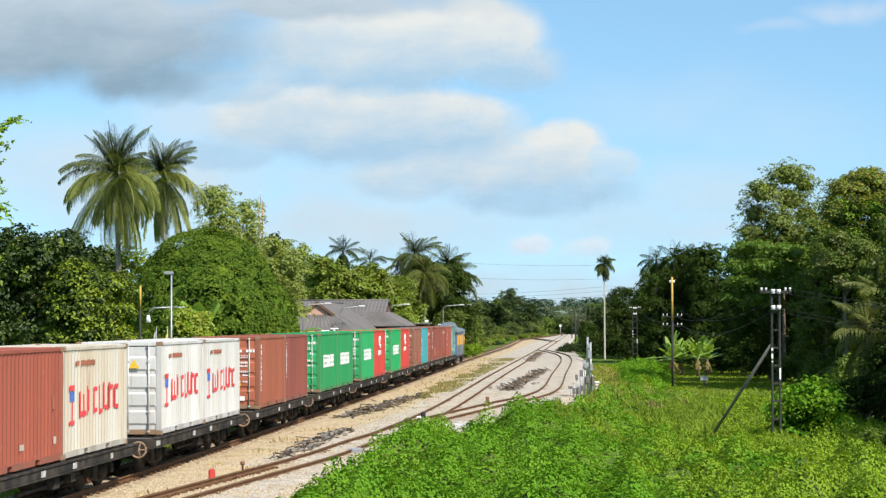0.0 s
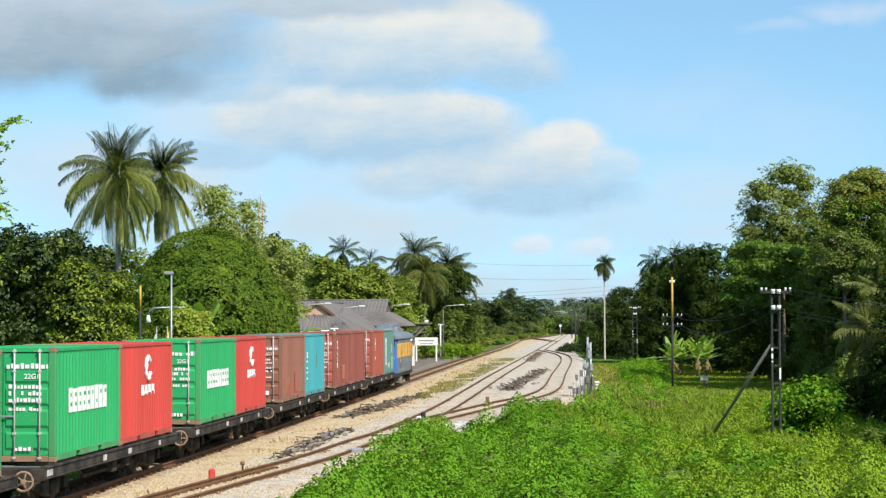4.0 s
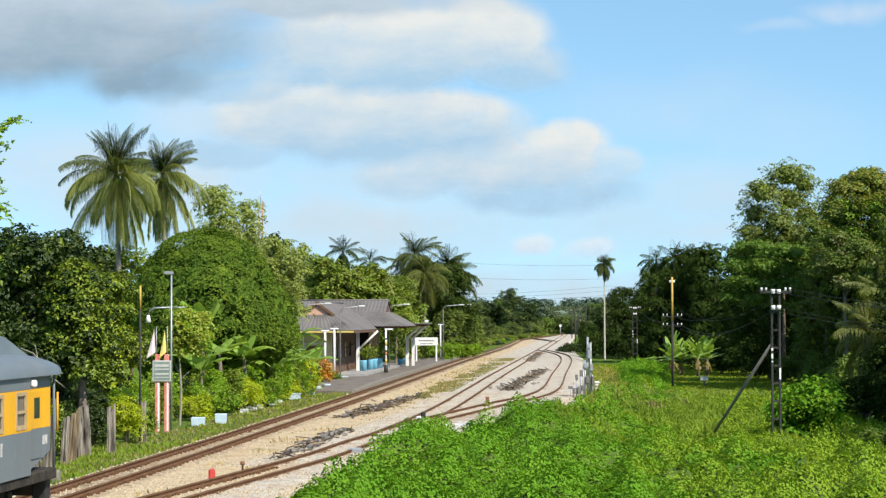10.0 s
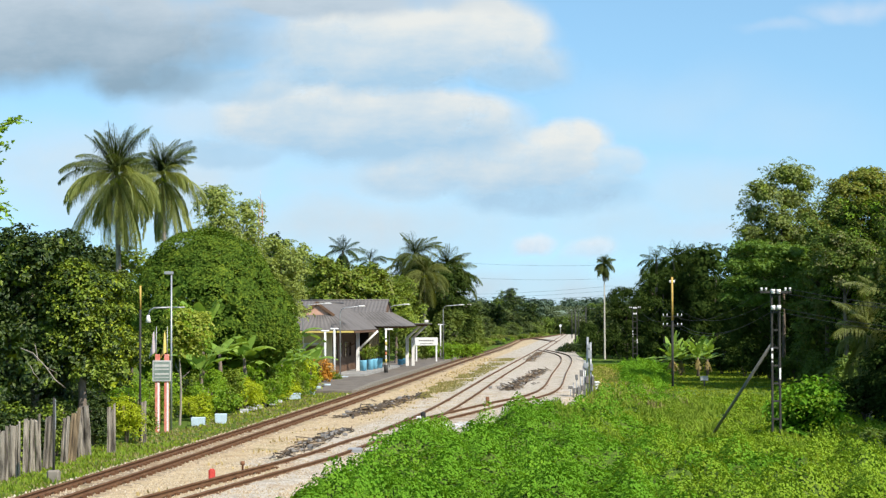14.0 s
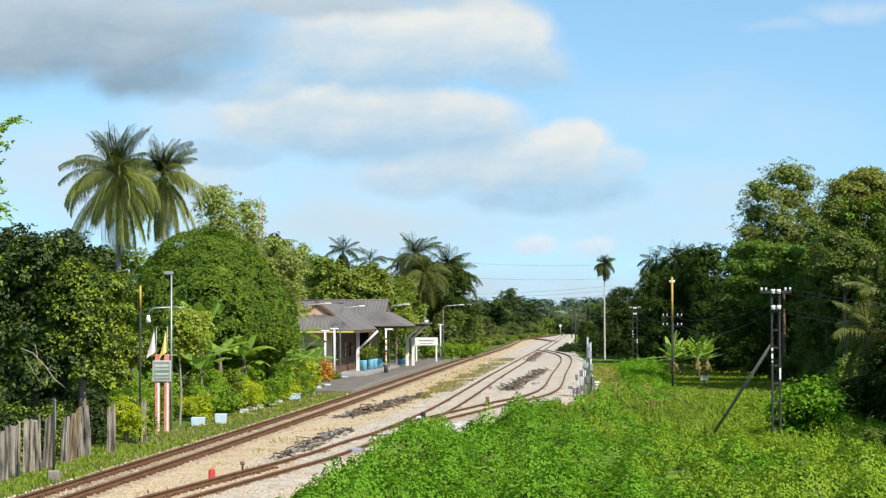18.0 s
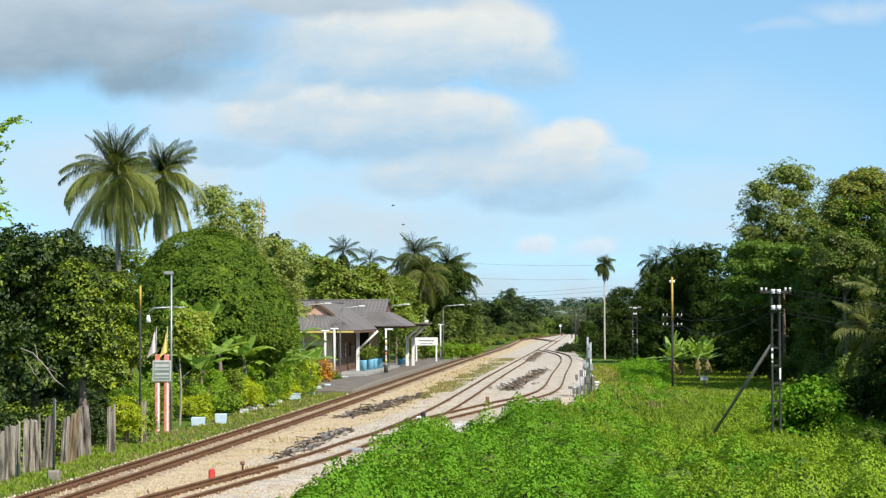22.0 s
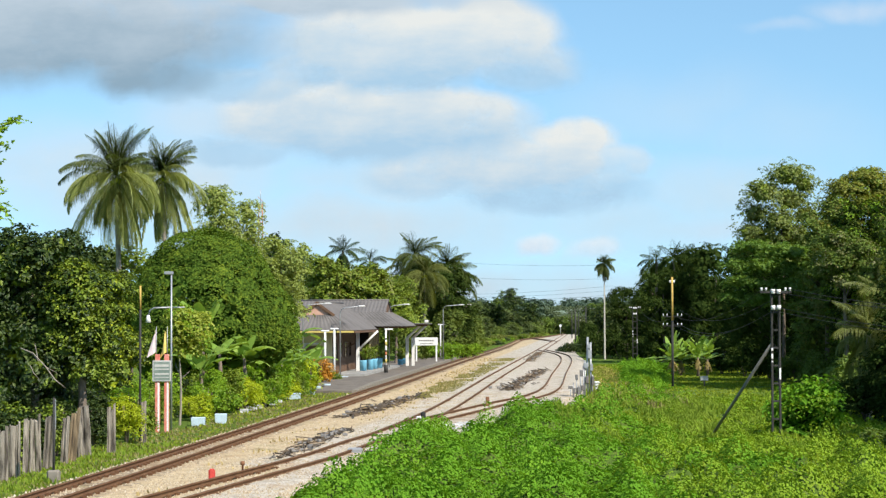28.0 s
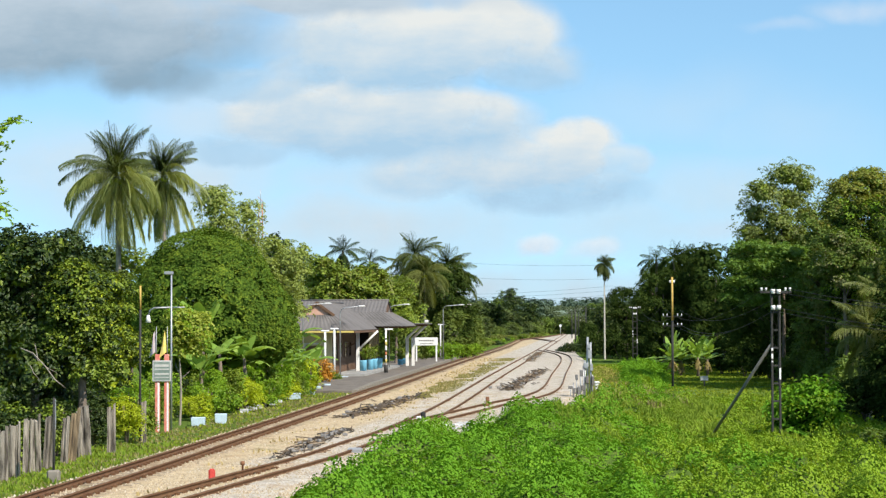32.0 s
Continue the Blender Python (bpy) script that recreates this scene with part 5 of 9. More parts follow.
def palm(x, y, z_top, length, label, seed=1, fronds=22, radius=0.16, leaf=0.85, lean=0.0, nuts=True, hang=1.0, material=None, sway=False, category="palm tree", group="", name="coconut_palm", bark=None, low=1.0, tuft=0):
    rng = np.random.default_rng(seed)
    base = float(ground_z(np.array(x), np.array(y)))
    p = empty(name, x, y, base)
    tagged(p, label, category, group)
    h = z_top - base
    bm = bmesh.new()
    pts, rad = [], []
    for t in np.linspace(0, 1, 24):
        pts.append((lean * h * (t ** 1.6 - 1), 0.1 * math.sin(3 * t), -0.3 + (h + 0.3) * t))
        rad.append(radius * (1.25 - 0.55 * t + 0.5 * max(0, 0.1 - t) * 10 * 0.3) * (1.0 if len(rad) % 2 else 1.06))
    tube(bm, pts, rad, 10)
    part("trunk", bm, bark or M_PALMBARK, p)
    kinds = []
    for k in range(14):
        q = k / 13
        rise = 1.5 - 2.4 * q * low if q < 0.62 or low < 1 else -0.5 - 0.9 * (q - 0.62) / 0.38
        droop = min((0.6 + 2.4 * q) * hang, rise + 1.54)
        kinds.append(frond_mesh(np.random.default_rng(seed * 10 + k), length * (0.66 + 0.34 * min(1, 1.9 * q)) * rng.uniform(0.72, 1.18), rise + rng.uniform(-0.12, 0.12), min(droop * rng.uniform(0.8, 1.15), rise + 1.5), leaf * (0.9 + 0.1 * q), min(1, 0.3 + 1.2 * q * low)))
    for k in range(fronds):
        q = k / fronds
        me = kinds[min(13, max(0, int(q * 14) + (k * 7) % 3 - 1))]
        ob = link_mesh("frond", me, None, p)
        if not me.materials:
            me.materials.append(material or (L_PALMDARK if q < 0.25 else L_PALM))
        m = pose(0, 0, h - 0.1 * q, rng.uniform(-14, 14), rng.uniform(-12, 12), k * 137.5 + rng.uniform(-24, 24))
        ob.matrix_basis = m
        if sway:
            SWAYING.append((ob, m, rng.uniform(0, 6.28), rng.uniform(0.8, 2.2)))
    for k in range(tuft):
        me = frond_mesh(np.random.default_rng(seed * 10 + 50 + k), length * rng.uniform(0.6, 0.9), rng.uniform(1.2, 1.55), rng.uniform(0.2, 1.1), leaf * 0.85, 0.5)
        ob = link_mesh("young_frond", me, material or L_PALMDARK, p)
        m = pose(0, 0, h, rng.uniform(-6, 6), rng.uniform(-6, 6), k * 137.5)
        ob.matrix_basis = m
        if sway:
            SWAYING.append((ob, m, rng.uniform(0, 6.28), rng.uniform(0.8, 2.2)))
    if nuts:
        for k in range(8):
            a = k * 0.8
            bm = bmesh.new()
            bmesh.ops.create_icosphere(bm, subdivisions=1, radius=0.13)
            o = part("coconut", bm, L_YELLOW, p)
            o.matrix_basis = pose(0.24 * math.cos(a), 0.24 * math.sin(a), h - 0.3 - 0.1 * (k % 3))
    return p


def banana(x, y, h, label, seed=1, leaves=9, length=1.6, group="banana plants", up=0.0, base_at=0.6, dead=0, upright=False):
    rng = np.random.default_rng(seed)
    base = float(ground_z(np.array(x), np.array(y)))
    p = empty("banana_plant", x, y, base)
    tagged(p, label, "banana plant", group)
    part("stem", rod([(0, 0, -0.2), (0.03, 0, h * base_at * 0.7), (0, 0, h * (base_at + 0.02))], [0.13, 0.11, 0.07], 9), M_BARK, p)
    for k in range(leaves + dead):
        v, f = [], []
        n = 14
        rise, droop = rng.uniform(0.75 + up, 1.45), rng.uniform(0.5, 1.9) * (1 - 1.5 * up)
        if upright:
            rise, droop = (1.5, 1.2, 0.9, 0.65, 0.35)[k % 5] + rng.uniform(-0.1, 0.1), rng.uniform(0.3, 1.0)
        if k >= leaves:
            rise, droop = rng.uniform(-1.3, -0.7), rng.uniform(0.1, 0.4)
        x0 = z0 = 0.0
        ln = length * rng.uniform(0.8, 1.15) * (1 if k < leaves else 0.5)
        for i in range(n + 1):
            t = i / n
            a = rise - droop * t
            w = ln * (0.115 if upright else 0.19) * max(0.08, math.sin(math.pi * min(1, t * 0.86 + 0.1)) ** 0.5) if t > 0.18 else 0.03
            cup = 0.3 * w
            v += [(x0, -w * rng.uniform(0.85, 1.05), z0 - cup), (x0, 0, z0), (x0, w * rng.uniform(0.85, 1.05), z0 - cup)]
            x0 += math.cos(a) * ln / n
            z0 += math.sin(a) * ln / n
        torn = {(rng.integers(3, n), rng.integers(0, 2)) for q in range(5)}
        for i in range(n):
            for j in (0, 1):
                if (i, j) not in torn:
                    f.append((3 * i + j, 3 * i + j + 1, 3 * i + j + 4, 3 * i + j + 3))
        ob = link_mesh("leaf", np_mesh("leaf", np.array(v), np.array(f), True), L_BANANA if k < leaves else L_DEADLEAF, p)
        ob.matrix_basis = pose(0, 0, h * base_at, 0, 0, k * 137.5 + rng.uniform(-20, 20))
    return p


# trees behind the fence and the platform
lt = tree("broadleaf_tree", -14.1, 69.5, 7.4, 2.6, L_DARK, "dark green broadleaf tree behind the timber fence", 0.7, ry=2.4, n=26000, size=0.15, masses=24, seed=11, clump=0.4, spread=1.9, flat=0.45, mats=((L_MID, 0.05),))
for w, pts in ((0.02, [(0.15, -2.9, 3.62), (0.6, -3.0, 3.45), (1.0, -3.0, 3.02), (1.33, -3.0, 2.57), (1.65, -2.9, 2.3)]), (0.013, [(0.62, -2.8, 3.75), (0.75, -3.0, 3.3), (1.05, -3.0, 2.98), (1.4, -2.9, 2.78)]), (0.012, [(0.5, -2.95, 3.5), (0.78, -3.0, 3.2), (0.86, -2.9, 2.95)]), (0.012, [(0.5, -2.95, 3.05), (0.62, -3.0, 2.8), (0.82, -2.9, 2.55)])):
    part("bare_branch", rod(pts, [w] * (len(pts) - 1) + [w * 0.5], 6), M_PALMBARK, lt, "pale bare dead branch")
tree("broadleaf_tree", -12.3, 68.6, 6.25, 1.15, L_MID, "small yellow-green broadleaf tree beside the fence", 2.3, n=13000, size=0.135, masses=14, seed=12, clump=0.3, depth=0.4, mats=((L_YELLOW, 0.02), (L_DARK, 0.6)))
tree("broadleaf_tree", -17.5, 76, 7.6, 3.0, L_DARK, "dark green broadleaf tree", 0.0, n=9000, size=0.17, masses=14, seed=13)
tree("dome_tree", -12.1, 104.0, 9.2, 4.2, L_DOME, "dense dome-shaped green tree, yellowish on its sunny side", 1.6, ry=3.6, n=76000, size=0.105, clump=0.1, seed=14, depth=0.06, lump=0.05, loose=0.3, freq=5.5, spread=3.0, flat=0.3, lining=420,
     blobs=[(-0.1, 0, 5.2, 3.9, 3.4, 4.05), (1.7, 0.4, 4.6, 2.75, 2.8, 2.7), (2.6, 0.8, 3.8, 2.1, 2.2, 1.8), (-1.7, 0, 4.4, 2.9, 3.0, 3.7)])
tree("broadleaf_tree", -17.4, 112, 8.3, 2.2, L_MID, "green broadleaf tree under the palms", 0.0, n=8000, size=0.17, masses=14, seed=27)
tree("broadleaf_tree", -20.5, 112, 9.2, 3.4, L_DARK, "dark green broadleaf tree under the palms", 0.0, n=8000, size=0.19, masses=14, seed=23)
tree("broadleaf_tree", -15.6, 92.0, 6.5, 2.2, L_MID, "green broadleaf tree under the palms", 0.5, n=17000, size=0.13, masses=16, seed=15, clump=0.3, mats=((L_DARK, 0.4), (L_YELLOW, 0.05)))
tree("broadleaf_tree", -13.7, 128, 12.75, 2.6, L_PALEOLIVE, "tall pale green tree behind the dome-shaped tree", 5.0, n=20000, size=0.15, masses=20, seed=16, clump=0.4)
tree("broadleaf_tree", -10.7, 134, 9.8, 2.0, L_PALEOLIVE, "olive green tree behind the station", 3.0, n=12000, size=0.15, masses=14, seed=17)
tree("broadleaf_tree", -14.5, 178, 12.0, 2.6, L_DARK, "dark green tree behind the station", 3.0, n=5000, size=0.3, masses=12, seed=18)
tree("broadleaf_tree", -10.8, 200, 10.4, 3.4, L_MID, "green tree behind the station roof", 3.0, n=6000, size=0.32, masses=14, seed=19, mats=((L_OLIVE, 0.3),))
tree("broadleaf_tree", -7.6, 206, 9.8, 3.0, L_MID, "green tree behind the station roof", 3.0, n=5500, size=0.32, masses=14, seed=20, mats=((L_OLIVE, 0.3),))
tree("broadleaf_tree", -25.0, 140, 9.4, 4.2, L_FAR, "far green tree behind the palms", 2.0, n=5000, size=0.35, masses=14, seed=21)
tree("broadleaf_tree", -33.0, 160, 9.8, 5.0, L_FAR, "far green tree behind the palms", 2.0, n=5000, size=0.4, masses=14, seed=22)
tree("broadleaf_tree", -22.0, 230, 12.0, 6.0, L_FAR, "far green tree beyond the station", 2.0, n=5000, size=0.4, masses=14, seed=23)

palm(-17.0, 105, 11.8, 3.75, "tall coconut palm with drooping dusty fronds", 31, 84, 0.15, 0.95, -0.015, hang=1.15, sway=True, group="coconut palms", tuft=16)
palm(-16.55, 119, 12.8, 3.3, "coconut palm with drooping fronds behind another palm", 32, 70, 0.14, 0.95, -0.02, hang=1.1, sway=True, group="coconut palms", tuft=9)
palm(-11.2, 226, 11.9, 2.9, "far dark coconut palm over the station", 33, 24, 0.16, 1.0, hang=1.0, material=L_DARK, group="far coconut palms", nuts=False)
palm(-8.4, 232, 11.0, 2.5, "far small coconut palm over the station", 34, 20, 0.16, 0.9, hang=1.0, material=L_DARK, group="far coconut palms", nuts=False)
palm(-3.2, 232, 11.6, 4.0, "coconut palm in a dense clump beside the line", 35, 54, 0.17, 1.2, hang=1.1, group="far coconut palms", material=L_PALMDARK)
palm(-2.1, 226, 9.4, 4.0, "coconut palm with pale drooping fronds", 36, 54, 0.17, 1.2, hang=1.2, group="far coconut palms", material=L_PALMWOOD)
palm(0.4, 236, 10.6, 3.8, "coconut palm in a dense clump beside the line", 37, 54, 0.17, 1.2, hang=1.1, group="far coconut palms", material=L_PALMDARK)
palm(-4.6, 238, 10.4, 3.6, "dark coconut palm in a dense clump beside the line", 40, 28, 0.17, 1.1, group="far coconut palms", material=L_PALMDARK)
palm(1.6, 240, 9.6, 3.6, "dark coconut palm in a dense clump beside the line", 41, 28, 0.17, 1.1, group="far coconut palms", material=L_PALMDARK)
for k, (x, z, w) in enumerate(((-1.6, 11.0, 4.3), (1.2, 9.8, 3.2), (-4.4, 9.6, 3.0))):
    tree("broadleaf_tree", x, 229 + 7 * k, z, w, L_DEEP, "dark tree among the far palms", 0.5, n=5000, size=0.28, masses=14, seed=38 + 500 * k)
for k, (x, z) in enumerate(((-18.3, 12.3), (-15.9, 13.4), (-13.5, 11.6), (-11.1, 9.8), (-8.7, 9.9), (-6.3, 9.5), (-4.1, 9.2), (-14.6, 9.0), (-12.2, 8.0), (-7.4, 8.6), (-9.9, 8.4))):
    tree("broadleaf_tree", x, 214 + 3 * (k % 3), z, 2.3, (L_MID, L_PALEOLIVE, L_MID, L_PALEOLIVE)[k % 4], "broad green tree in the row behind the station", 0.5, n=5200, size=0.23, masses=12, seed=400 + k, group="trees behind the station")
tree("broadleaf_tree", -4.6, 196, 6.4, 2.2, L_MID, "light green tree beside the station", 2.2, n=3500, size=0.26, masses=10, seed=39)

# scrub along the far verge
for k, (x, y, h) in enumerate(((0.7, 214, 2.3), (-1.0, 221, 2.5), (2.2, 227, 1.9), (3.2, 238, 1.8))):
    bush(x, y, 1.7, h, L_BRIGHT, "bright yellow-green shrub beside the platform end", 1030 + k, 2600, 0.16, group="verge scrub")
r = np.random.default_rng(5)
for k in range(16):
    y = 200 + k * 24
    x = float(x_of(RUN, min(y, 560))) - 5.0 - r.uniform(0, 3)
    hgt = r.uniform(2.6, 5.0)
    tree("verge_tree", x, y, hgt, r.uniform(2.0, 3.2), (L_VERGE, L_FAR)[k % 2], "scrubby roadside tree along the far verge", 0.0, n=2600, size=0.3, masses=9, seed=60 + k, group="verge trees")
for k, (x, y, h, w) in enumerate(((0.8, 226, 5.4, 2.0), (2.6, 243, 5.0, 2.2), (-0.8, 232, 6.0, 2.2), (3.6, 258, 4.2, 2.0), (-3.0, 214, 4.6, 1.8))):
    tree("verge_tree", x, y, h, w, L_VERGE, "scrubby green tree beside the far platform end", 0.0, n=3200, size=0.26, masses=10, seed=470 + k, group="verge trees")
for k in range(22):
    y = 226 + 11 * k
    bush(float(x_of(RUN, y)) - 3.0 - r.uniform(0, 1.2), y, r.uniform(1.0, 1.8), r.uniform(0.8, 1.7), (L_BRIGHT, L_MID, L_OLIVE)[k % 3], "low green scrub along the far verge", 480 + k, 900, 0.24, group="verge scrub")
for k in range(40):
    y = 320 + 6.2 * k
    bush(float(x_of(RUN, min(y, 565))) - 2.6 - r.uniform(0, 7.0), y, r.uniform(1.2, 2.2), r.uniform(0.6, 1.5), (L_OLIVE, L_MID, L_DARK)[k % 3], "low green scrub along the far verge", 900 + k, 700, 0.34, group="verge scrub")
for k in range(42):
    y = 560 + r.uniform(0, 120)
    u = -0.005 + 0.0023 * k + r.uniform(-0.002, 0.002)
    if 0.047 < u < 0.074:
        big = r.uniform(4.4, 5.4)
    else:
        big = 13.2 if k in (16, 17) else r.uniform(6.5, 9.5)
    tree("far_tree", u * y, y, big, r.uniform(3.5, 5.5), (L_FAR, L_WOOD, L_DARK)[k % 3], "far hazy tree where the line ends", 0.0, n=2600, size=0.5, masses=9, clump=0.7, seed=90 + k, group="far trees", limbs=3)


def far_woods():
    """The unbroken woods on the low hills."""
    rng = np.random.default_rng(77)
    bl = []
    for k in range(1300):
        y = 950 + 1500 * rng.uniform(0, 1) ** 1.3
        s0 = rng.uniform(-0.3, 0.42)
        if 0.046 < s0 < 0.082 and y < 1750:
            continue
        x = s0 * y
        z = float(ground_z(np.array(x), np.array(y)))
        s = rng.uniform(3.5, 6) * (0.7 + y / 2400)
        bl.append((x, y, z + s * 0.4, s * 1.3, s * 1.3, s * rng.uniform(0.6, 1.0)))
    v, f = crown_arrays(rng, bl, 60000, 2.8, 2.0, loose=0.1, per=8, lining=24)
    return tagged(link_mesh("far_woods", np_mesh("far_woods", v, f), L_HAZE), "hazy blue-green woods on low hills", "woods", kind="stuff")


far_woods()
# field colour paled and greyed to carry the haze of distance
fy, fs = np.meshgrid(np.linspace(760, 2050, 40), np.linspace(0.04, 0.09, 24), indexing="ij")
fi = (np.arange(39)[:, None] * 24 + np.arange(23)[None]).ravel()
field = link_mesh("far_field", np_mesh("far_field", np.stack([fs * fy, fy, ground_z(fs * fy, fy) + 0.6], -1).reshape(-1, 3), np.stack([fi, fi + 1, fi + 25, fi + 24], 1), True), surface("haze_paled_field", (0.19, 0.25, 0.16), (0.11, 0.16, 0.11), 0.02, 1.0, 0.95, grain=0.15, amp=2.0))
tagged(field, "pale green field on a far low hill", "field", kind="structure")


def plantation():
    """Rows of young trees on the far field."""
    rng = np.random.default_rng(78)
    bl = []
    for k in range(170):
        y = 800 + 52 * (k % 21) + rng.uniform(-9, 9)
        x = rng.uniform(0.041, 0.089) * y
        s = rng.uniform(1.5, 3.2)
        bl.append((x, y, float(ground_z(np.array(x), np.array(y))) + s * 0.5, s * 1.7, s, s * 0.6))
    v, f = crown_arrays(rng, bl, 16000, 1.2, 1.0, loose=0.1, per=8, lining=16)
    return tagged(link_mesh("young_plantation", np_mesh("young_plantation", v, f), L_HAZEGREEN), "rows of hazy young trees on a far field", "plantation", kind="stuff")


plantation()

# the wall of trees across the yard
wall_trees = [(22.4, 176, 10.4, 3.6), (27.0, 241, 11.5, 4.2), (20.0, 275, 3.6, 1.8), (21.4, 236, 8.0, 2.8), (22.4, 205, 9.4, 3.4), (23.0, 190, 10.8, 3.8), (23.2, 172, 10.6, 3.8), (23.6, 152, 10.0, 3.8), (22.6, 136, 9.6, 3.6), (24.0, 145, 11.0, 4.0), (20.2, 123, 9.0, 3.2),
              (22.4, 112, 9.0, 3.0), (24.4, 118, 12.0, 3.4), (25.6, 105, 11.2, 3.2), (22.6, 98, 9.2, 2.6), (20.6, 88, 6.8, 2.0), (24.6, 92, 9.5, 3.0), (19.6, 78, 5.2, 1.8), (20.1, 106, 10.7, 1.9), (21.6, 103, 10.6, 2.2), (19.0, 83, 4.6, 1.6)]
for k, (x, y, h, w) in enumerate(wall_trees):
    if 90 < y < 200:
        x, y, h, w = x * 1.18, y * 1.18, 4.23 + (h - 4.23) * 1.18, w * 1.18
    # shade set by place: the darkest leaf tone for far and nearest trees
    tree("broadleaf_tree", x, y, h, w, L_DEEP if y > 150 or y < 90 else (L_WOOD, L_DEEP, L_WOOD)[k % 3], "dense shade-toned broadleaf tree in or beside the wood", -0.2, n=13000, size=0.16, masses=18, lining=44, loose=0.24, seed=130 + k, group="trees of the wood", mats=(((L_DARK, L_MID, L_OLIVE, L_BRIGHT)[k % 4], 0.34),) if k % 5 and y < 150 else ())
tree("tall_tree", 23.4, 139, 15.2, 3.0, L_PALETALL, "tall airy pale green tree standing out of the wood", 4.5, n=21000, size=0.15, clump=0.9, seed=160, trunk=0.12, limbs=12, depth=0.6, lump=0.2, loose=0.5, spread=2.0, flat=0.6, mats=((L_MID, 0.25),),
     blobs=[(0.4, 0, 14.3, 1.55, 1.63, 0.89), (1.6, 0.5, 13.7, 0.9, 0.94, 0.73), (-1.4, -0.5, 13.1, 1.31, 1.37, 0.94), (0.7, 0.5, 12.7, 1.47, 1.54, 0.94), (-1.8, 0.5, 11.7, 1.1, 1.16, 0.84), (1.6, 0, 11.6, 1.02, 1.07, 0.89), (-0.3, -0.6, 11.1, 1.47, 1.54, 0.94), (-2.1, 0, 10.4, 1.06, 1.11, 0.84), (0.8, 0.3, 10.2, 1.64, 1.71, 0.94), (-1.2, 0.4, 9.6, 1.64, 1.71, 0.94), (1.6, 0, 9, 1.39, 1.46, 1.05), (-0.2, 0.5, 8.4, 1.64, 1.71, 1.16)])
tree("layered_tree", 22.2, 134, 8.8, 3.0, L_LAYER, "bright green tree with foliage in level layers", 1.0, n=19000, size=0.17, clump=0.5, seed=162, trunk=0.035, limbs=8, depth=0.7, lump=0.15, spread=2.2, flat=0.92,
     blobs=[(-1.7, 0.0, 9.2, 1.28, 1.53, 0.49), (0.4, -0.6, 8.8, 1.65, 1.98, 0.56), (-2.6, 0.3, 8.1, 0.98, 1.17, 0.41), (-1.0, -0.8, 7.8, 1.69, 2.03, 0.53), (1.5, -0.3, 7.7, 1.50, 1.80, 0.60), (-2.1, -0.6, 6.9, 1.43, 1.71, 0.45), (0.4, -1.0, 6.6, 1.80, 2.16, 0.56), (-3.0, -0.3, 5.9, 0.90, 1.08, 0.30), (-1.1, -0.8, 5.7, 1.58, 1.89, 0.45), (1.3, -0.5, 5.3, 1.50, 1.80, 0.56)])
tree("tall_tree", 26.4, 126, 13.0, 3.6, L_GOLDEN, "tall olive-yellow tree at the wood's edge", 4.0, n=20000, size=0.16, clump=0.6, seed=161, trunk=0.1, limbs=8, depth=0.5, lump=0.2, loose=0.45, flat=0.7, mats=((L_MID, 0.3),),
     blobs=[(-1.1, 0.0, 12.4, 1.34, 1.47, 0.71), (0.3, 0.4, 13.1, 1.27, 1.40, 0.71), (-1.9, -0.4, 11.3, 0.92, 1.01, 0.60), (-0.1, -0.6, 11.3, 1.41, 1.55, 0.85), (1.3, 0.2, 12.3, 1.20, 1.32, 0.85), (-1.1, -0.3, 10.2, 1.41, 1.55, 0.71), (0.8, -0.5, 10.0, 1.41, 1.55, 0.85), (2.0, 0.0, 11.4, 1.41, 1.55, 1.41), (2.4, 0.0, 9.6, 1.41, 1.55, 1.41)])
palm(26.4, 128, 12.9, 1.6, "dark palm tuft showing above the olive tree", 205, 12, 0.1, 0.7, hang=0.8, nuts=False, group="palms of the wood", material=L_PALMDARK)
tree("thin_tree", 23.9, 120, 9.0, 2.2, L_WOOD, "thin dark green tree with some dry brownish leaves", 2.0, n=8000, size=0.15, clump=0.4, seed=248, mats=((L_BROWNISH, 0.22),), group="trees of the wood", depth=0.7, lump=0.2, loose=0.5,
     blobs=[(-0.8, 0.0, 9.1, 1.01, 1.11, 0.60), (0.7, -0.4, 8.7, 1.14, 1.26, 0.60), (-0.2, -0.5, 7.8, 1.14, 1.26, 0.60), (1.3, -0.2, 7.6, 1.14, 1.26, 0.60), (-1.2, 0.2, 7.4, 0.87, 0.96, 0.50), (0.3, -0.4, 6.7, 1.14, 1.26, 0.54)])
# unseen trees right of the view, added to throw shade on the bank
for k, (x, y, h) in enumerate(((21.4, 70, 9.5), (24, 64, 10), (19.8, 62, 9.0), (20.6, 66, 10.0), (18.8, 55, 8.5))):
    tree("broadleaf_tree", x, y, h, 3.0, L_WOOD, "dense shade-toned broadleaf tree in or beside the wood", 1.5, n=9000, size=0.17, masses=14, seed=450 + k, group="trees of the wood")
for k in range(14):
    tree("broadleaf_tree", 26 + 3.2 * k + r.uniform(-1, 1), 240 - 9 * k, r.uniform(9, 12), r.uniform(3.5, 4.5), L_WOOD, "dark tree deep in the wood", 0.0, n=3500, size=0.36, masses=12, seed=170 + k, group="trees of the wood")
for k, (x, y) in enumerate(((22.1, 209), (23.7, 207), (25.3, 208))):
    palm(x, y, 10.3 + k * 0.1, 2.6, "dark palm showing above the wood", 200 + k, 18, 0.16, 0.9, hang=1.0, nuts=False, group="palms of the wood", material=L_DEEP)
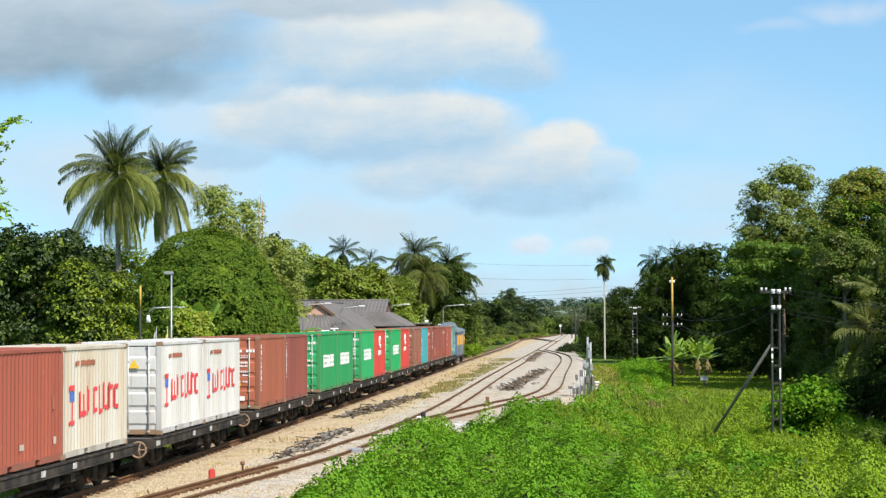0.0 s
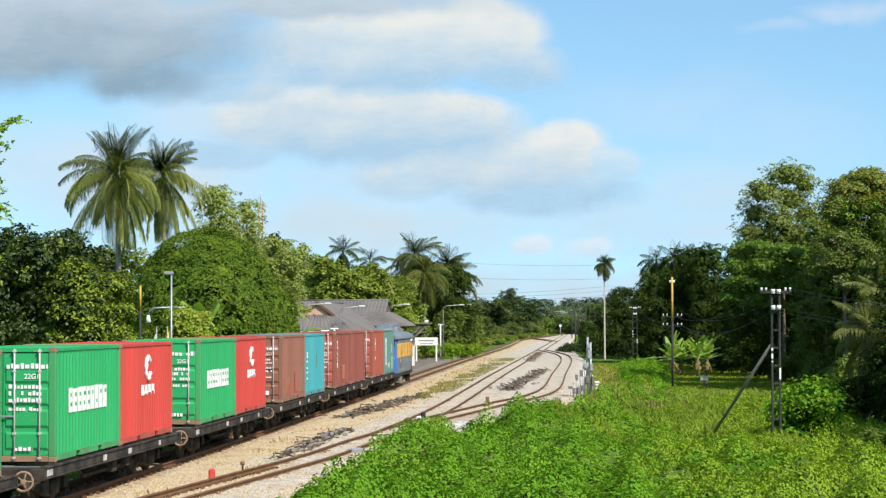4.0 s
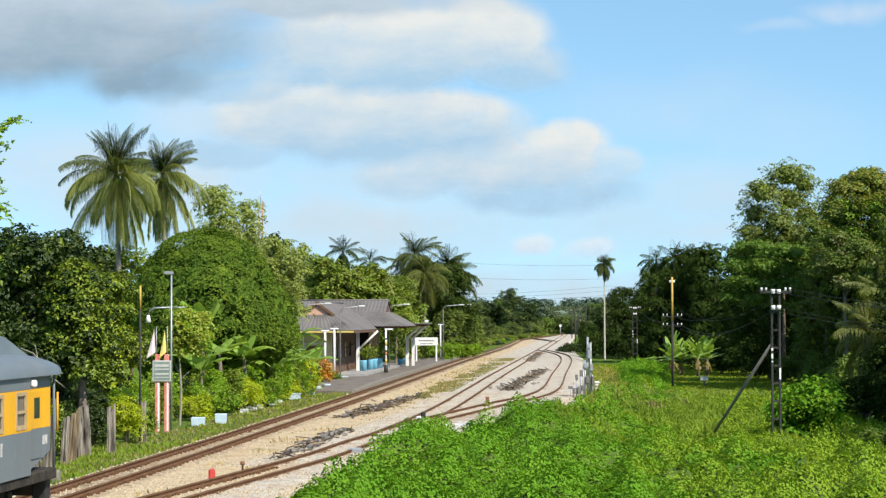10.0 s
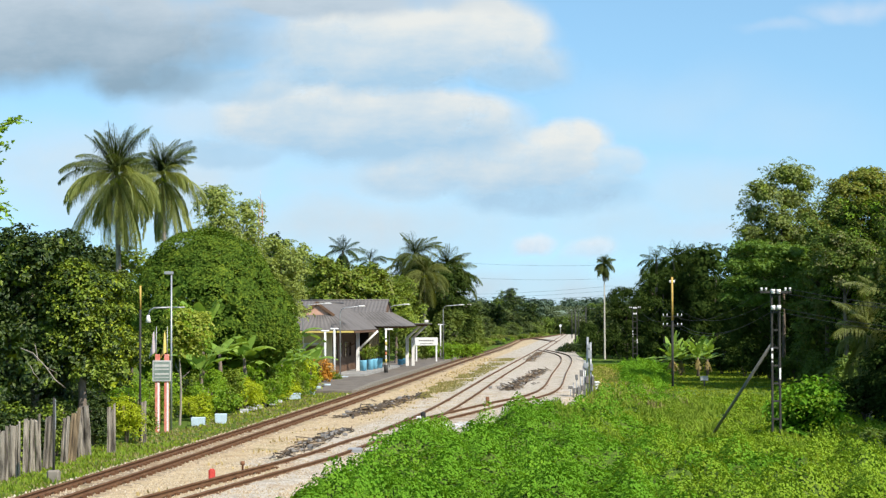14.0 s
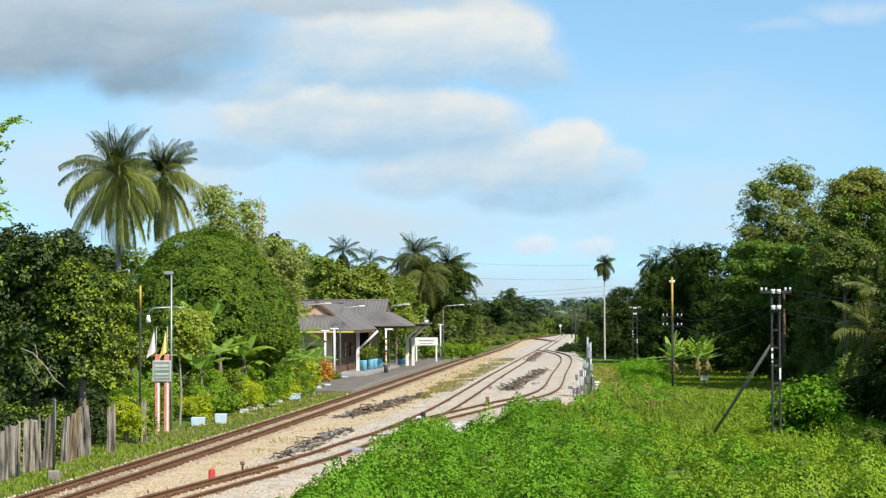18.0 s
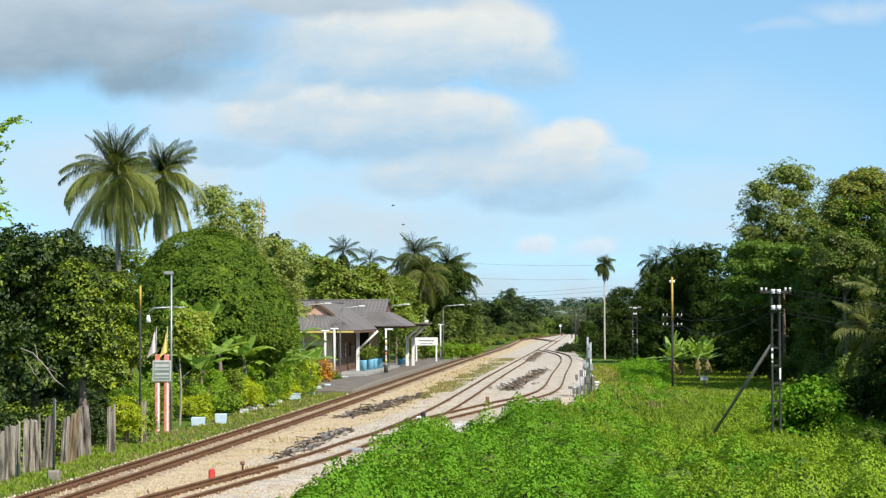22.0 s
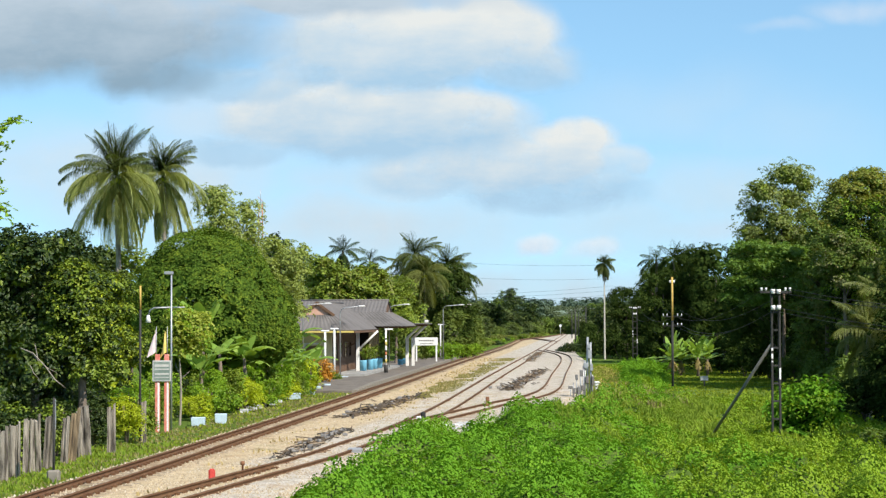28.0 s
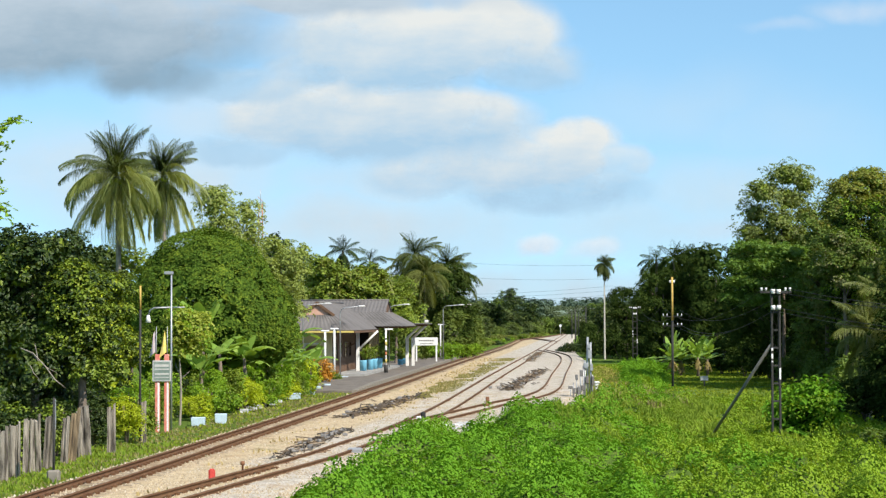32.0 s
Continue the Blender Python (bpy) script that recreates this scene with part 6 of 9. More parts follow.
palm(17.9, 224, 10.4, 1.5, "slender areca palm on a tall thin pale trunk", 210, 38, 0.085, 0.75, hang=1.0, nuts=False, sway=True, category="palm tree", name="areca_palm", material=L_PALMDARK, bark=M_PALEBARK)

# dark bushes fill in the shadow at the wood's foot
for k, (x, y) in enumerate(((19.6, 262), (20.8, 256), (22.0, 252), (22.9, 246))):
    bush(x, y, 2.0, 2.8, L_DEEP, "undergrowth at the wood's foot, toned dark for shade", 990 + k, 2200, 0.2, name="undergrowth", group="undergrowth of the wood")
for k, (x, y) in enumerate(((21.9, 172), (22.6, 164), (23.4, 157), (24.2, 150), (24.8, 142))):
    bush(x, y, 2.0, 3.0, L_DEEP, "undergrowth at the wood's foot, toned dark for shade", 1010 + k, 2400, 0.18, name="undergrowth", group="undergrowth of the wood")
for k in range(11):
    bush(17.6 + 0.75 * k + r.uniform(-0.3, 0.3), 236 - 3.2 * k + r.uniform(-2, 2), r.uniform(1.6, 2.4), r.uniform(2.2, 3.8), L_DEEP, "undergrowth at the wood's foot, toned dark for shade", 940 + k, 2200, 0.2, name="undergrowth", group="undergrowth of the wood")

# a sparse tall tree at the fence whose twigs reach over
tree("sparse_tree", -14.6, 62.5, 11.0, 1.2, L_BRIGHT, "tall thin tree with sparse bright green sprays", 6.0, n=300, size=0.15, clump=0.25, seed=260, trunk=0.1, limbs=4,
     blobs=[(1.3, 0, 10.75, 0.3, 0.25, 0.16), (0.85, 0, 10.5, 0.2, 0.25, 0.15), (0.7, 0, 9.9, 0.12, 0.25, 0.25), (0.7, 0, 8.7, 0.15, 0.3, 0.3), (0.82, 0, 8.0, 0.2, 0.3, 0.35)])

# a row of dark leaves where the wood's base lies in shadow
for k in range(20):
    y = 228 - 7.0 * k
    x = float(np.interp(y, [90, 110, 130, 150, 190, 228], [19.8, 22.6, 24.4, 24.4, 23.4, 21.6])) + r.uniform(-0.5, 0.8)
    bush(x, y, r.uniform(1.6, 2.4), r.uniform(2.0, 3.4), L_DEEP if y > 140 else L_WOOD, "undergrowth at the wood's foot, toned dark for shade", 300 + k, 2600, 0.18, name="undergrowth", group="undergrowth of the wood")
for k in range(8):
    bush(-13.85 + 0.13 * k, 58.5 + 1.3 * k, 0.75, r.uniform(1.5, 2.4), (L_MID, L_DARK, L_DARK)[k % 3], "green shrub growing behind the timber fence", 330 + k, 2200, 0.11, group="fence shrubs")
for k, (x, y, h) in enumerate(((-11.0, 96.5, 2.1), (-10.4, 98.3, 2.5), (-9.9, 103, 2.7), (-9.5, 107, 2.6), (-9.1, 111.5, 2.3), (-8.9, 116, 2.1), (-8.7, 120.5, 1.9), (-11.9, 95, 2.4))):
    bush(x, y, 0.85, h, (L_BRIGHT, L_MID)[k % 2], "lush green shrub behind the platform bed", 380 + k, 3200, 0.11, group="platform shrubs")
for k in range(16):
    y = 84 + 3.4 * k
    bush(float(x_of(RUN, y)) - 5.6 - r.uniform(0, 0.8), y, r.uniform(0.9, 1.3), r.uniform(1.6, 2.6), (L_BRIGHT, L_MID, L_BRIGHT, L_DARK)[k % 4], "lush green shrub behind the platform bed", 350 + k, 2800, 0.11, group="platform shrubs")

# shrubs and beds along the platform
for k, (x, y, w, h, m) in enumerate(((-11.3, 91.0, 1.2, 1.3, L_YELLOW), (-10.6, 95.5, 1.3, 1.6, L_BRIGHT), (-9.75, 99.0, 1.4, 1.9, L_YELLOW), (-9.2, 105, 1.3, 1.7, L_BRIGHT), (-8.8, 113, 1.25, 1.35, L_YELLOW),
                                     (-9.1, 124, 0.8, 1.2, L_MID), (-8.8, 129, 0.7, 1.1, L_BRIGHT), (-11.62, 74.2, 0.7, 2.0, L_YELLOW), (-11.75, 76.8, 0.8, 2.5, L_BRIGHT), (-12.35, 71.5, 0.7, 2.1, L_DARK), (-12.9, 74, 0.9, 2.4, L_DARK), (-11.8, 79.5, 0.6, 1.3, L_MID), (-12.6, 86, 1.2, 2.2, L_MID), (-11.4, 104, 1.4, 2.6, L_MID),
                                     (-10.4, 122, 1.3, 2.2, L_MID), (-9.8, 130, 1.2, 1.9, L_MID), (-9.0, 134, 0.9, 1.9, L_DARK), (-8.15, 137.3, 1.15, 2.3, L_ORANGE), (-9.6, 141, 1.2, 2.1, L_RED), (-10.6, 145, 1.2, 2.4, L_MID), (-7.6, 143, 0.5, 0.9, L_MID))):
    bush(x, y, w, h, m, {L_YELLOW: "clipped yellow-green shrub beside the platform", L_BRIGHT: "bright green shrub beside the platform", L_ORANGE: "orange croton shrub near the station", L_RED: "reddish leafy shrub near the station"}.get(m, "green shrub beside the platform"), 220 + k, 6000 if m is L_YELLOW else 3600, 0.075 if m is L_YELLOW else 0.085, group="platform shrubs")
banana(-11.7, 98.0, 6.3, "banana plant with upright green leaves", 240, 6, 2.2, up=0.35)
banana(-10.9, 98.6, 4.6, "banana plant with broad drooping leaves", 241, 6, 1.6)
banana(-10.0, 101.5, 4.2, "banana plant with broad drooping leaves", 251, 6, 2.2)
banana(-9.4, 108.5, 4.0, "banana plant with broad drooping leaves", 252, 6, 2.2)
banana(-9.1, 114, 3.6, "banana plant with broad drooping leaves", 242, 6, 2.2)
for k, (x, y, w, h, m) in enumerate(((-10.6, 141, 1.5, 3.4, L_MID), (-9.6, 143.5, 1.2, 2.6, L_BRIGHT), (-8.9, 146, 0.9, 1.5, L_MID), (-9.4, 134.5, 0.8, 1.5, L_MID))):
    bush(x, y, w, h, m, "green shrub before the station wall", 960 + k, 3200, 0.11, group="platform shrubs")
banana(-10.2, 138.5, 5.0, "banana plant beside the station", 958, 6, 2.4)
banana(-8.2, 124, 2.6, "banana plant with torn leaves", 243, 6, 2.0)
for k, (x, y, h) in enumerate(((-10.5, 104, 2.8), (-9.9, 106, 3.4), (-9.6, 111, 2.8), (-9.2, 118, 2.8), (-11.4, 95.0, 3.2), (-9.0, 121, 3.0))):
    banana(x, y, h, "banana plant with broad drooping leaves", 760 + k, 6, 2.2)
for k in range(12):
    x, y = -11.0 + 0.24 * k, 93.5 + 2.6 * k
    bush(x, y, 1.2, (2.0, 1.6, 2.3)[k % 3], (L_BRIGHT, L_MID, L_BRIGHT, L_YELLOW)[k % 4], "lush green shrub behind the platform bed", 780 + k, 2600, 0.1, group="platform shrubs")
for k, (x, y, h) in enumerate(((17.8, 157, 3.3), (18.7, 159, 2.8), (19.9, 158, 3.4), (20.9, 160, 3.0))):
    banana(x, y, h, "pale green banana plant at the wood's edge", 700 + k, 15, 2.0, base_at=0.42, dead=10, upright=True)
palm(18.1, 86, 3.6, 2.6, "low palm with pale hanging fronds at the wood's edge", 246, 26, 0.12, 0.9, hang=1.25, nuts=False, group="palms of the wood", material=L_PALMWOOD)
palm(20.3, 92, 5.0, 2.6, "low palm with pale hanging fronds at the wood's edge", 247, 24, 0.12, 0.9, hang=1.25, nuts=False, group="palms of the wood", material=L_PALMWOOD)
# shade-dark bushes for the hollow under the nearest trees
for k, (x, y, h) in enumerate(((17.6, 84, 2.2), (18.6, 82, 2.6), (19.6, 90, 3.0), (17.2, 88, 1.8))):
    bush(x, y, 1.6, h, L_DEEP, "undergrowth at the wood's foot, toned dark for shade", 720 + k, 3000, 0.15, name="undergrowth", group="undergrowth of the wood")
tree("feathery_tree", -11.35, 87.0, 4.75, 1.0, L_FEATHER, "slender yellow-green feathery tree on forked pale stems", 2.6, n=5200, size=0.13, clump=0.3, seed=246, trunk=0.05, limbs=6, depth=0.6, lump=0.2, loose=0.7, flat=0.4, bark=M_PALMBARK, mats=((L_BRIGHT, 0.3),),
     blobs=[(0.1, 0, 4.75, 0.55, 0.6, 0.35), (0.75, 0, 4.5, 0.55, 0.6, 0.4), (0.25, -0.2, 4.1, 0.7, 0.7, 0.45), (0.9, -0.1, 3.75, 0.5, 0.6, 0.3), (-0.15, 0, 3.6, 0.4, 0.5, 0.4), (0.4, 0.1, 3.3, 0.6, 0.6, 0.35)])
tree("shrub", 13.0, 72.5, 1.85, 1.1, L_VINE, "round leafy bush beside the telegraph pole", -0.1, n=6500, size=0.17, masses=18, clump=0.7, seed=250, category="shrub", trunk=0.06, airy=True, loose=0.55, mats=((L_BRIGHT, 0.4),))
bush(13.7, 62.5, 0.9, 1.0, L_WOOD, "low dark bush at the edge of the bank", 252, 2600, 0.1)
bush(15.0, 84, 1.0, 1.5, L_OLIVE, "olive bush at the wood's edge", 251, 1800, 0.16)


def lawn(x, y):
    """1 on the short grass before the wood, 0 on the overgrown bank."""
    clearing = step01(99, 111, y + 1.5 * wave(x, y, 39, 9.0)) * step01(0.108, 0.118, x / y + 0.004 * wave(x, y, 40, 11.0))
    verge = step01(81, 90, y + 2.0 * wave(x, y, 43, 5.0)) * (1 - step01(0.085, 0.091, x / y + 0.003 * wave(x, y, 42, 8.0)))
    return np.maximum(clearing, verge)


def meadow(x, y):
    """1 where soft grass stands between the creepers."""
    return np.clip(1.25 * np.exp(-((x / y - 0.105) / 0.036) ** 2 - ((y - 86) / 11.0) ** 2) + 0.35 * wave(x, y, 41, 6.0), 0, 1)


def vine_height(x, y):
    """Height of the creepers' cushions over the ground."""
    edge = step01(0.1, 0.9, x - np.interp(y, VERGE_Y, VERGE_X))
    return (0.1 + 0.46 * np.maximum(0, wave(x, y, 35, 2.4)) ** 1.3 + 0.13 * wave(x, y, 36, 1.3) + 0.05 * wave(x, y, 38, 0.6) + 0.55 * np.exp(-((x / y - 0.1) / 0.011) ** 2) * step01(122, 142, y) * (1 - step01(170, 195, y))) * edge * (1 - 0.4 * step01(0.09, 0.12, x / y) * step01(58, 68, y))


def vines():
    """The mass of creepers over the near bank: leaves laid over the uneven ground in small cushions."""
    rng = np.random.default_rng(7)
    n = 620000
    y = 40.5 + 84.5 * rng.uniform(0, 1, n) ** 1.5
    x = rng.uniform(-5, 21, n)
    y2 = rng.uniform(112, 200, 70000)
    x2 = y2 * rng.normal(0.1, 0.0085, 70000)
    x, y = np.concatenate([x, x2]), np.concatenate([y, y2])
    inland = x - np.interp(y, VERGE_Y, VERGE_X)
    keep = (inland > 0.3 + 0.25 * wave(x, y, 31, 2.2)) & (np.abs(x) < 0.235 * y + 1) & (rng.uniform(0, 1, len(x)) > lawn(x, y)) & (rng.uniform(0, 1, len(x)) > 0.85 * meadow(x, y))
    dense = 1.7 * np.exp(-((x + 0.8) / 4.6) ** 2 - ((y - 57) / 17) ** 2) + np.exp(-((x - 3.4) / 2.2) ** 2 - ((y - 72) / 9) ** 2) + np.exp(-((x - 11.0) / 3.2) ** 2 - ((y - 102) / 12) ** 2) + 0.55 * np.exp(-((x - 4) / 4) ** 2 - ((y - 66) / 12) ** 2) + 0.42 + 0.3 * wave(x, y, 33, 4.0) + 0.4 * step01(4.5, 7.0, x) * (1 - step01(74, 84, y)) + 1.0 * (y > 118) * np.exp(-((x / y - 0.1) / 0.01) ** 2)
    keep &= rng.uniform(0, 1, len(x)) < dense
    x, y = x[keep], y[keep]
    z = ground_z(x, y)
    top = vine_height(x, y)
    e = 0.15
    nx = -(ground_z(x + e, y) + vine_height(x + e, y) - z - top) / e
    ny = -(ground_z(x, y + e) + vine_height(x, y + e) - z - top) / e
    nr = np.stack([nx, ny, np.ones(len(x))], 1) + rng.normal(size=(len(x), 3)) * 0.13
    lift = rng.uniform(0.0, 1.0, len(x)) ** 0.3 * top
    s = rng.uniform(0.045, 0.1, len(x)) * (0.75 + y / 200)
    v, f = leaf_arrays(rng, np.stack([x, y, z + np.maximum(lift, 0.02)], 1), nr, s, s * 0.85)
    # this part takes the tone split off for shade, now a yellower green
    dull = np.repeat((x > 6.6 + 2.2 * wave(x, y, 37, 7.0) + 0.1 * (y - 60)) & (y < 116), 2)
    # broad old leaves lying underneath
    y3 = 40.5 + 80 * rng.uniform(0, 1, 46000) ** 1.4
    x3 = rng.uniform(-5, 21, 46000)
    k = (x3 - np.interp(y3, VERGE_Y, VERGE_X) > 0.5) & (np.abs(x3) < 0.235 * y3 + 1) & (lawn(x3, y3) < 0.5)
    x3, y3 = x3[k], y3[k]
    v3, f3 = leaf_arrays(rng, np.stack([x3, y3, ground_z(x3, y3) + 0.03], 1), np.array([0, 0, 1]) + rng.normal(size=(len(x3), 3)) * 0.15, 0.16, 0.14)
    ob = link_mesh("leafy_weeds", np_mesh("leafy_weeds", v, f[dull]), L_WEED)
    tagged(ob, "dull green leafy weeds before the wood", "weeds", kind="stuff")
    ob = link_mesh("old_vine_leaves", np_mesh("old_vine_leaves", v3, f3), L_UNDER)
    tagged(ob, "dark old leaves under the creepers", "vines", kind="stuff")
    ob = link_mesh("creeping_vines", np_mesh("creeping_vines", v, f[~dull]), L_VINE)
    return tagged(ob, "bright green creeping vines smothering the bank", "vines", kind="stuff")


def blades(name, label, material, n, area, height, seed, where=None, lift=0.0):
    rng = np.random.default_rng(seed)
    x, y = rng.uniform(area[0], area[1], n), area[2] + (area[3] - area[2]) * rng.uniform(0, 1, n) ** 1.3
    if where is not None:
        k = where(x, y, rng)
        x, y = x[k], y[k]
    n = len(x)
    z = ground_z(x, y) - 0.02 + lift
    a = rng.uniform(0, 6.28, n)
    h = rng.uniform(0.5, 1.2, n) * height * (0.75 + 0.35 * wave(x, y, seed + 1, 3.0))
    w = 0.02 + 0.0002 * y + 0.01 * rng.uniform(0, 1, n)
    bend = rng.uniform(0.15, 0.7, n) * h
    b = rng.uniform(0, 6.28, n)
    p = np.stack([x, y, z], 1)
    side = np.stack([np.cos(a) * w, np.sin(a) * w, 0 * a], 1)
    tip = p + np.stack([np.cos(b) * bend, np.sin(b) * bend, h], 1)
    mid = p + np.stack([np.cos(b) * bend * 0.3, np.sin(b) * bend * 0.3, h * 0.6], 1)
    v = np.stack([p - side, p + side, mid + side * 0.7, tip, mid - side * 0.7], 1).reshape(-1, 3)
    k = np.arange(n)[:, None] * 5
    f = np.concatenate([k + [0, 1, 2], k + [0, 2, 4], k + [4, 2, 3]], 1).reshape(-1, 3)
    return tagged(link_mesh(name, np_mesh(name, v, f), material), label, "grass", kind="stuff")


def on_bank(x, y, rng):
    inland = x - np.interp(y, VERGE_Y, VERGE_X)
    return (inland > 0.5) & (np.abs(x) < 0.235 * y + 1) & (rng.uniform(0, 1, len(x)) > 2.2 * np.exp(-((x - 0.6) / 4.6) ** 2 - ((y - 60) / 17) ** 2)) & (wave(x, y, 47, 5.0) > -0.35) & (rng.uniform(0, 1, len(x)) > 0.97 * lawn(x, y))


def left_verge(x, y, rng):
    run = x_of(RUN, y)
    return (x < run - 1.6 - 0.15 * wave(x, y, 48, 2.0)) & (x > run - 4.2 - 0.4 * wave(x, y, 44, 3.0)) & (np.abs(x) < 0.235 * y + 1)


vines()
blades("tall_grass", "tall rough green grass on the bank", L_GRASS, 40000, (-4, 26, 41, 150), 0.23, 50, on_bank)
def weed_strip(x, y, rng):
    main = x_of(MAIN, y)
    return (x < main - 1.2) & (x > main - 2.9 - 0.5 * wave(x, y, 71, 12.0)) & (wave(x, y, 72, 14.0) > -0.4)


blades("weed_strip", "low olive weeds in the gravel between two tracks", L_STRAW, 46000, (-4, 11, 112, 225), 0.13, 70, weed_strip, 0.17)
def on_lawn(x, y, rng):
    return (x - np.interp(y, VERGE_Y, VERGE_X) > 0.6) & (np.abs(x) < 0.235 * y + 1)


def in_meadow(x, y, rng):
    return on_lawn(x, y, rng) & (rng.uniform(0, 1, len(x)) < meadow(x, y))


blades("meadow_grass", "soft green grass between the creepers", L_MEADOW, 150000, (4, 20, 60, 116), 0.34, 74, in_meadow)
blades("lawn_grass", "sunlit short grass before the wood", L_GRASS, 70000, (7, 30, 98, 200), 0.13, 64, on_lawn)
def dry_strip(x, y, rng):
    return on_lawn(x, y, rng) & (x / y < 0.09 + 0.006 * wave(x, y, 49, 6.0)) & (rng.uniform(0, 1, len(x)) < 0.55 + 0.6 * wave(x, y, 59, 4.0))


blades("faded_grass", "faded olive and straw grass beside the gravel", L_FADED, 34000, (5.0, 15, 82, 190), 0.2, 54, dry_strip)
blades("dry_grass", "sparse dry straw-coloured grass", L_STRAW, 16000, (5.8, 12, 92, 150), 0.3, 53, on_bank)
def between_tracks(x, y, rng):
    run, main = x_of(RUN, y), x_of(MAIN, y)
    return ((x > run + 1.5) & (x < main - 0.9) & (wave(x, y, 61, 7.0) > 0.25)) | ((x > run + 1.6) & (x < main - 1.1) & (y > 118) & (wave(x, y, 65, 9.0) > -0.2))


blades("dry_weeds", "thin dry weeds in the gravel between the tracks", L_DRYGRASS, 20000, (-11, 12, 46, 225), 0.13, 58, between_tracks, 0.15)
def fence_foot(x, y, rng):
    run = x_of(RUN, y)
    return (x < run - 1.75 - 0.25 * wave(x, y, 45, 1.5)) & (x > run - 4.6) & (np.abs(x) < 0.235 * y + 1) & (rng.uniform(0, 1, len(x)) < 0.75 + 0.5 * wave(x, y, 46, 1.6))


blades("fence_grass", "soft green grass at the foot of the timber fence", L_MEADOW, 12000, (-14, -7, 50, 74), 0.2, 57, fence_foot)
blades("verge_grass", "short green grass along the line", L_GRASS, 22000, (-14, 3, 46, 160), 0.16, 56, left_verge)
blades("verge_dry_grass", "short dry olive grass between the pots and the line", L_STRAW, 44000, (-14, 3, 46, 160), 0.14, 67, left_verge)


# ---- the station ----
M_ROOF = surface("grey_corrugated_roof_sheet", (0.15, 0.135, 0.125), (0.075, 0.065, 0.06), 0.8, 0.8, 0.85, streaks=True)
M_WALL_CREAM = surface("cream_wall_paint", (0.66, 0.52, 0.30), (0.45, 0.35, 0.2), 1.0, 0.5, 0.8)
M_WALL_WHITE = surface("white_wall_paint", (0.74, 0.72, 0.68), (0.5, 0.48, 0.44), 1.0, 0.5, 0.8)
M_BROWNWOOD = surface("dark_brown_boarding", (0.14, 0.075, 0.04), (0.07, 0.045, 0.03), 1.5, 0.6, 0.75, streaks=True)
M_PINK = surface("faded_pink_gable_paint", (0.55, 0.33, 0.24), (0.4, 0.22, 0.15), 1.5, 0.5, 0.8)
M_ASPHALT = surface("worn_asphalt_platform", (0.18, 0.15, 0.12), (0.07, 0.06, 0.05), 0.7, 0.95, 0.92, bump=0.4)
M_KERB = surface("platform_edge_concrete", (0.24, 0.21, 0.17), (0.12, 0.1, 0.075), 1.2, 0.9, 0.9)
M_BLUEPOT = surface("light_blue_pot_paint", (0.5, 0.62, 0.72), (0.5, 0.55, 0.55), 4, 0.5, 0.6)
M_BLUEDARK = surface("blue_plastic", (0.17, 0.46, 0.62), (0.16, 0.33, 0.45), 4, 0.4, 0.5)
M_SIGNRED = surface("red_paint", (0.55, 0.06, 0.045), (0.4, 0.12, 0.08), 3, 0.4, 0.6)
M_DARKPOLE = surface("tarred_pole", (0.034, 0.033, 0.03), (0.075, 0.068, 0.058), 3, 0.5, 0.85, streaks=True)
M_FLAGWHITE = surface("white_flag_cloth", (0.62, 0.53, 0.53), (0.6, 0.45, 0.5), 4, 0.6, 0.9)
M_FLAGYELLOW = surface("yellow_flag_cloth", (0.72, 0.55, 0.12), (0.7, 0.62, 0.35), 4, 0.6, 0.9)
M_GREENBOARD = surface("grey_green_board_paint", (0.16, 0.21, 0.18), (0.4, 0.42, 0.38), 3, 0.5, 0.6)
M_OCHRE = surface("faded_ochre_paint", (0.55, 0.36, 0.08), (0.22, 0.16, 0.08), 3, 0.6, 0.7)
M_FASCIA = surface("yellow_eave_paint", (0.6, 0.47, 0.13), (0.4, 0.3, 0.1), 2, 0.5, 0.8)
M_DEBRIS = surface("rotten_timber_debris", (0.085, 0.055, 0.03), (0.24, 0.165, 0.085), 1.6, 0.9, 0.95, bump=0.9, grain=9, amp=2.2)
M_PALEROCK = surface("pale_broken_rock", (0.5, 0.5, 0.5), (0.34, 0.33, 0.31), 3, 0.6, 0.9)
M_FADEDORANGE = surface("faded_orange_paint", (0.5, 0.16, 0.05), (0.35, 0.15, 0.08), 3, 0.6, 0.7)
M_STRUT = surface("grey_weathered_strut", (0.2, 0.19, 0.165), (0.11, 0.1, 0.085), 3, 0.6, 0.9, streaks=True)
M_POSTRED = surface("faded_red_post_paint", (0.62, 0.17, 0.12), (0.6, 0.36, 0.3), 4, 0.7, 0.7)
M_BOARDGREY = surface("grey_board_frame", (0.5, 0.49, 0.46), (0.3, 0.29, 0.27), 4, 0.6, 0.7)
M_ROCK = surface("grey_rubble", (0.25, 0.235, 0.22), (0.12, 0.11, 0.1), 3, 0.6, 0.95)

ST = math.degrees(-0.069)


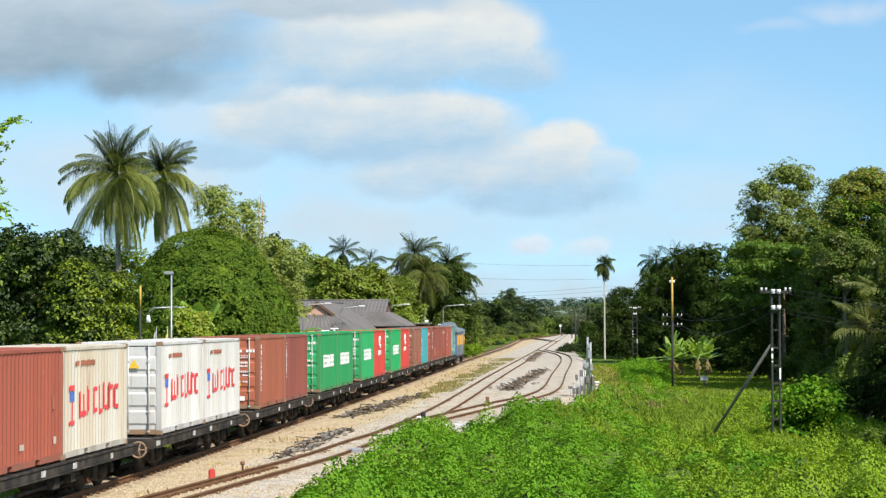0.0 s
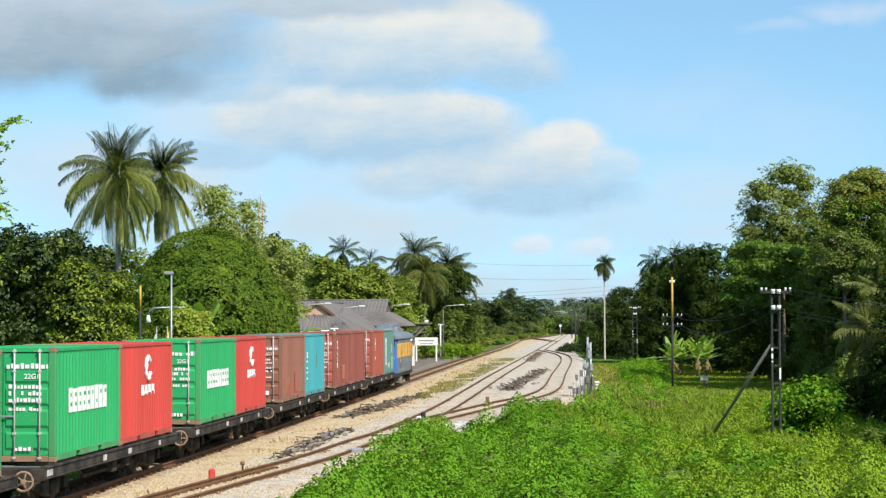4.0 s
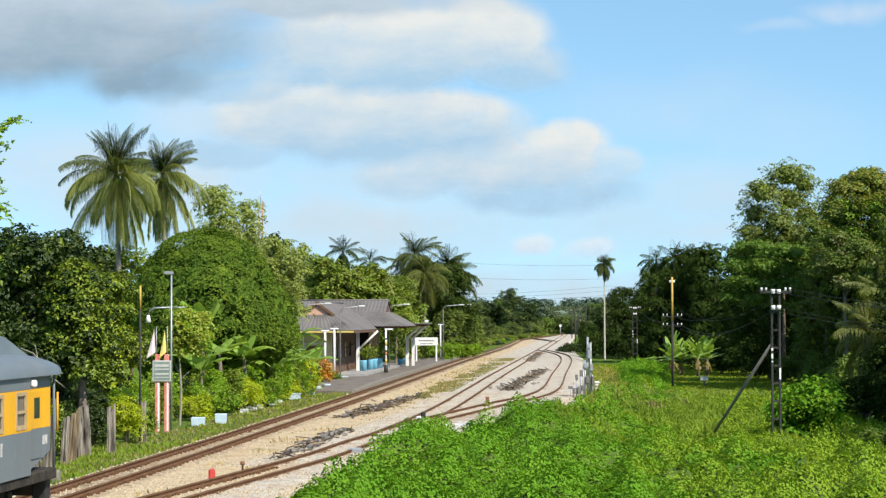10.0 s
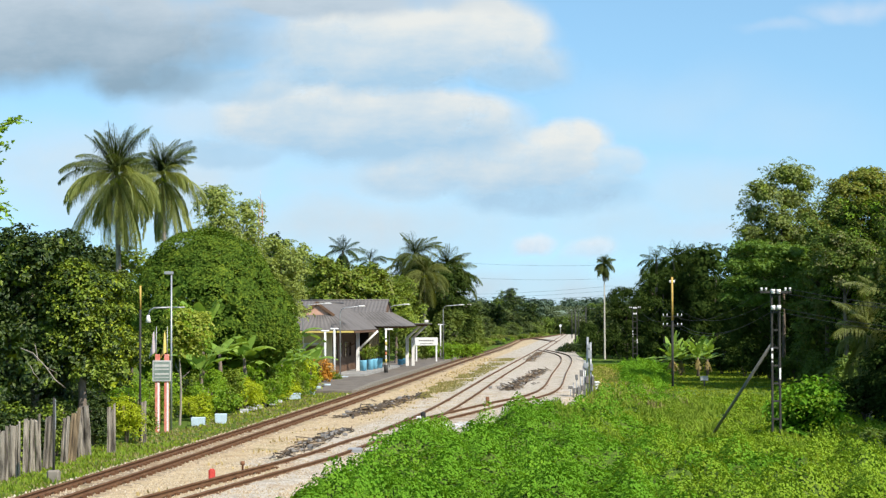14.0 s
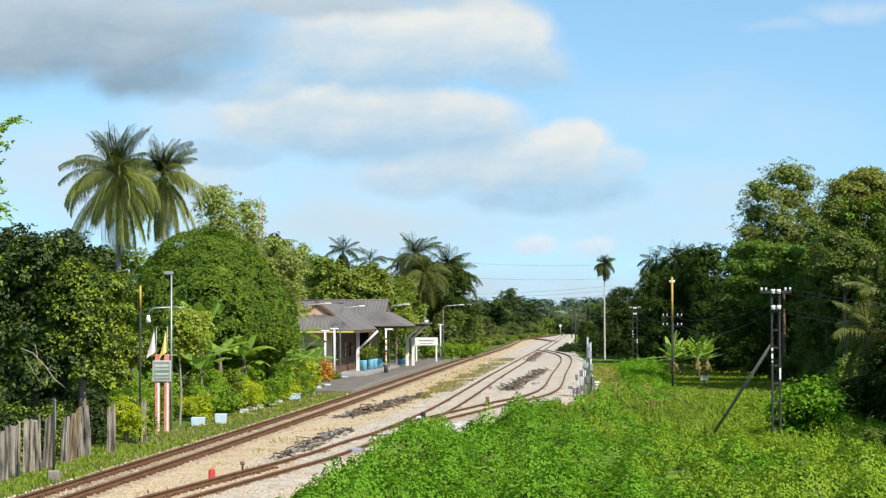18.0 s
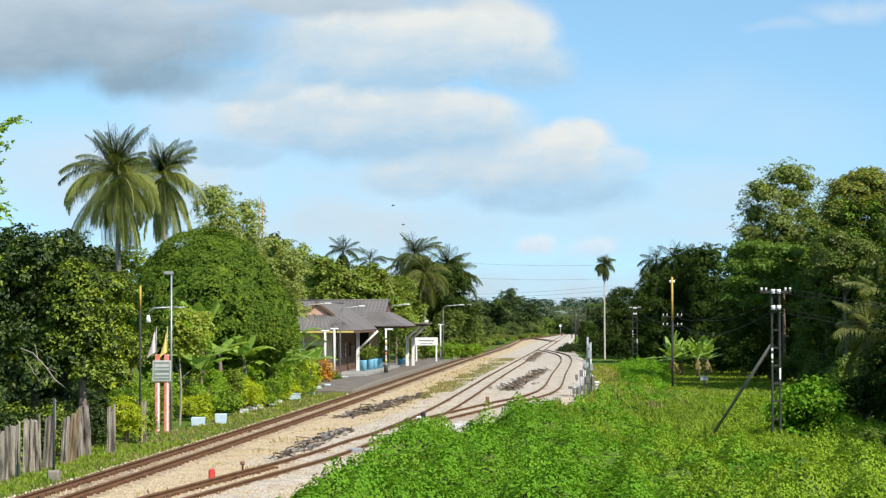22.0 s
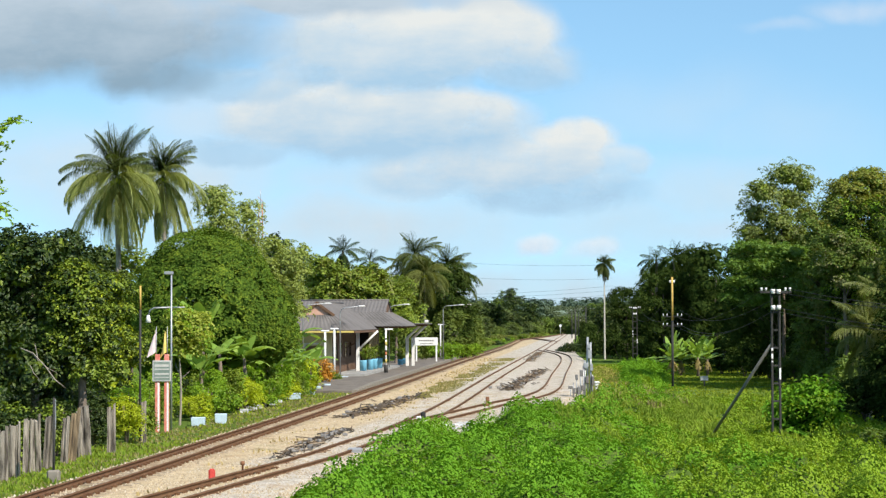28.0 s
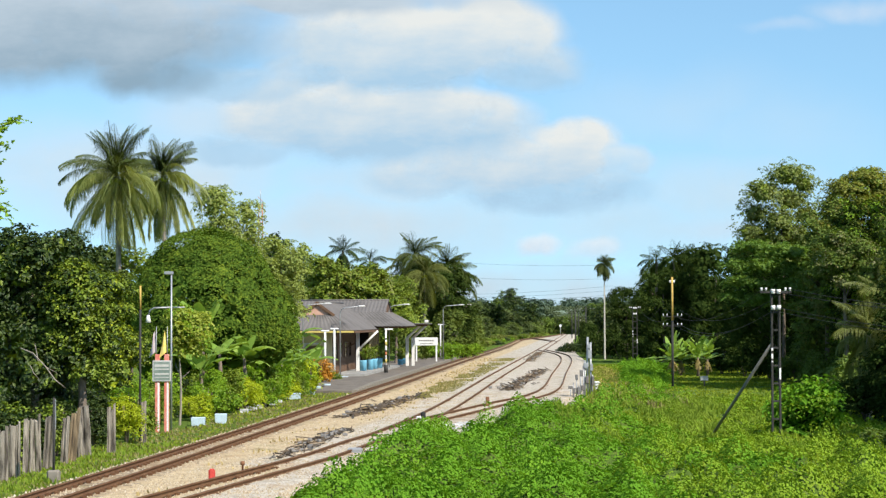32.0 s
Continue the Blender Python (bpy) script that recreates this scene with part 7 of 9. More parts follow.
def sheet_roof(a, b, c, d, n, parent, name="roof_sheet", thick=0.05):
    """A corrugated sheet: a to b along the ridge, d to c along the eave; ribs run down the slope."""
    a, b, c, d = (Vector(p) for p in (a, b, c, d))
    up = (b - a).cross(d - a).normalized()
    up = up if up.z > 0 else -up
    bm = bmesh.new()
    prev = None
    for i in range(n * 2 + 1):
        t = i / (n * 2)
        o = up * (0.03 if i % 2 else 0.0)
        top, bot = a.lerp(b, t) + o, d.lerp(c, t) + o
        row = [bm.verts.new(q) for q in (top, bot, bot - up * thick, top - up * thick)]
        if prev:
            for j in range(4):
                bm.faces.new((prev[j], prev[(j + 1) % 4], row[(j + 1) % 4], row[j]))
        else:
            bm.faces.new(row[::-1])
        prev = row
    bm.faces.new(prev)
    bmesh.ops.recalc_face_normals(bm, faces=bm.faces)
    return part(name, bm, M_ROOF, parent)


def prism(pts, depth):
    """A flat shape in x, z pushed back along y."""
    bm = bmesh.new()
    a = [bm.verts.new((x, 0, z)) for x, z in pts]
    b = [bm.verts.new((x, depth, z)) for x, z in pts]
    bm.faces.new(a)
    bm.faces.new(b[::-1])
    for i in range(len(pts)):
        j = (i + 1) % len(pts)
        bm.faces.new((a[i], b[i], b[j], a[j]))
    bmesh.ops.recalc_face_normals(bm, faces=bm.faces)
    return bm


def station():
    """Local axes: y along the line, x towards it; the origin lies under the near gable's peak."""
    s = empty("station_building", -9.5, 150, 0.12, ST)
    tagged(s, "small wooden station with grey sheet roofs and a platform canopy", "station building")
    part("floor_slab", boxes((-5.2, 3.6, 0.6, 30, -0.3, 0.05)), M_CONCRETE, s)
    # near gabled wing
    ez, rz, hw = 3.3, 5.42, 2.95
    part("gable_wall", boxes((-2.4, 1.1, 1.3, 1.42, 0.05, 3.35)), M_WALL_CREAM, s)
    part("side_wall", boxes((0.98, 1.1, 1.42, 16.4, 0.05, 3.3)), M_BROWNWOOD, s)
    part("back_wall", boxes((-2.4, -2.28, 1.42, 26, 0.05, 3.3)), M_WALL_CREAM, s)
    part("wainscot", boxes((1.101, 1.13, 1.42, 16.4, 0.05, 1.0)), M_BROWNWOOD, s)
    g = part("gable_panel", prism([(-1.3, 4.42), (1.3, 4.42), (0, 5.36)], 0.08), M_PINK, s, "faded pink boarded gable")
    g.matrix_basis = pose(0, 1.02, 0)
    gx, gz = 1.35, 4.45
    for sx in (-1, 1):
        sheet_roof((0, 0.9, rz), (0, 17.5, rz), (sx * gx, 17.5, gz), (sx * gx, 0.9, gz), 40, s)
        sheet_roof((sx * gx, 1.0, gz), (sx * gx, 17.5, gz), (sx * hw, 17.5, ez), (sx * hw, -0.5, ez), 42, s)
        ln = math.hypot(gx, rz - gz)
        f = part("bargeboard", bevelled(boxes((0, ln, -0.03, 0.03, -0.16, 0.04)), 0.01), M_BROWNWOOD, s)
        f.matrix_basis = pose(0, 0.86, rz, 0, 0, 0 if sx > 0 else 180) @ pose(0, 0, 0, 0, math.degrees(math.atan2(rz - gz, gx)), 0)
    sheet_roof((-gx, 1.0, gz), (gx, 1.0, gz), (hw, -0.5, ez), (-hw, -0.5, ez), 16, s)
    part("front_fascia", boxes((-hw, hw, -0.53, -0.49, ez - 0.16, ez - 0.03)), M_FASCIA, s, "cream-yellow painted eave board")
    part("ridge_cap", rod([(0, 0.85, rz + 0.03), (0, 17.5, rz + 0.03)], 0.07, 8), M_ROOF, s)
    part("fascia", boxes((hw - 0.02, hw + 0.03, 0, 17.5, ez - 0.2, ez - 0.03)), M_BROWNWOOD, s)
    # far wing with its ridge across the line, a gablet and skirts
    y0, y1, yr = 16.6, 28.0, 22.0
    zr, zs = 5.72, 4.7
    xr = 3.35
    sheet_roof((-4.5, yr, zr), (xr, yr, zr), (xr, y0 + 2.5, zs), (-4.5, y0 + 2.5, zs), 26, s)
    sheet_roof((-4.5, yr, zr), (xr, yr, zr), (xr, y1 - 2.5, zs), (-4.5, y1 - 2.5, zs), 26, s)
    sheet_roof((-4.5, y0 + 2.5, zs), (xr, y0 + 2.5, zs), (xr + 1.95, y0, 3.55), (-4.5, y0, 3.55), 30, s)
    sheet_roof((-4.5, y1 - 2.5, zs), (xr, y1 - 2.5, zs), (xr + 1.95, y1, 3.55), (-4.5, y1, 3.55), 30, s)
    sheet_roof((xr, y0 + 2.5, zs), (xr, y1 - 2.5, zs), (xr + 1.95, y1, 3.55), (xr + 1.95, y0, 3.55), 30, s)
    g = part("gable_panel", prism([(-(yr - y0 - 2.5), zs), (y1 - 2.5 - yr, zs), (0, zr)], 0.06), M_BROWNWOOD, s)
    g.matrix_basis = pose(xr - 0.1, yr, 0, 0, 0, 90)
    part("ridge_cap", rod([(-4.5, yr, zr + 0.03), (xr + 0.05, yr, zr + 0.03)], 0.08, 8), M_ROOF, s)
    part("hall_wall", boxes((-2.3, 2.0, 26.0, 26.12, 0.05, 3.5)), M_BROWNWOOD, s)
    part("hall_side_wall", boxes((2.0, 2.12, 19.5, 26.12, 0.05, 3.5)), M_BROWNWOOD, s)
    for y in (17.6, 19.4, 21.2, 23.0):
        part("wall_post", bevelled(boxes((2.12, 2.26, y, y + 0.14, 0.05, 3.4)), 0.01), M_WALL_CREAM, s)
    for y in (3.0, 6.0, 9.0, 12.0):
        w = part("window", boxes((1.13, 1.16, y, y + 1.4, 1.1, 1.2), (1.13, 1.16, y, y + 1.4, 2.3, 2.4), (1.13, 1.16, y, y + 0.1, 1.2, 2.3), (1.13, 1.16, y + 1.3, y + 1.4, 1.2, 2.3)), M_BROWNWOOD, s)
        # a dark pane stands in for the unlit opening
        part("shutter", boxes((1.105, 1.125, y + 0.1, y + 1.3, 1.2, 2.3)), M_GLASS, w)
    d = part("door", bevelled(boxes((-0.9, 0.1, 1.26, 1.3, 0.05, 2.15)), 0.01), M_BROWNWOOD, s)
    part("doorframe", boxes((-1.0, -0.9, 1.25, 1.3, 0.05, 2.25), (0.1, 0.2, 1.25, 1.3, 0.05, 2.25), (-1.0, 0.2, 1.25, 1.3, 2.25, 2.35)), M_WALL_WHITE, d)
    # white canopy columns with slanting struts
    for x, y, zt, out in ((2.05, 10.0, 3.35, 1.6), (4.35, 28.6, 2.5, 1.2), (4.85, 28.9, 2.5, 1.15)):
        c = part("canopy_column", bevelled(boxes((x - 0.13, x + 0.13, y - 0.13, y + 0.13, 0.0, zt)), 0.02), M_WALL_WHITE, s, "white painted canopy column")
        if zt > 3:
            part("strut", rod([(x + 0.05, y, 1.7), (x + out, y, 3.2)], 0.085, 6), M_WALL_WHITE, c)
            part("strut", rod([(x - 0.05, y, 2.3), (x - 1.15, y, 1.75)], 0.05, 6), M_BROWNWOOD, c)
        else:
            part("strut", rod([(x, y, zt - 0.05), (x + out, y, 3.6)], 0.11, 6), M_WALL_WHITE, c)
    part("canopy_beam", bevelled(boxes((3.0, 6.2, 28.3, 28.5, 3.5, 3.68)), 0.02), M_BROWNWOOD, s)
    part("canopy", boxes((3.2, 6.3, 26.5, 32, 3.68, 3.76)), M_ROOF, s)
    for y in (17.5, 20.0, 22.5, 25.0, 27.5):
        part("rafter", boxes((2.1, 5.1, y, y + 0.1, 3.38, 3.5)), M_BROWNWOOD, s)
    part("floodlight", bevelled(boxes((5.9, 6.25, 28.2, 28.5, 3.8, 4.05)), 0.05), M_LETTER, s)
    return s


station()


def platform():
    ys = np.arange(124, 232, 3.0)
    bm = bmesh.new()
    rows = []
    for y in ys:
        x = float(x_of(RUN, y)) - 1.55
        ramp = 0.14 * min(1, max(0, (y - 124) / 12)) - 0.14
        w = 2.4 if y < 132 else 5.2
        rows.append([bm.verts.new(p) for p in ((x, y, -0.35), (x, y, ramp), (x - w, y, ramp + 0.02), (x - w, y, -0.35))])
    for a, b in zip(rows, rows[1:]):
        for k in range(3):
            bm.faces.new((a[k], a[k + 1], b[k + 1], b[k]))
    bm.faces.new(rows[0])
    bm.faces.new(rows[-1][::-1])
    bmesh.ops.recalc_face_normals(bm, faces=bm.faces)
    p = part("platform", bm, M_ASPHALT, None)
    tagged(p, "low dark asphalt station platform", "platform", kind="structure")
    me = bpy.data.meshes.new("kerb_stone")
    b = bevelled(boxes((-0.16, 0.16, -0.74, 0.74, -0.25, 0.03)), 0.02)
    b.to_mesh(me)
    b.free()
    me.materials.append(M_KERB)
    for y in np.arange(125, 230, 1.5):
        x, z = float(x_of(RUN, y)) - 1.42, 0.14 * min(1, max(0, (y - 124) / 12)) - 0.14
        o = link_mesh("kerb_stone", me, None, p)
        o.matrix_basis = pose(x, y, z, 0, 0, ST)
    return p


platform()


def thing(name, x, y, z, label, category, group="", rz=0):
    return tagged(empty(name, x, y, z, rz), label, category, group)


def ground_at(x, y):
    return float(ground_z(np.array(x), np.array(y)))


# sleeper fence
def split_sleeper(rng, w, h, d=0.07):
    """An old sleeper set on end, rent lengthwise: strips of uneven height with deep cracks between."""
    bm = bmesh.new()
    n = max(2, int(w / 0.075))
    cuts = sorted(rng.uniform(-0.16, 0.16) * w + w * (k / n - 0.5) for k in range(1, n))
    edges = [-w / 2] + cuts + [w / 2]
    rot = rng.uniform(0.0, 0.2)
    for x0, x1 in zip(edges, edges[1:]):
        g = rng.uniform(0.002, 0.009)
        top = h - abs(rng.gauss(0, 0.06)) - (rot if x0 < 0 else 0)
        front = -d * rng.uniform(0.55, 1.1)
        lean = rng.uniform(-0.015, 0.015)
        q = [(x0 + g, front), ((x0 + x1) / 2, front - 0.012), (x1 - g, front + rng.uniform(-0.02, 0.02)), (x1 - g * 0.4, d), (x0 + g * 0.4, d)]
        lo = [bm.verts.new((x, y, -0.3)) for x, y in q]
        mid = [bm.verts.new((x + lean, y + rng.uniform(-0.008, 0.008), top * rng.uniform(0.5, 0.7))) for x, y in q]
        up = [bm.verts.new((x * 0.97, y * 0.9, top + rng.uniform(-0.045, 0.03))) for x, y in q]
        for a, b in ((lo, mid), (mid, up)):
            for k in range(5):
                bm.faces.new((a[k], a[(k + 1) % 5], b[(k + 1) % 5], b[k]))
        bm.faces.new(up)
    bmesh.ops.recalc_face_normals(bm, faces=bm.faces)
    return bm


def fence():
    f = thing("timber_fence", -12.5, 56, -0.3, "fence of old split railway sleepers, weathered grey", "fence")
    rng = random.Random(8)
    t = -0.06
    while t < 1.0:
        w = rng.uniform(0.26, 0.42) if t < 0.55 else rng.uniform(0.18, 0.3)
        x, y = -12.5 + 0.85 * t, 56.6 + 11.0 * t
        h = float(np.interp(t, [0, 0.3, 0.42, 0.5, 0.62, 0.8, 1.0], [1.66, 1.68, 1.82, 1.62, 1.66, 1.74, 1.84])) + rng.uniform(-0.1, 0.06)
        bm = split_sleeper(rng, w, h)
        bm.transform(pose(x + 12.5, y - 56, 0, rng.uniform(-3, 3), rng.gauss(0, 2.0) + (4 if 0.5 < t < 0.75 else 0), rng.uniform(-12, 12)))
        part("board", bm, M_TANWOOD if rng.random() < 0.3 and t > 0.15 else M_OLDWOOD, f)
        t += (w + (rng.uniform(0.0, 0.05) if rng.random() > 0.2 else 0.16)) / 2.92
    return f


fence()
for k, (x, y, h, w) in enumerate(((-11.3, 68.8, 1.74, 0.28), (-11.06, 74.6, 1.68, 0.2))):
    p = thing("timber_post", x, y, -0.3, "weathered upright sleeper post beside the fence", "post", "sleeper posts")
    part("post", split_sleeper(random.Random(20 + k), w, h, 0.09), M_OLDWOOD, p)
p = thing("marker_post", -10.92, 56.7, -0.3, "dark steel marker post in a concrete foot", "post")
part("post", rod([(0, 0, 0), (0, 0, 2.36)], 0.036, 8), M_DARKPOLE, p)
part("foot", bevelled(boxes((-0.17, 0.17, -0.17, 0.17, -0.1, 0.34)), 0.05), M_KERB, p)
part("band", boxes((0.037, 0.052, -0.03, 0.03, 1.5, 2.32)), M_GALV, p)

# notice board between two red and white posts, with two flags
FLAGS = []


def notice_board():
    b = thing("notice_board", -11.38, 81.75, -0.3, "grey-green notice board on red and white posts", "notice board")
    for x in (-0.18, 0.19):
        q = part("post", bevelled(boxes((x - 0.095, x + 0.095, -0.08, 0.08, -0.2, 3.15)), 0.012), M_POSTRED, b, "faded red post")
        part("stripe", boxes((x + 0.015, x + 0.088, -0.085, -0.081, 0.05, 2.0)), M_WHITE, q, "white stripe")
    part("board", bevelled(boxes((-0.37, 0.37, -0.13, -0.085, 2.05, 2.9)), 0.01), M_BOARDGREY, b)
    part("board_face", boxes((-0.32, 0.33, -0.136, -0.131, 2.1, 2.84)), M_GREENBOARD, b)
    bm = bmesh.new()
    for z, w in ((2.2, 0.03), (2.32, 0.07), (2.52, 0.05), (2.64, 0.1)):
        box(bm, -0.28, 0.3, -0.142, -0.137, z, z + w)
    part("writing", bm, M_BOARDGREY, b)
    for x, mat, lab in ((-0.22, M_FLAGWHITE, "limp white and violet flag on a thin staff"), (0.22, M_FLAGYELLOW, "limp yellow flag on a thin staff")):
        f = thing("flag", -11.38 + x, 81.7, 2.55, lab, "flag", "flags on the notice board")
        part("staff", rod([(0, 0, 0), (0, 0, 1.42)], 0.015, 6), M_GALV, f)
        c = bmesh.new()
        n = 8
        prev = None
        for i in range(n + 1):
            t = i / n
            w = 0.4 * (0.2 + 0.8 * t) * (-1 if x < 0 else -0.8)
            z = 1.32 - 0.92 * t
            row = [c.verts.new((k * w / 4 + 0.012, 0.05 * math.sin(k * 1.7 + t * 2), z - 0.06 * k)) for k in range(5)]
            if prev:
                for k in range(4):
                    c.faces.new((prev[k], prev[k + 1], row[k + 1], row[k])).smooth = True
            prev = row
        o = part("cloth", c, mat, f)
        FLAGS.append((o, x))
    return b


notice_board()


def pot(x, y, w, h, z=-0.3, mat=None):
    p = thing("flower_pot", x, y, z, "pale blue painted concrete flower pot", "flower pot", "blue pots along the platform")
    bm = bmesh.new()
    prof = [(0.0, 0), (w * 0.47, 0), (w * 0.5, h * 0.9), (w * 0.53, h), (w * 0.44, h), (w * 0.4, h * 0.85), (0.0, h * 0.85)]
    n = 14
    rings = [[bm.verts.new((r_ * math.cos(2 * math.pi * k / n), r_ * math.sin(2 * math.pi * k / n), z_)) for k in range(n)] for r_, z_ in prof[1:-1]]
    for a, b in zip(rings, rings[1:]):
        for k in range(n):
            bm.faces.new((a[k], a[(k + 1) % n], b[(k + 1) % n], b[k])).smooth = True
    bm.faces.new(rings[0][::-1])
    bm.faces.new(rings[-1])
    part("bowl", bm, mat or M_BLUEPOT, p)
    return p


def trough(x, y, w, h):
    p = thing("flower_trough", x, y, -0.3, "pale blue painted concrete plant trough beside the line", "flower trough", "blue troughs along the platform")
    bm = bmesh.new()
    rows = [[bm.verts.new((sx * a, sy * b, z)) for sx, sy in ((-1, -1), (1, -1), (1, 1), (-1, 1))] for a, b, z in ((w * 0.47, 0.2, 0), (w * 0.5, 0.23, h), (w * 0.44, 0.18, h), (w * 0.42, 0.17, h - 0.07))]
    for a, b in zip(rows, rows[1:]):
        for k in range(4):
            bm.faces.new((a[k], a[(k + 1) % 4], b[(k + 1) % 4], b[k]))
    bm.faces.new(rows[-1])
    part("box", bevelled(bm, 0.015), M_BLUEPOT, p)
    bm = bmesh.new()
    box(bm, -w * 0.4, w * 0.4, -0.15, 0.15, h - 0.068, h - 0.04)
    part("soil", bm, M_OLDWOOD, p)
    return p


def kerb_stone(x, y, w, seed):
    rng = random.Random(seed)
    p = thing("kerb_stone", x, y, -0.3, "whitewashed stone edging the platform bed", "stone", "whitewashed edging stones")
    bm = boxes((-w, w, -0.16, 0.16, -0.08, 0.2))
    bmesh.ops.subdivide_edges(bm, edges=bm.edges, cuts=2, use_grid_fill=True)
    for v in bm.verts:
        v.co += Vector((rng.uniform(-1, 1), rng.uniform(-1, 1), rng.uniform(-1, 0.5))) * 0.04
    part("stone", bevelled(bm, 0.02), M_PALEROCK, p)
    return p


for x, y, w, h in ((-10.5, 86.6, 0.58, 0.36), (-9.75, 88.6, 0.5, 0.42), (-8.52, 114.6, 0.86, 0.36), (-8.15, 122.5, 0.74, 0.36)):
    trough(x, y, w, h)
for k, (x, y) in enumerate(((-9.7, 98.5), (-9.6, 101), (-9.5, 103.5), (-9.35, 105.5), (-9.2, 107.5), (-9.0, 109.5))):
    kerb_stone(x, y, (0.2, 0.3, 0.24)[k % 3], 40 + k)
for x, y, w in ((-7.9, 127, 0.5), (-7.6, 131.5, 0.6), (-7.75, 146.5, 0.7), (-7.3, 148.5, 0.7)):
    pot(x, y, w * 0.9, 0.34)
for x, y in ((-6.32, 160), (-5.89, 163), (-5.67, 166), (-5.35, 169), (-3.9, 184), (-3.5, 188)):
    pot(x, y, 0.54, 0.9 if y < 180 else 0.5, 0.1, M_BLUEDARK)
    bush(x, y, 0.5, 0.9 + 0.5 * (y % 3 == 1), L_MID, "leafy pot plant on the platform", int(y), 300, 0.12, name="pot_plant", group="pot plants", z=0.85 if y < 180 else 0.5)


# poles and lamps
def lamp_post(x, y, z1, arm_z, reach, label, both=False, z0=-0.3):
    p = thing("lamp_post", x, y, z0, label, "lamp post", "platform lamps")
    part("pole", rod([(0, 0, -0.2), (0, 0, z1 - z0)], [0.045, 0.035], 8), M_GALV, p)
    a = arm_z - z0
    part("arm", rod([(0, 0, a), (reach * 0.75, 0, a - 0.02), (reach * 0.93, 0, a - 0.12), (reach, 0, a - 0.38)], 0.035, 6), M_GALV, p)
    part("lamp_head", rod([(reach, 0, a - 0.32), (reach, 0, a - 0.62)], [0.06, 0.12], 10), M_LETTER, p)
    if both:
        part("counter_arm", rod([(0, 0, a), (0.55, 0, a)], 0.03, 6), M_GALV, p)
        part("floodlight", bevelled(boxes((-0.3, 0.08, -0.06, 0.06, z1 - z0 - 0.1, z1 - z0 + 0.03)), 0.02), M_GALV, p)
    return p


lamp_post(-11.2, 83.2, 6.2, 4.75, -0.95, "galvanised lamp post with a hooked arm", True)


def curved_lamp(x, y, z1, reach):
    p = thing("lamp_post", x, y, -0.2, "slim galvanised lamp post with a long arm", "lamp post", "platform lamps")
    d = 1 if reach > 0 else -1
    h = z1 + 0.2
    part("pole", rod([(0, 0, -0.1), (0, 0, h - 0.4), (d * 0.12, 0, h - 0.1), (d * 0.4, 0, h), (reach, 0, h + 0.12)], [0.05, 0.045, 0.04, 0.035, 0.03], 8), M_GALV, p)
    part("lamp_head", bevelled(boxes((reach - 0.25, reach + 0.25, -0.07, 0.07, h + 0.06, h + 0.16)), 0.03), M_LETTER, p)
    return p


curved_lamp(-10.2, 147, 5.3, 1.8)
curved_lamp(-7.6, 149, 5.1, 1.6)
curved_lamp(-4.6, 172, 5.4, 1.5)
curved_lamp(0.0, 208, 5.6, 1.9)
curved_lamp(1.2, 250, 5.9, 2.0)

for x, y, z1, base in ((-4.46, 157, 3.4, 0.1), ):
    p = thing("signal_post", x, y, base, "platform post with cream, orange and dark bands", "post")
    part("shaft", rod([(0, 0, 0), (0, 0, z1 - base)], 0.07, 8), M_WHITE, p)
    part("foot", rod([(0, 0, 0), (0, 0, 0.6)], 0.16, 8), M_DARKPOLE, p)
    for z0, z1_, m in ((0.75, 1.05, M_FASCIA), (1.35, 1.6, M_FADEDORANGE), (1.6, 1.75, M_DARKPOLE), (2.1, 2.4, M_FASCIA), (2.55, 2.68, M_DARKPOLE)):
        part("band", rod([(0, 0, z0), (0, 0, z1_)], 0.076, 8), m, p)
    part("lamp_head", bevelled(boxes((-0.1, 0.55, -0.08, 0.08, z1 - base, z1 - base + 0.12)), 0.02), M_LETTER, p)
for x, y, z0, z1 in ((-8.6, 147, -0.2, 3.35), (-7.95, 147.5, -0.2, 3.5), (0.15, 226, 0, 3.9), (-0.3, 218, 0, 3.6)):
    p = thing("signal_post", x, y, z0, "white painted post with a lamp on top", "post", "white platform posts")
    part("shaft", rod([(0, 0, 0), (0, 0, z1 - z0)], 0.08, 8), M_WHITE, p)
    part("lamp_head", bevelled(boxes((-0.3, 0.3, -0.09, 0.09, z1 - z0, z1 - z0 + 0.11)), 0.03), M_LETTER, p)

sg = thing("station_name_board", -1.7, 203, 0.1, "white station name board on two posts", "name board")
for x in (-1.0, 1.0):
    part("post", bevelled(boxes((x - 0.08, x + 0.08, -0.08, 0.08, -0.1, 2.3)), 0.015), M_WHITE, sg)
part("board", bevelled(boxes((-1.15, 1.15, -0.12, -0.085, 1.5, 2.3)), 0.015), M_WHITE, sg)
bm = bmesh.new()
for k in range(7):
    box(bm, -0.75 + 0.22 * k, -0.6 + 0.22 * k, -0.128, -0.122, 1.92, 2.05)
for k in range(9):
    box(bm, -0.6 + 0.14 * k, -0.51 + 0.14 * k, -0.128, -0.122, 1.65, 1.74)
part("writing", bm, M_DARKPOLE, sg)


def pole(x, y, z1, label, yellow=0.0, w=0.09):
    z0 = ground_at(x, y)
    p = thing("telegraph_pole", x, y, z0, label, "telegraph pole", "telegraph poles")
    part("shaft", rod([(0, 0, -0.2), (0, 0, z1 - z0 - yellow)], w, 8), M_DARKPOLE, p)
    if yellow:
        part("yellow_top", rod([(0, 0, z1 - z0 - yellow), (0, 0, z1 - z0)], w * 0.9, 8), M_OCHRE, p)
    return p


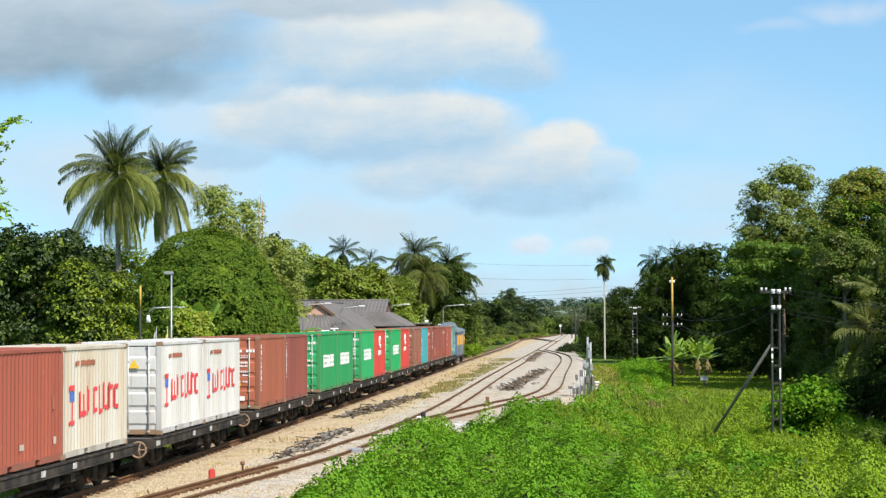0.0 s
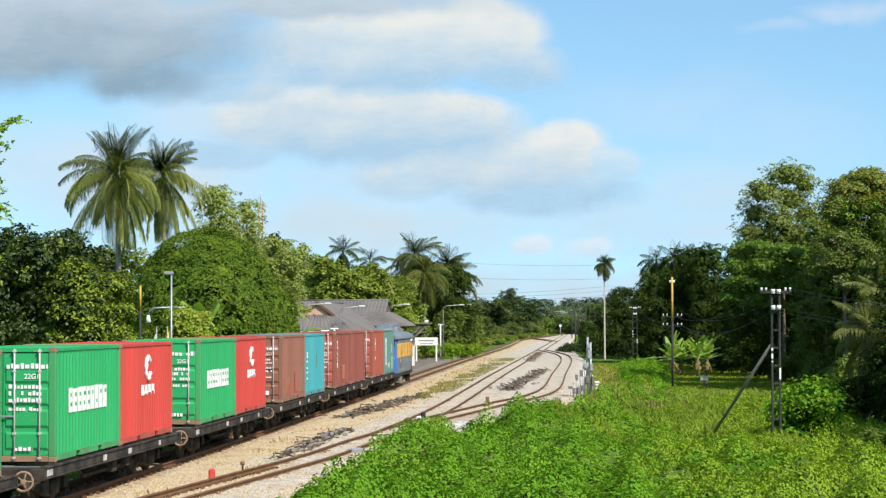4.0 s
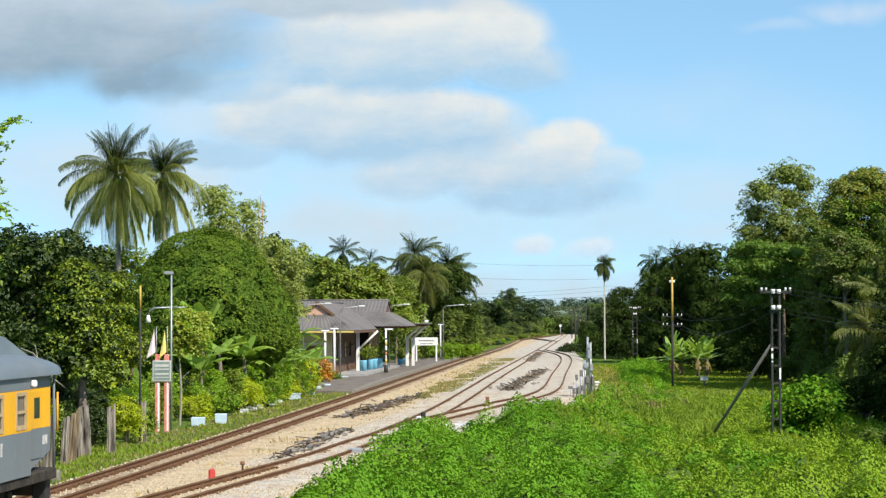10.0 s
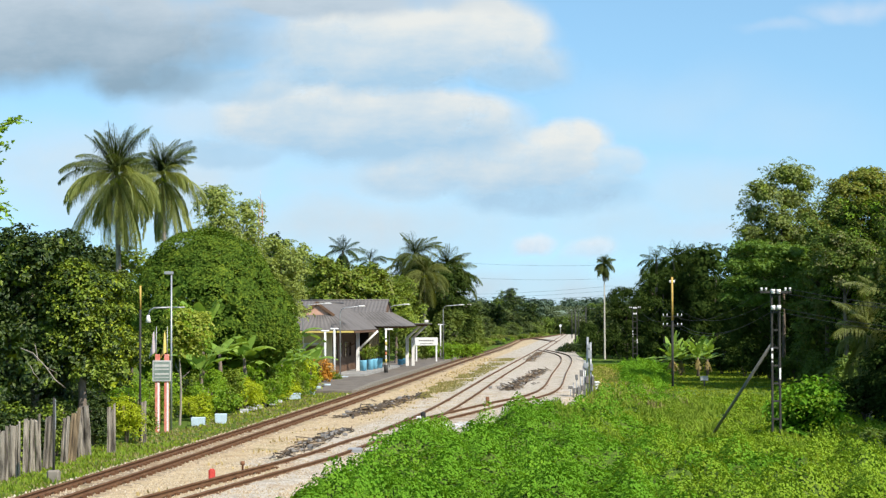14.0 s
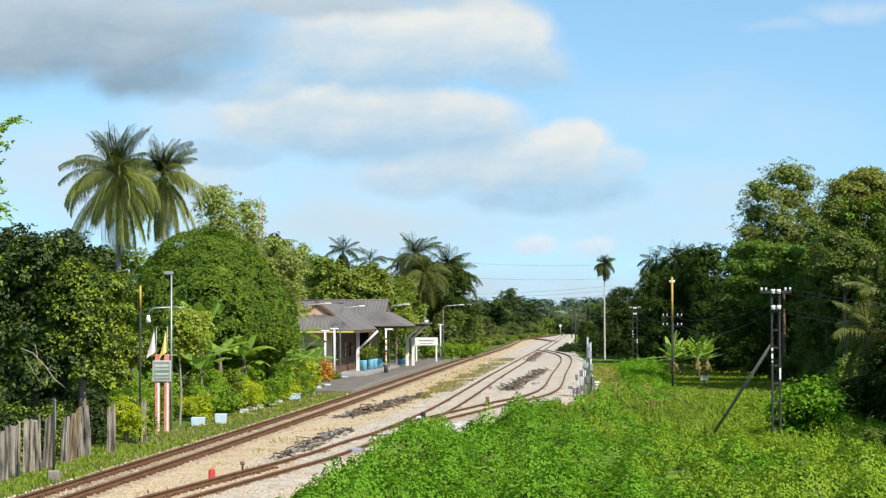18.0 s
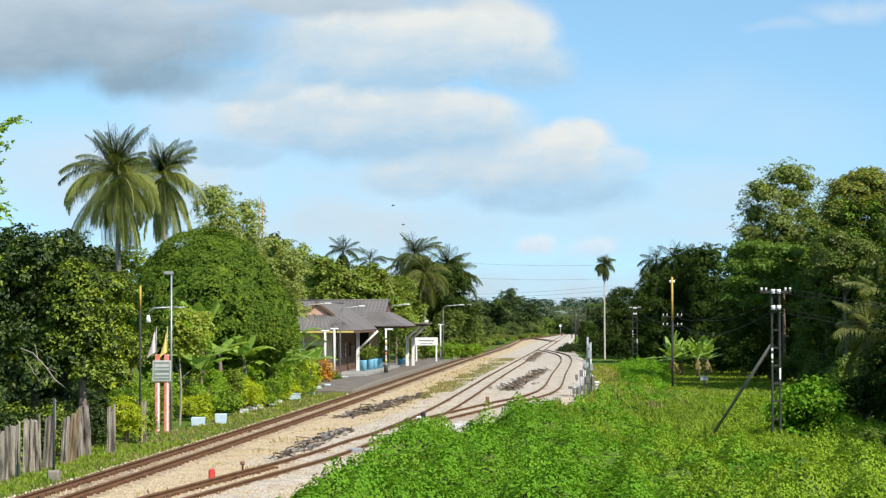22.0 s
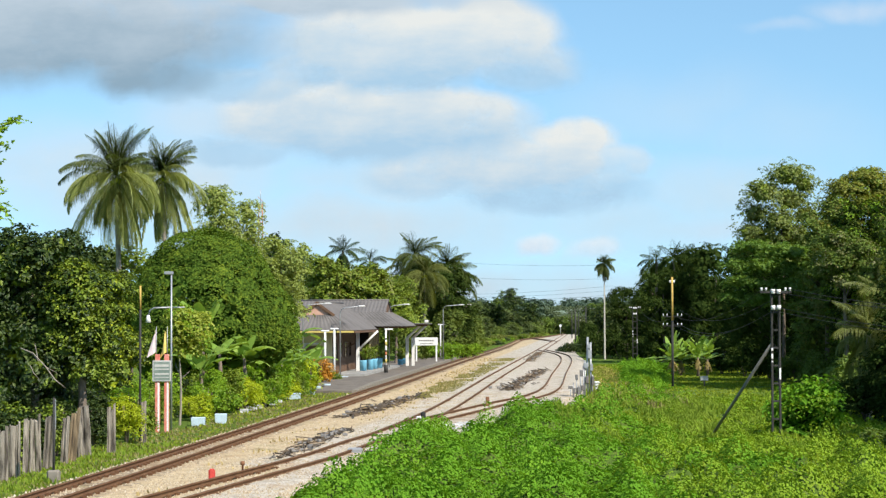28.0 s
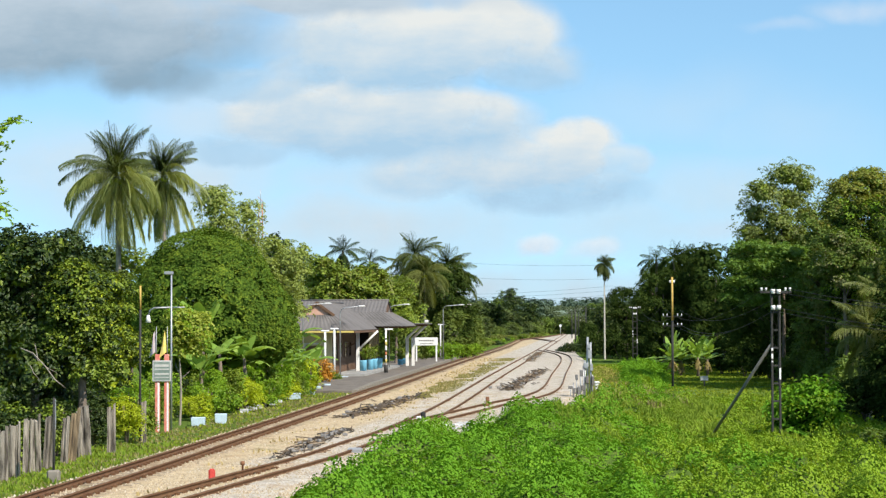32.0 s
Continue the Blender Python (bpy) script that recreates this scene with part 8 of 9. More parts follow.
pole(-11.4, 76, 5.52, "dark pole with a yellow top beside the fence", 0.9, 0.042)


def cross_arms(p, zs, reach, w=0.05):
    for z in zs:
        a = part("cross_arm", bevelled(boxes((-reach, reach, -w, w, z - 0.025, z + 0.025)), 0.008), M_DARKPOLE, p)
        for s in (-1, 1):
            for q in (0.55, 0.95):
                part("insulator", rod([(s * reach * q, 0, z + 0.04), (s * reach * q, 0, z + 0.19)], [0.022, 0.034], 8), M_LETTER, a)


def twin_pole(x, y, z1, gap, label, brace=None):
    z0 = ground_at(x, y)
    p = thing("telegraph_pole", x, y, z0, label, "telegraph pole", "telegraph poles")
    h = z1 - z0
    for s in (-1, 1):
        part("leg", bevelled(boxes((s * gap / 2 - 0.036, s * gap / 2 + 0.036, -0.05, 0.05, -0.2, h)), 0.01), M_DARKPOLE, p)
    for z in np.arange(0.5, h, 0.62):
        part("rung", boxes((-gap / 2 + 0.045, gap / 2 - 0.045, -0.03, 0.03, z, z + 0.06)), M_DARKPOLE, p)
    a = part("cross_arm", bevelled(boxes((-0.55, 0.55, -0.09, -0.06, h - 0.1, h - 0.02)), 0.008), M_DARKPOLE, p)
    for q in (-0.5, -0.34, 0.34, 0.5):
        part("insulator", rod([(q, -0.075, h - 0.02), (q, -0.075, h + 0.1)], [0.035, 0.04], 8), M_LETTER, a)
    for q in (-0.1, 0.1):
        part("insulator", rod([(q, -0.1, h - 0.12), (q, -0.1, h + 0.04)], [0.075, 0.08], 8), M_LETTER, a)
        part("insulator", rod([(q, -0.1, h - 0.68), (q, -0.1, h - 0.52)], [0.075, 0.08], 8), M_LETTER, a)
    part("writing", boxes((-gap / 2 - 0.03, -gap / 2 + 0.03, -0.066, -0.062, h * 0.5, h * 0.51), (-gap / 2 - 0.03, -gap / 2 + 0.03, -0.066, -0.062, h * 0.525, h * 0.56), (-gap / 2 - 0.03, -gap / 2 + 0.03, -0.066, -0.062, h * 0.58, h * 0.6), (gap / 2 - 0.03, gap / 2 + 0.03, -0.066, -0.062, h * 0.38, h * 0.46)), M_LETTER, p)
    if brace:
        part("brace", rod([(brace[0] - x, brace[1] - y, ground_at(*brace[:2]) - z0 - 0.2), (-gap / 2, 0.02, h * brace[2])], 0.055, 8), M_STRUT, p, "slanting timber brace")
    return p


twin_pole(11.62, 70.6, 5.2, 0.27, "black twin-legged steel telegraph pole with white insulators", (9.75, 74.5, 0.63))
tp = pole(14.75, 130, 6.9, "dark pole with a yellow top and cross-arms", 2.8, 0.08)
cross_arms(tp, (6.75,), 0.16)
cross_arms(tp, (4.6, 4.0), 0.62)
twin_pole(18.6, 196, 5.3, 0.42, "far dark twin-legged telegraph pole")
tp = pole(25.5, 390, 6.2, "far dark telegraph pole beside the line", 0, 0.1)
cross_arms(tp, (6.1,), 1.6, 0.08)
tp = pole(26.5, 375, 6.5, "far dark telegraph pole beside the line", 0, 0.1)
cross_arms(tp, (6.3,), 1.6, 0.08)


def wire(a, b, sag, radius, label="thin dark overhead wire", group="overhead wires"):
    n = 14
    a, b = Vector(a), Vector(b)
    pts = [a.lerp(b, i / n) - Vector((0, 0, sag * 4 * (i / n) * (1 - i / n))) for i in range(n + 1)]
    return tagged(part("wire", rod(pts, radius, 4), M_DARKPOLE, None), label, "wire", group)


for dx, z in ((-0.45, 5.25), (0.45, 5.25), (0.1, 4.6), (-0.1, 4.5)):
    wire((11.62 + dx, 70.6, z), (14.75 + dx, 130, z - 0.45), 0.9, 0.009)
    wire((11.62 + dx, 70.6, z), (22.5 + dx, 40, z - 0.2), 0.9, 0.009)
for dx, z in ((-0.8, 4.9), (0.8, 4.9)):
    wire((14.75 + dx, 130, z), (18.6 + dx * 0.6, 196, z + 0.2), 1.0, 0.011)
for z0, z1 in ((12.7, 12.5), (10.5, 10.4), (7.9, 9.3), (7.5, 8.6), (7.0, 7.9)):
    wire((1.5, 300, z0), (26, 310, z1), 0.3, 0.014, "thin power line crossing the far sky")

# trackside bits
q = thing("marker_stone", -6.34, 55.4, -0.2, "small red painted marker stone in the gravel", "marker")
part("stone", bevelled(boxes((-0.09, 0.09, -0.08, 0.08, -0.1, 0.36)), 0.035, 2), M_SIGNRED, q)
q = thing("marker_peg", -5.82, 58.6, -0.2, "short rusty iron peg in the gravel", "marker")
part("peg", rod([(0, 0, -0.1), (0, 0, 0.22), (0, 0, 0.24), (0, 0, 0.34)], [0.03, 0.03, 0.07, 0.06], 8), M_RUSTY, q)
q = thing("point_lever", -0.9, 86.5, -0.2, "white and black point lever box beside the turnout", "point lever")
part("base", bevelled(boxes((-0.2, 0.2, -0.15, 0.15, 0, 0.12)), 0.03), M_WHITE, q)
part("weight", bevelled(boxes((-0.08, 0.14, -0.1, 0.1, 0.12, 0.48)), 0.06), M_BLACK, q)
part("target", bevelled(boxes((-0.26, -0.05, -0.15, -0.1, 0.12, 0.3)), 0.02), M_WHITE, q)
q = thing("point_machine", -2.9, 66.2, -0.17, "grey steel point machine lying across the track", "point machine")
part("case", bevelled(boxes((-0.24, 0.24, -0.25, 0.25, 0, 0.2)), 0.04), M_GALV, q)
part("rod", rod([(0.3, 0.1, 0.08), (0.9, 0.2, 0.08)], 0.03, 6), M_STEEL_DARK, q)
q = thing("marker_peg", 2.2, 101, -0.2, "short rusty post beside the turnout", "marker")
part("post", bevelled(boxes((-0.09, 0.09, -0.07, 0.07, -0.1, 0.55)), 0.02), M_RUSTY, q)

# an invented thin lattice behind the trees, in place of orange dead vine
q = thing("radio_mast", -12.66, 140, -0.3, "thin lattice stand-in for dead vine, rusty orange above and white below", "mast")
for sx in (-1, 1):
    part("leg", rod([(0.16 * sx, 0, 9.6), (0.1 * sx, 0, 12.6)], 0.035, 6), M_FADEDORANGE, q)
    part("leg", rod([(0.22 * sx, 0, -0.2), (0.16 * sx, 0, 9.6)], 0.035, 6), M_WHITE, q)
part("tip", rod([(0, 0, 12.6), (0, 0, 13.6)], 0.02, 6), M_GALV, q)
for k in range(16):
    z = 0.6 + 0.78 * k
    part("brace", rod([(-0.2, 0, z), (0.2, 0, z + 0.39), (-0.2, 0, z + 0.78)], 0.02, 5), M_FADEDORANGE if z > 9.4 else M_WHITE, q)

# upright relay stands and a white pipe at the edge of the gravel
q = thing("relay_stand", 7.95, 113.5, -0.3, "grey cluster of steel relay posts and boxes", "relay stand")
for x, h, w in ((-0.82, 0.75, 0.035), (-0.64, 0.95, 0.04), (-0.47, 1.35, 0.035), (-0.36, 0.8, 0.03), (-0.1, 1.9, 0.035), (0.42, 1.4, 0.035), (-0.25, 1.7, 0.045), (0.0, 2.2, 0.05), (0.16, 3.5, 0.065), (0.32, 3.2, 0.065)):
    part("post", rod([(x, 0.1 * math.sin(9 * x), -0.2), (x, 0.1 * math.sin(9 * x), h)], w, 8), M_GALV, q)
for x, z, w, h in ((-0.82, 0.6, 0.24, 0.16), (-0.62, 0.35, 0.16, 0.3), (-0.47, 1.1, 0.14, 0.3), (-0.34, 0.3, 0.2, 0.4), (-0.12, 0.5, 0.16, 0.3), (0.44, 0.8, 0.14, 0.5), (-0.2, 1.3, 0.2, 0.35), (0.02, 1.75, 0.2, 0.3), (0.12, 0.9, 0.18, 0.4), (0.24, 2.3, 0.2, 0.5), (0.36, 1.6, 0.16, 0.4), (0.2, 2.85, 0.2, 0.25)):
    part("relay_box", bevelled(boxes((x - w / 2, x + w / 2, -0.16, 0.1, z, z + h)), 0.02), M_GALV if z > 1.5 else M_STEEL_MID, q)
q = thing("marker_post", 9.0, 118.6, ground_at(9.0, 118.6) + 0.05, "short white concrete marker post", "marker")
part("post", bevelled(boxes((-0.11, 0.11, -0.11, 0.11, -0.2, 0.55)), 0.03), M_WHITE, q)
part("cap", bevelled(boxes((-0.15, 0.15, -0.15, 0.15, 0.55, 0.66)), 0.03), M_WHITE, q)
q = thing("small_sign", 16.9, 131, ground_at(16.9, 131), "small grey sign at the wood's edge", "sign")
part("post", rod([(0, 0, -0.2), (0, 0, 0.6)], 0.04, 6), M_DARKPOLE, q)
part("board", bevelled(boxes((-0.25, 0.25, -0.06, -0.03, 0.42, 0.72)), 0.01), M_BOARDGREY, q)


def rubble(x0, y0, x1, y1, n, w, seed, label, timber=0.9, bed_z=-0.16):
    """A low ragged bank of dark debris with broken sleepers and stones on it."""
    rng = random.Random(seed)
    q = thing("sleeper_heap", x0, y0, bed_z, label, "rubble", "heaps of old sleepers")
    ln = math.hypot(x1 - x0, y1 - y0)
    tx, ty = (x1 - x0) / ln, (y1 - y0) / ln
    a, c = np.meshgrid(np.arange(-1.0, ln + 1.0, 0.16), np.arange(-4 * w, 4 * w + 0.01, w * 0.22), indexing="ij")
    lx, ly = a * tx + c * ty, a * ty - c * tx
    body = np.exp(-(c / (1.5 * w)) ** 2) * step01(-0.6, 2.0, a) * (1 - step01(ln - 2.0, ln + 0.6, a))
    z = -0.06 + 0.06 * body + body * (0.09 * wave(lx * 3, ly, seed, 1.7) + 0.05 * wave(lx * 4, ly * 2, seed + 40, 0.8)) - 0.02
    m = c.shape[1]
    i = (np.arange(a.shape[0] - 1)[:, None] * m + np.arange(m - 1)[None]).ravel()
    bed = link_mesh("debris", np_mesh("debris", np.stack([lx, ly, z], -1).reshape(-1, 3), np.stack([i, i + m, i + m + 1, i + 1], 1)), M_DEBRIS, q, "dark brown rotten timber debris")
    for k in range(n):
        t = rng.random()
        e = rng.gauss(0, w * 0.9)
        x, y = (x1 - x0) * t + e * ty, (y1 - y0) * t - e * tx
        long = rng.random() < timber
        sx, sy, sz = (rng.uniform(0.35, 1.5), rng.uniform(0.012, 0.045), rng.uniform(0.012, 0.03)) if long else (rng.uniform(0.05, 0.14), rng.uniform(0.05, 0.12), rng.uniform(0.03, 0.07))
        bm = bmesh.new()
        box(bm, -sx, sx, -sy, sy, 0, 2 * sz, pose(x, y, rng.uniform(-0.02, 0.1), rng.uniform(-6, 6), rng.uniform(-6, 6), math.degrees(math.atan2(ty, tx)) + rng.gauss(0, 11)))
        bmesh.ops.recalc_face_normals(bm, faces=bm.faces)
        bevelled(bm, 0.02)
        part("old_sleeper" if long else "stone", bm, (M_HEAP, M_HEAP, M_HEAP, M_HEAP, M_DEBRIS, M_SLEEPER)[rng.randrange(6)] if long else M_ROCK, q)
    return q


rubble(-4.5, 90, -1.4, 117, 150, 0.45, 5, "heap of broken dark sleepers and grey stones")
rubble(-5.15, 63.5, -3.9, 80, 110, 0.24, 6, "row of old dark sleepers and clods along the siding", 0.8)
rubble(3.8, 122, 8.4, 172, 130, 0.42, 7, "heap of dark stones and timber between two tracks", 0.85, -0.085)
rubble(8.6, 205, 12.5, 262, 30, 0.4, 8, "scattered dark timber between the far tracks", 0.6, -0.085)
for k in range(14):
    rr = random.Random(800 + k)
    bm = bmesh.new()
    bmesh.ops.create_icosphere(bm, subdivisions=2, radius=0.16)
    for vv in bm.verts:
        vv.co *= 1 + 0.25 * math.sin(vv.co.x * 31 + k) * math.cos(vv.co.y * 27 + 2 * k)
        vv.co.z *= 0.6
    ro = part("rock", bm, M_PALEROCK, None)
    ro.matrix_world = pose(0.5 + rr.uniform(-0.6, 1.0), 82.5 + rr.uniform(-2.5, 2.5), -0.15, 0, 0, rr.uniform(0, 360))
    tagged(ro, "pale broken rock beside the turnout", "rock", "rocks beside the turnout")
q = thing("line_signal", 32.5, 560, -0.3, "far thin signal post with a round white board", "signal")
part("post", rod([(0, 0, -0.2), (0, 0, 2.7)], 0.09, 6), M_GALV, q)
part("board", rod([(0, -0.15, 2.65), (0, -0.05, 2.65)], 0.36, 16), M_WHITE, q)
for x, y, h in ((29.0, 455, 6.0), (31.5, 470, 5.4), (27.6, 420, 5.0)):
    tp = pole(x, y, h, "far dark telegraph pole beside the line", 0, 0.1)
    cross_arms(tp, (h - 0.2, h - 0.9), 1.6, 0.1)
for k, (x, y, w, h) in enumerate(((16.8, 262, 1.6, 1.6), (18.2, 255, 2.0, 1.9), (19.6, 250, 2.0, 2.4), (15.9, 268, 1.0, 1.0))):
    bush(x, y, w, h, L_DARK, "low dark bush beside the far tracks", 830 + k, 1800, 0.2, group="far bushes")


# ---- clouds ----
def cloud_material(name, puffs, seed, light, shade, top, bottom, scale=1.0, softness=0.55, strength=0.9):
    """Soft cloud: puffs (x, z, half width, half height, weight) broken up by noise; light above, greyer below."""
    m, n, l, b, o = nodes(name)
    n.remove(b)
    co = n.new("ShaderNodeTexCoord").outputs["Object"]
    warp = n.new("ShaderNodeTexNoise")
    warp.inputs["Scale"].default_value, warp.inputs["Detail"].default_value, warp.inputs["Roughness"].default_value = 0.004 * scale, 6, 0.5
    l.new(co, warp.inputs["Vector"])
    sub = n.new("ShaderNodeVectorMath")
    sub.operation = "MULTIPLY_ADD"
    sub.inputs[1].default_value = (190 / scale, 0, 120 / scale)
    l.new(warp.outputs["Color"], sub.inputs[0])
    ad = n.new("ShaderNodeVectorMath")
    ad.operation = "ADD"
    ad.inputs[1].default_value = (-95 / scale, 0, -60 / scale)
    l.new(co, ad.inputs[0])
    l.new(ad.outputs[0], sub.inputs[2])
    total = None
    for x, z, rx, rz, w in puffs:
        s = n.new("ShaderNodeVectorMath")
        s.operation = "SUBTRACT"
        s.inputs[1].default_value = (x, 0, z)
        l.new(sub.outputs[0], s.inputs[0])
        d = n.new("ShaderNodeVectorMath")
        d.operation = "MULTIPLY"
        d.inputs[1].default_value = (1 / rx, 0, 1 / rz)
        l.new(s.outputs[0], d.inputs[0])
        ln = n.new("ShaderNodeVectorMath")
        ln.operation = "LENGTH"
        l.new(d.outputs[0], ln.inputs[0])
        k = n.new("ShaderNodeMapRange")
        k.interpolation_type = "SMOOTHSTEP"
        k.inputs["From Min"].default_value, k.inputs["From Max"].default_value = 1.25, 1.25 - softness * 1.6
        k.inputs["To Min"].default_value, k.inputs["To Max"].default_value = 0.0, w
        l.new(ln.outputs["Value"], k.inputs["Value"])
        if total is None:
            total = k.outputs[0]
        else:
            mx = n.new("ShaderNodeMath")
            mx.operation = "MAXIMUM"
            l.new(total, mx.inputs[0])
            l.new(k.outputs[0], mx.inputs[1])
            total = mx.outputs[0]
    total2 = n.new("ShaderNodeMath")
    total2.operation = "MULTIPLY"
    total2.inputs[1].default_value = 1.35
    l.new(total, total2.inputs[0])
    total = total2.outputs[0]
    fine = noise_node(n, l, co, 0.009 * scale, 6, 0.6)
    br = ramp(n, l, fine, [(0.25, (0.55,) * 3), (0.65, (1.0,) * 3)])
    al = n.new("ShaderNodeMath")
    al.operation = "MULTIPLY"
    al.use_clamp = True
    l.new(total, al.inputs[0])
    l.new(br, al.inputs[1])
    sep = n.new("ShaderNodeSeparateXYZ")
    l.new(sub.outputs[0], sep.inputs[0])
    up = n.new("ShaderNodeMapRange")
    up.inputs["From Min"].default_value, up.inputs["From Max"].default_value = bottom, top
    l.new(sep.outputs["Z"], up.inputs["Value"])
    flat = n.new("ShaderNodeMapping")
    flat.inputs["Scale"].default_value = (0.6, 1, 1.7)
    l.new(co, flat.inputs["Vector"])
    lump = n.new("ShaderNodeMath")
    lump.operation = "MULTIPLY_ADD"
    lump.inputs[1].default_value = 1.05
    l.new(noise_node(n, l, flat.outputs["Vector"], 0.0075 * scale, 7, 0.66), lump.inputs[0])
    hf = n.new("ShaderNodeMath")
    hf.operation = "ADD"
    hf.inputs[1].default_value = -0.52
    l.new(up.outputs[0], hf.inputs[0])
    l.new(hf.outputs[0], lump.inputs[2])
    col = ramp(n, l, lump.outputs[0], [(0.15, shade), (0.9, light)])
    em = n.new("ShaderNodeEmission")
    em.inputs["Strength"].default_value = strength
    l.new(col, em.inputs["Color"])
    tr = n.new("ShaderNodeBsdfTransparent")
    mx = n.new("ShaderNodeMixShader")
    l.new(al.outputs[0], mx.inputs[0])
    l.new(tr.outputs[0], mx.inputs[1])
    l.new(em.outputs[0], mx.inputs[2])
    l.new(mx.outputs[0], o.inputs["Surface"])
    return m


CLOUDS = []
FAR = 4000.0


def cloud(label, puffs, seed, light, shade, drift, depth, scale=1.0, softness=0.55):
    """A cloud on a far sheet; puffs (across, up, half width, half height, weight) in units round the level line of sight, drift in units over the clip."""
    y = FAR + depth
    k = y / 3571.0
    x0, x1 = min(a - c for a, b, c, d, e in puffs) - 130, max(a + c for a, b, c, d, e in puffs) + 130
    z0, z1 = min(b - d for a, b, c, d, e in puffs) - 80, max(b + d for a, b, c, d, e in puffs) + 80
    cx, cz, w, h = (x0 + x1) / 2, (z0 + z1) / 2, (x1 - x0) / 2, (z1 - z0) / 2
    pf = [((a - cx) * k, (b - cz) * k, c * 1.18 * k, d * 1.15 * k, e) for a, b, c, d, e in puffs]
    bm = bmesh.new()
    bm.faces.new([bm.verts.new((sx * w * k, 0, sz * h * k)) for sx, sz in ((-1, -1), (1, -1), (1, 1), (-1, 1))])
    m = cloud_material("cloud_" + str(seed), pf, seed, light, shade, (h - 80) * 0.75 * k, -(h - 80) * 0.85 * k, scale, softness)
    c = part("cloud", bm, m, None)
    tagged(c, label, "cloud", "clouds", kind="structure")
    p = Vector(((cx - drift[0] / 2) * k, y, 4.2 + (cz - drift[1] / 2) * k))
    CLOUDS.append((c, p, (drift[0] * k, drift[1] * k)))
    c.matrix_world = Matrix.Translation(p)
    return c


BRIGHT, BASE = (0.665, 0.69, 0.68), (0.35, 0.52, 0.67)
cloud("broad grey cloud bank", [(-664, 495, 320, 72, 1), (-520, 438, 110, 34, 0.8), (-724, 545, 400, 60, 1), (-224, 560, 300, 26, 0.85), (-580, 515, 180, 60, 0.95)], 1, (0.44, 0.525, 0.6), (0.23, 0.34, 0.435), (18, 8), 0, 0.8)
cloud("bright white heaped cloud", [(-94, 490, 190, 70, 1), (76, 505, 120, 65, 0.95), (-224, 450, 90, 36, 0.8), (136, 455, 90, 40, 0.8), (-354, 425, 105, 28, 0.6)], 2, BRIGHT, BASE, (32, 2), 60, 1.0, 0.36)
cloud("long cloud with a flat blue-grey base", [(-144, 350, 210, 55, 1), (16, 350, 130, 50, 0.9), (-284, 365, 100, 45, 0.85), (-134, 415, 45, 22, 0.7), (-364, 305, 90, 25, 0.6)], 3, BRIGHT, BASE, (22, 6), 120, 1.1, 0.36)
cloud("lower long cloud with a soft edge", [(106, 275, 170, 45, 0.9), (216, 315, 75, 38, 0.9), (-4, 265, 120, 40, 0.7), (196, 230, 140, 32, 0.7), (296, 275, 60, 30, 0.6)], 4, BRIGHT, BASE, (24, 4), 180, 1.1, 0.36)
cloud("small pale cloud near the horizon", [(161, 125, 35, 16, 0.7), (261, 125, 42, 18, 0.5)], 5, (0.70, 0.72, 0.74), (0.55, 0.62, 0.7), (14, 0), 240, 1.6)
cloud("thin pale veil of cloud", [(-184, 165, 480, 75, 0.75), (-560, 250, 330, 110, 0.8), (316, 165, 220, 70, 0.55), (36, 75, 380, 50, 0.85), (-84, 235, 320, 45, 0.6), (500, 220, 220, 70, 0.5), (430, 380, 260, 80, 0.22), (640, 330, 160, 100, 0.2), (300, 60, 420, 45, 0.85), (-420, 360, 200, 60, 0.5)], 6, (0.575, 0.645, 0.69), (0.47, 0.58, 0.66), (12, 0), 300, 0.6, 0.8)
cloud("faint wisps high in the blue", [(730, 545, 90, 20, 0.4), (600, 522, 70, 14, 0.25), (480, 150, 90, 24, 0.45)], 7, (0.6, 0.66, 0.74), (0.52, 0.6, 0.7), (16, 2), 360, 1.4, 0.7)


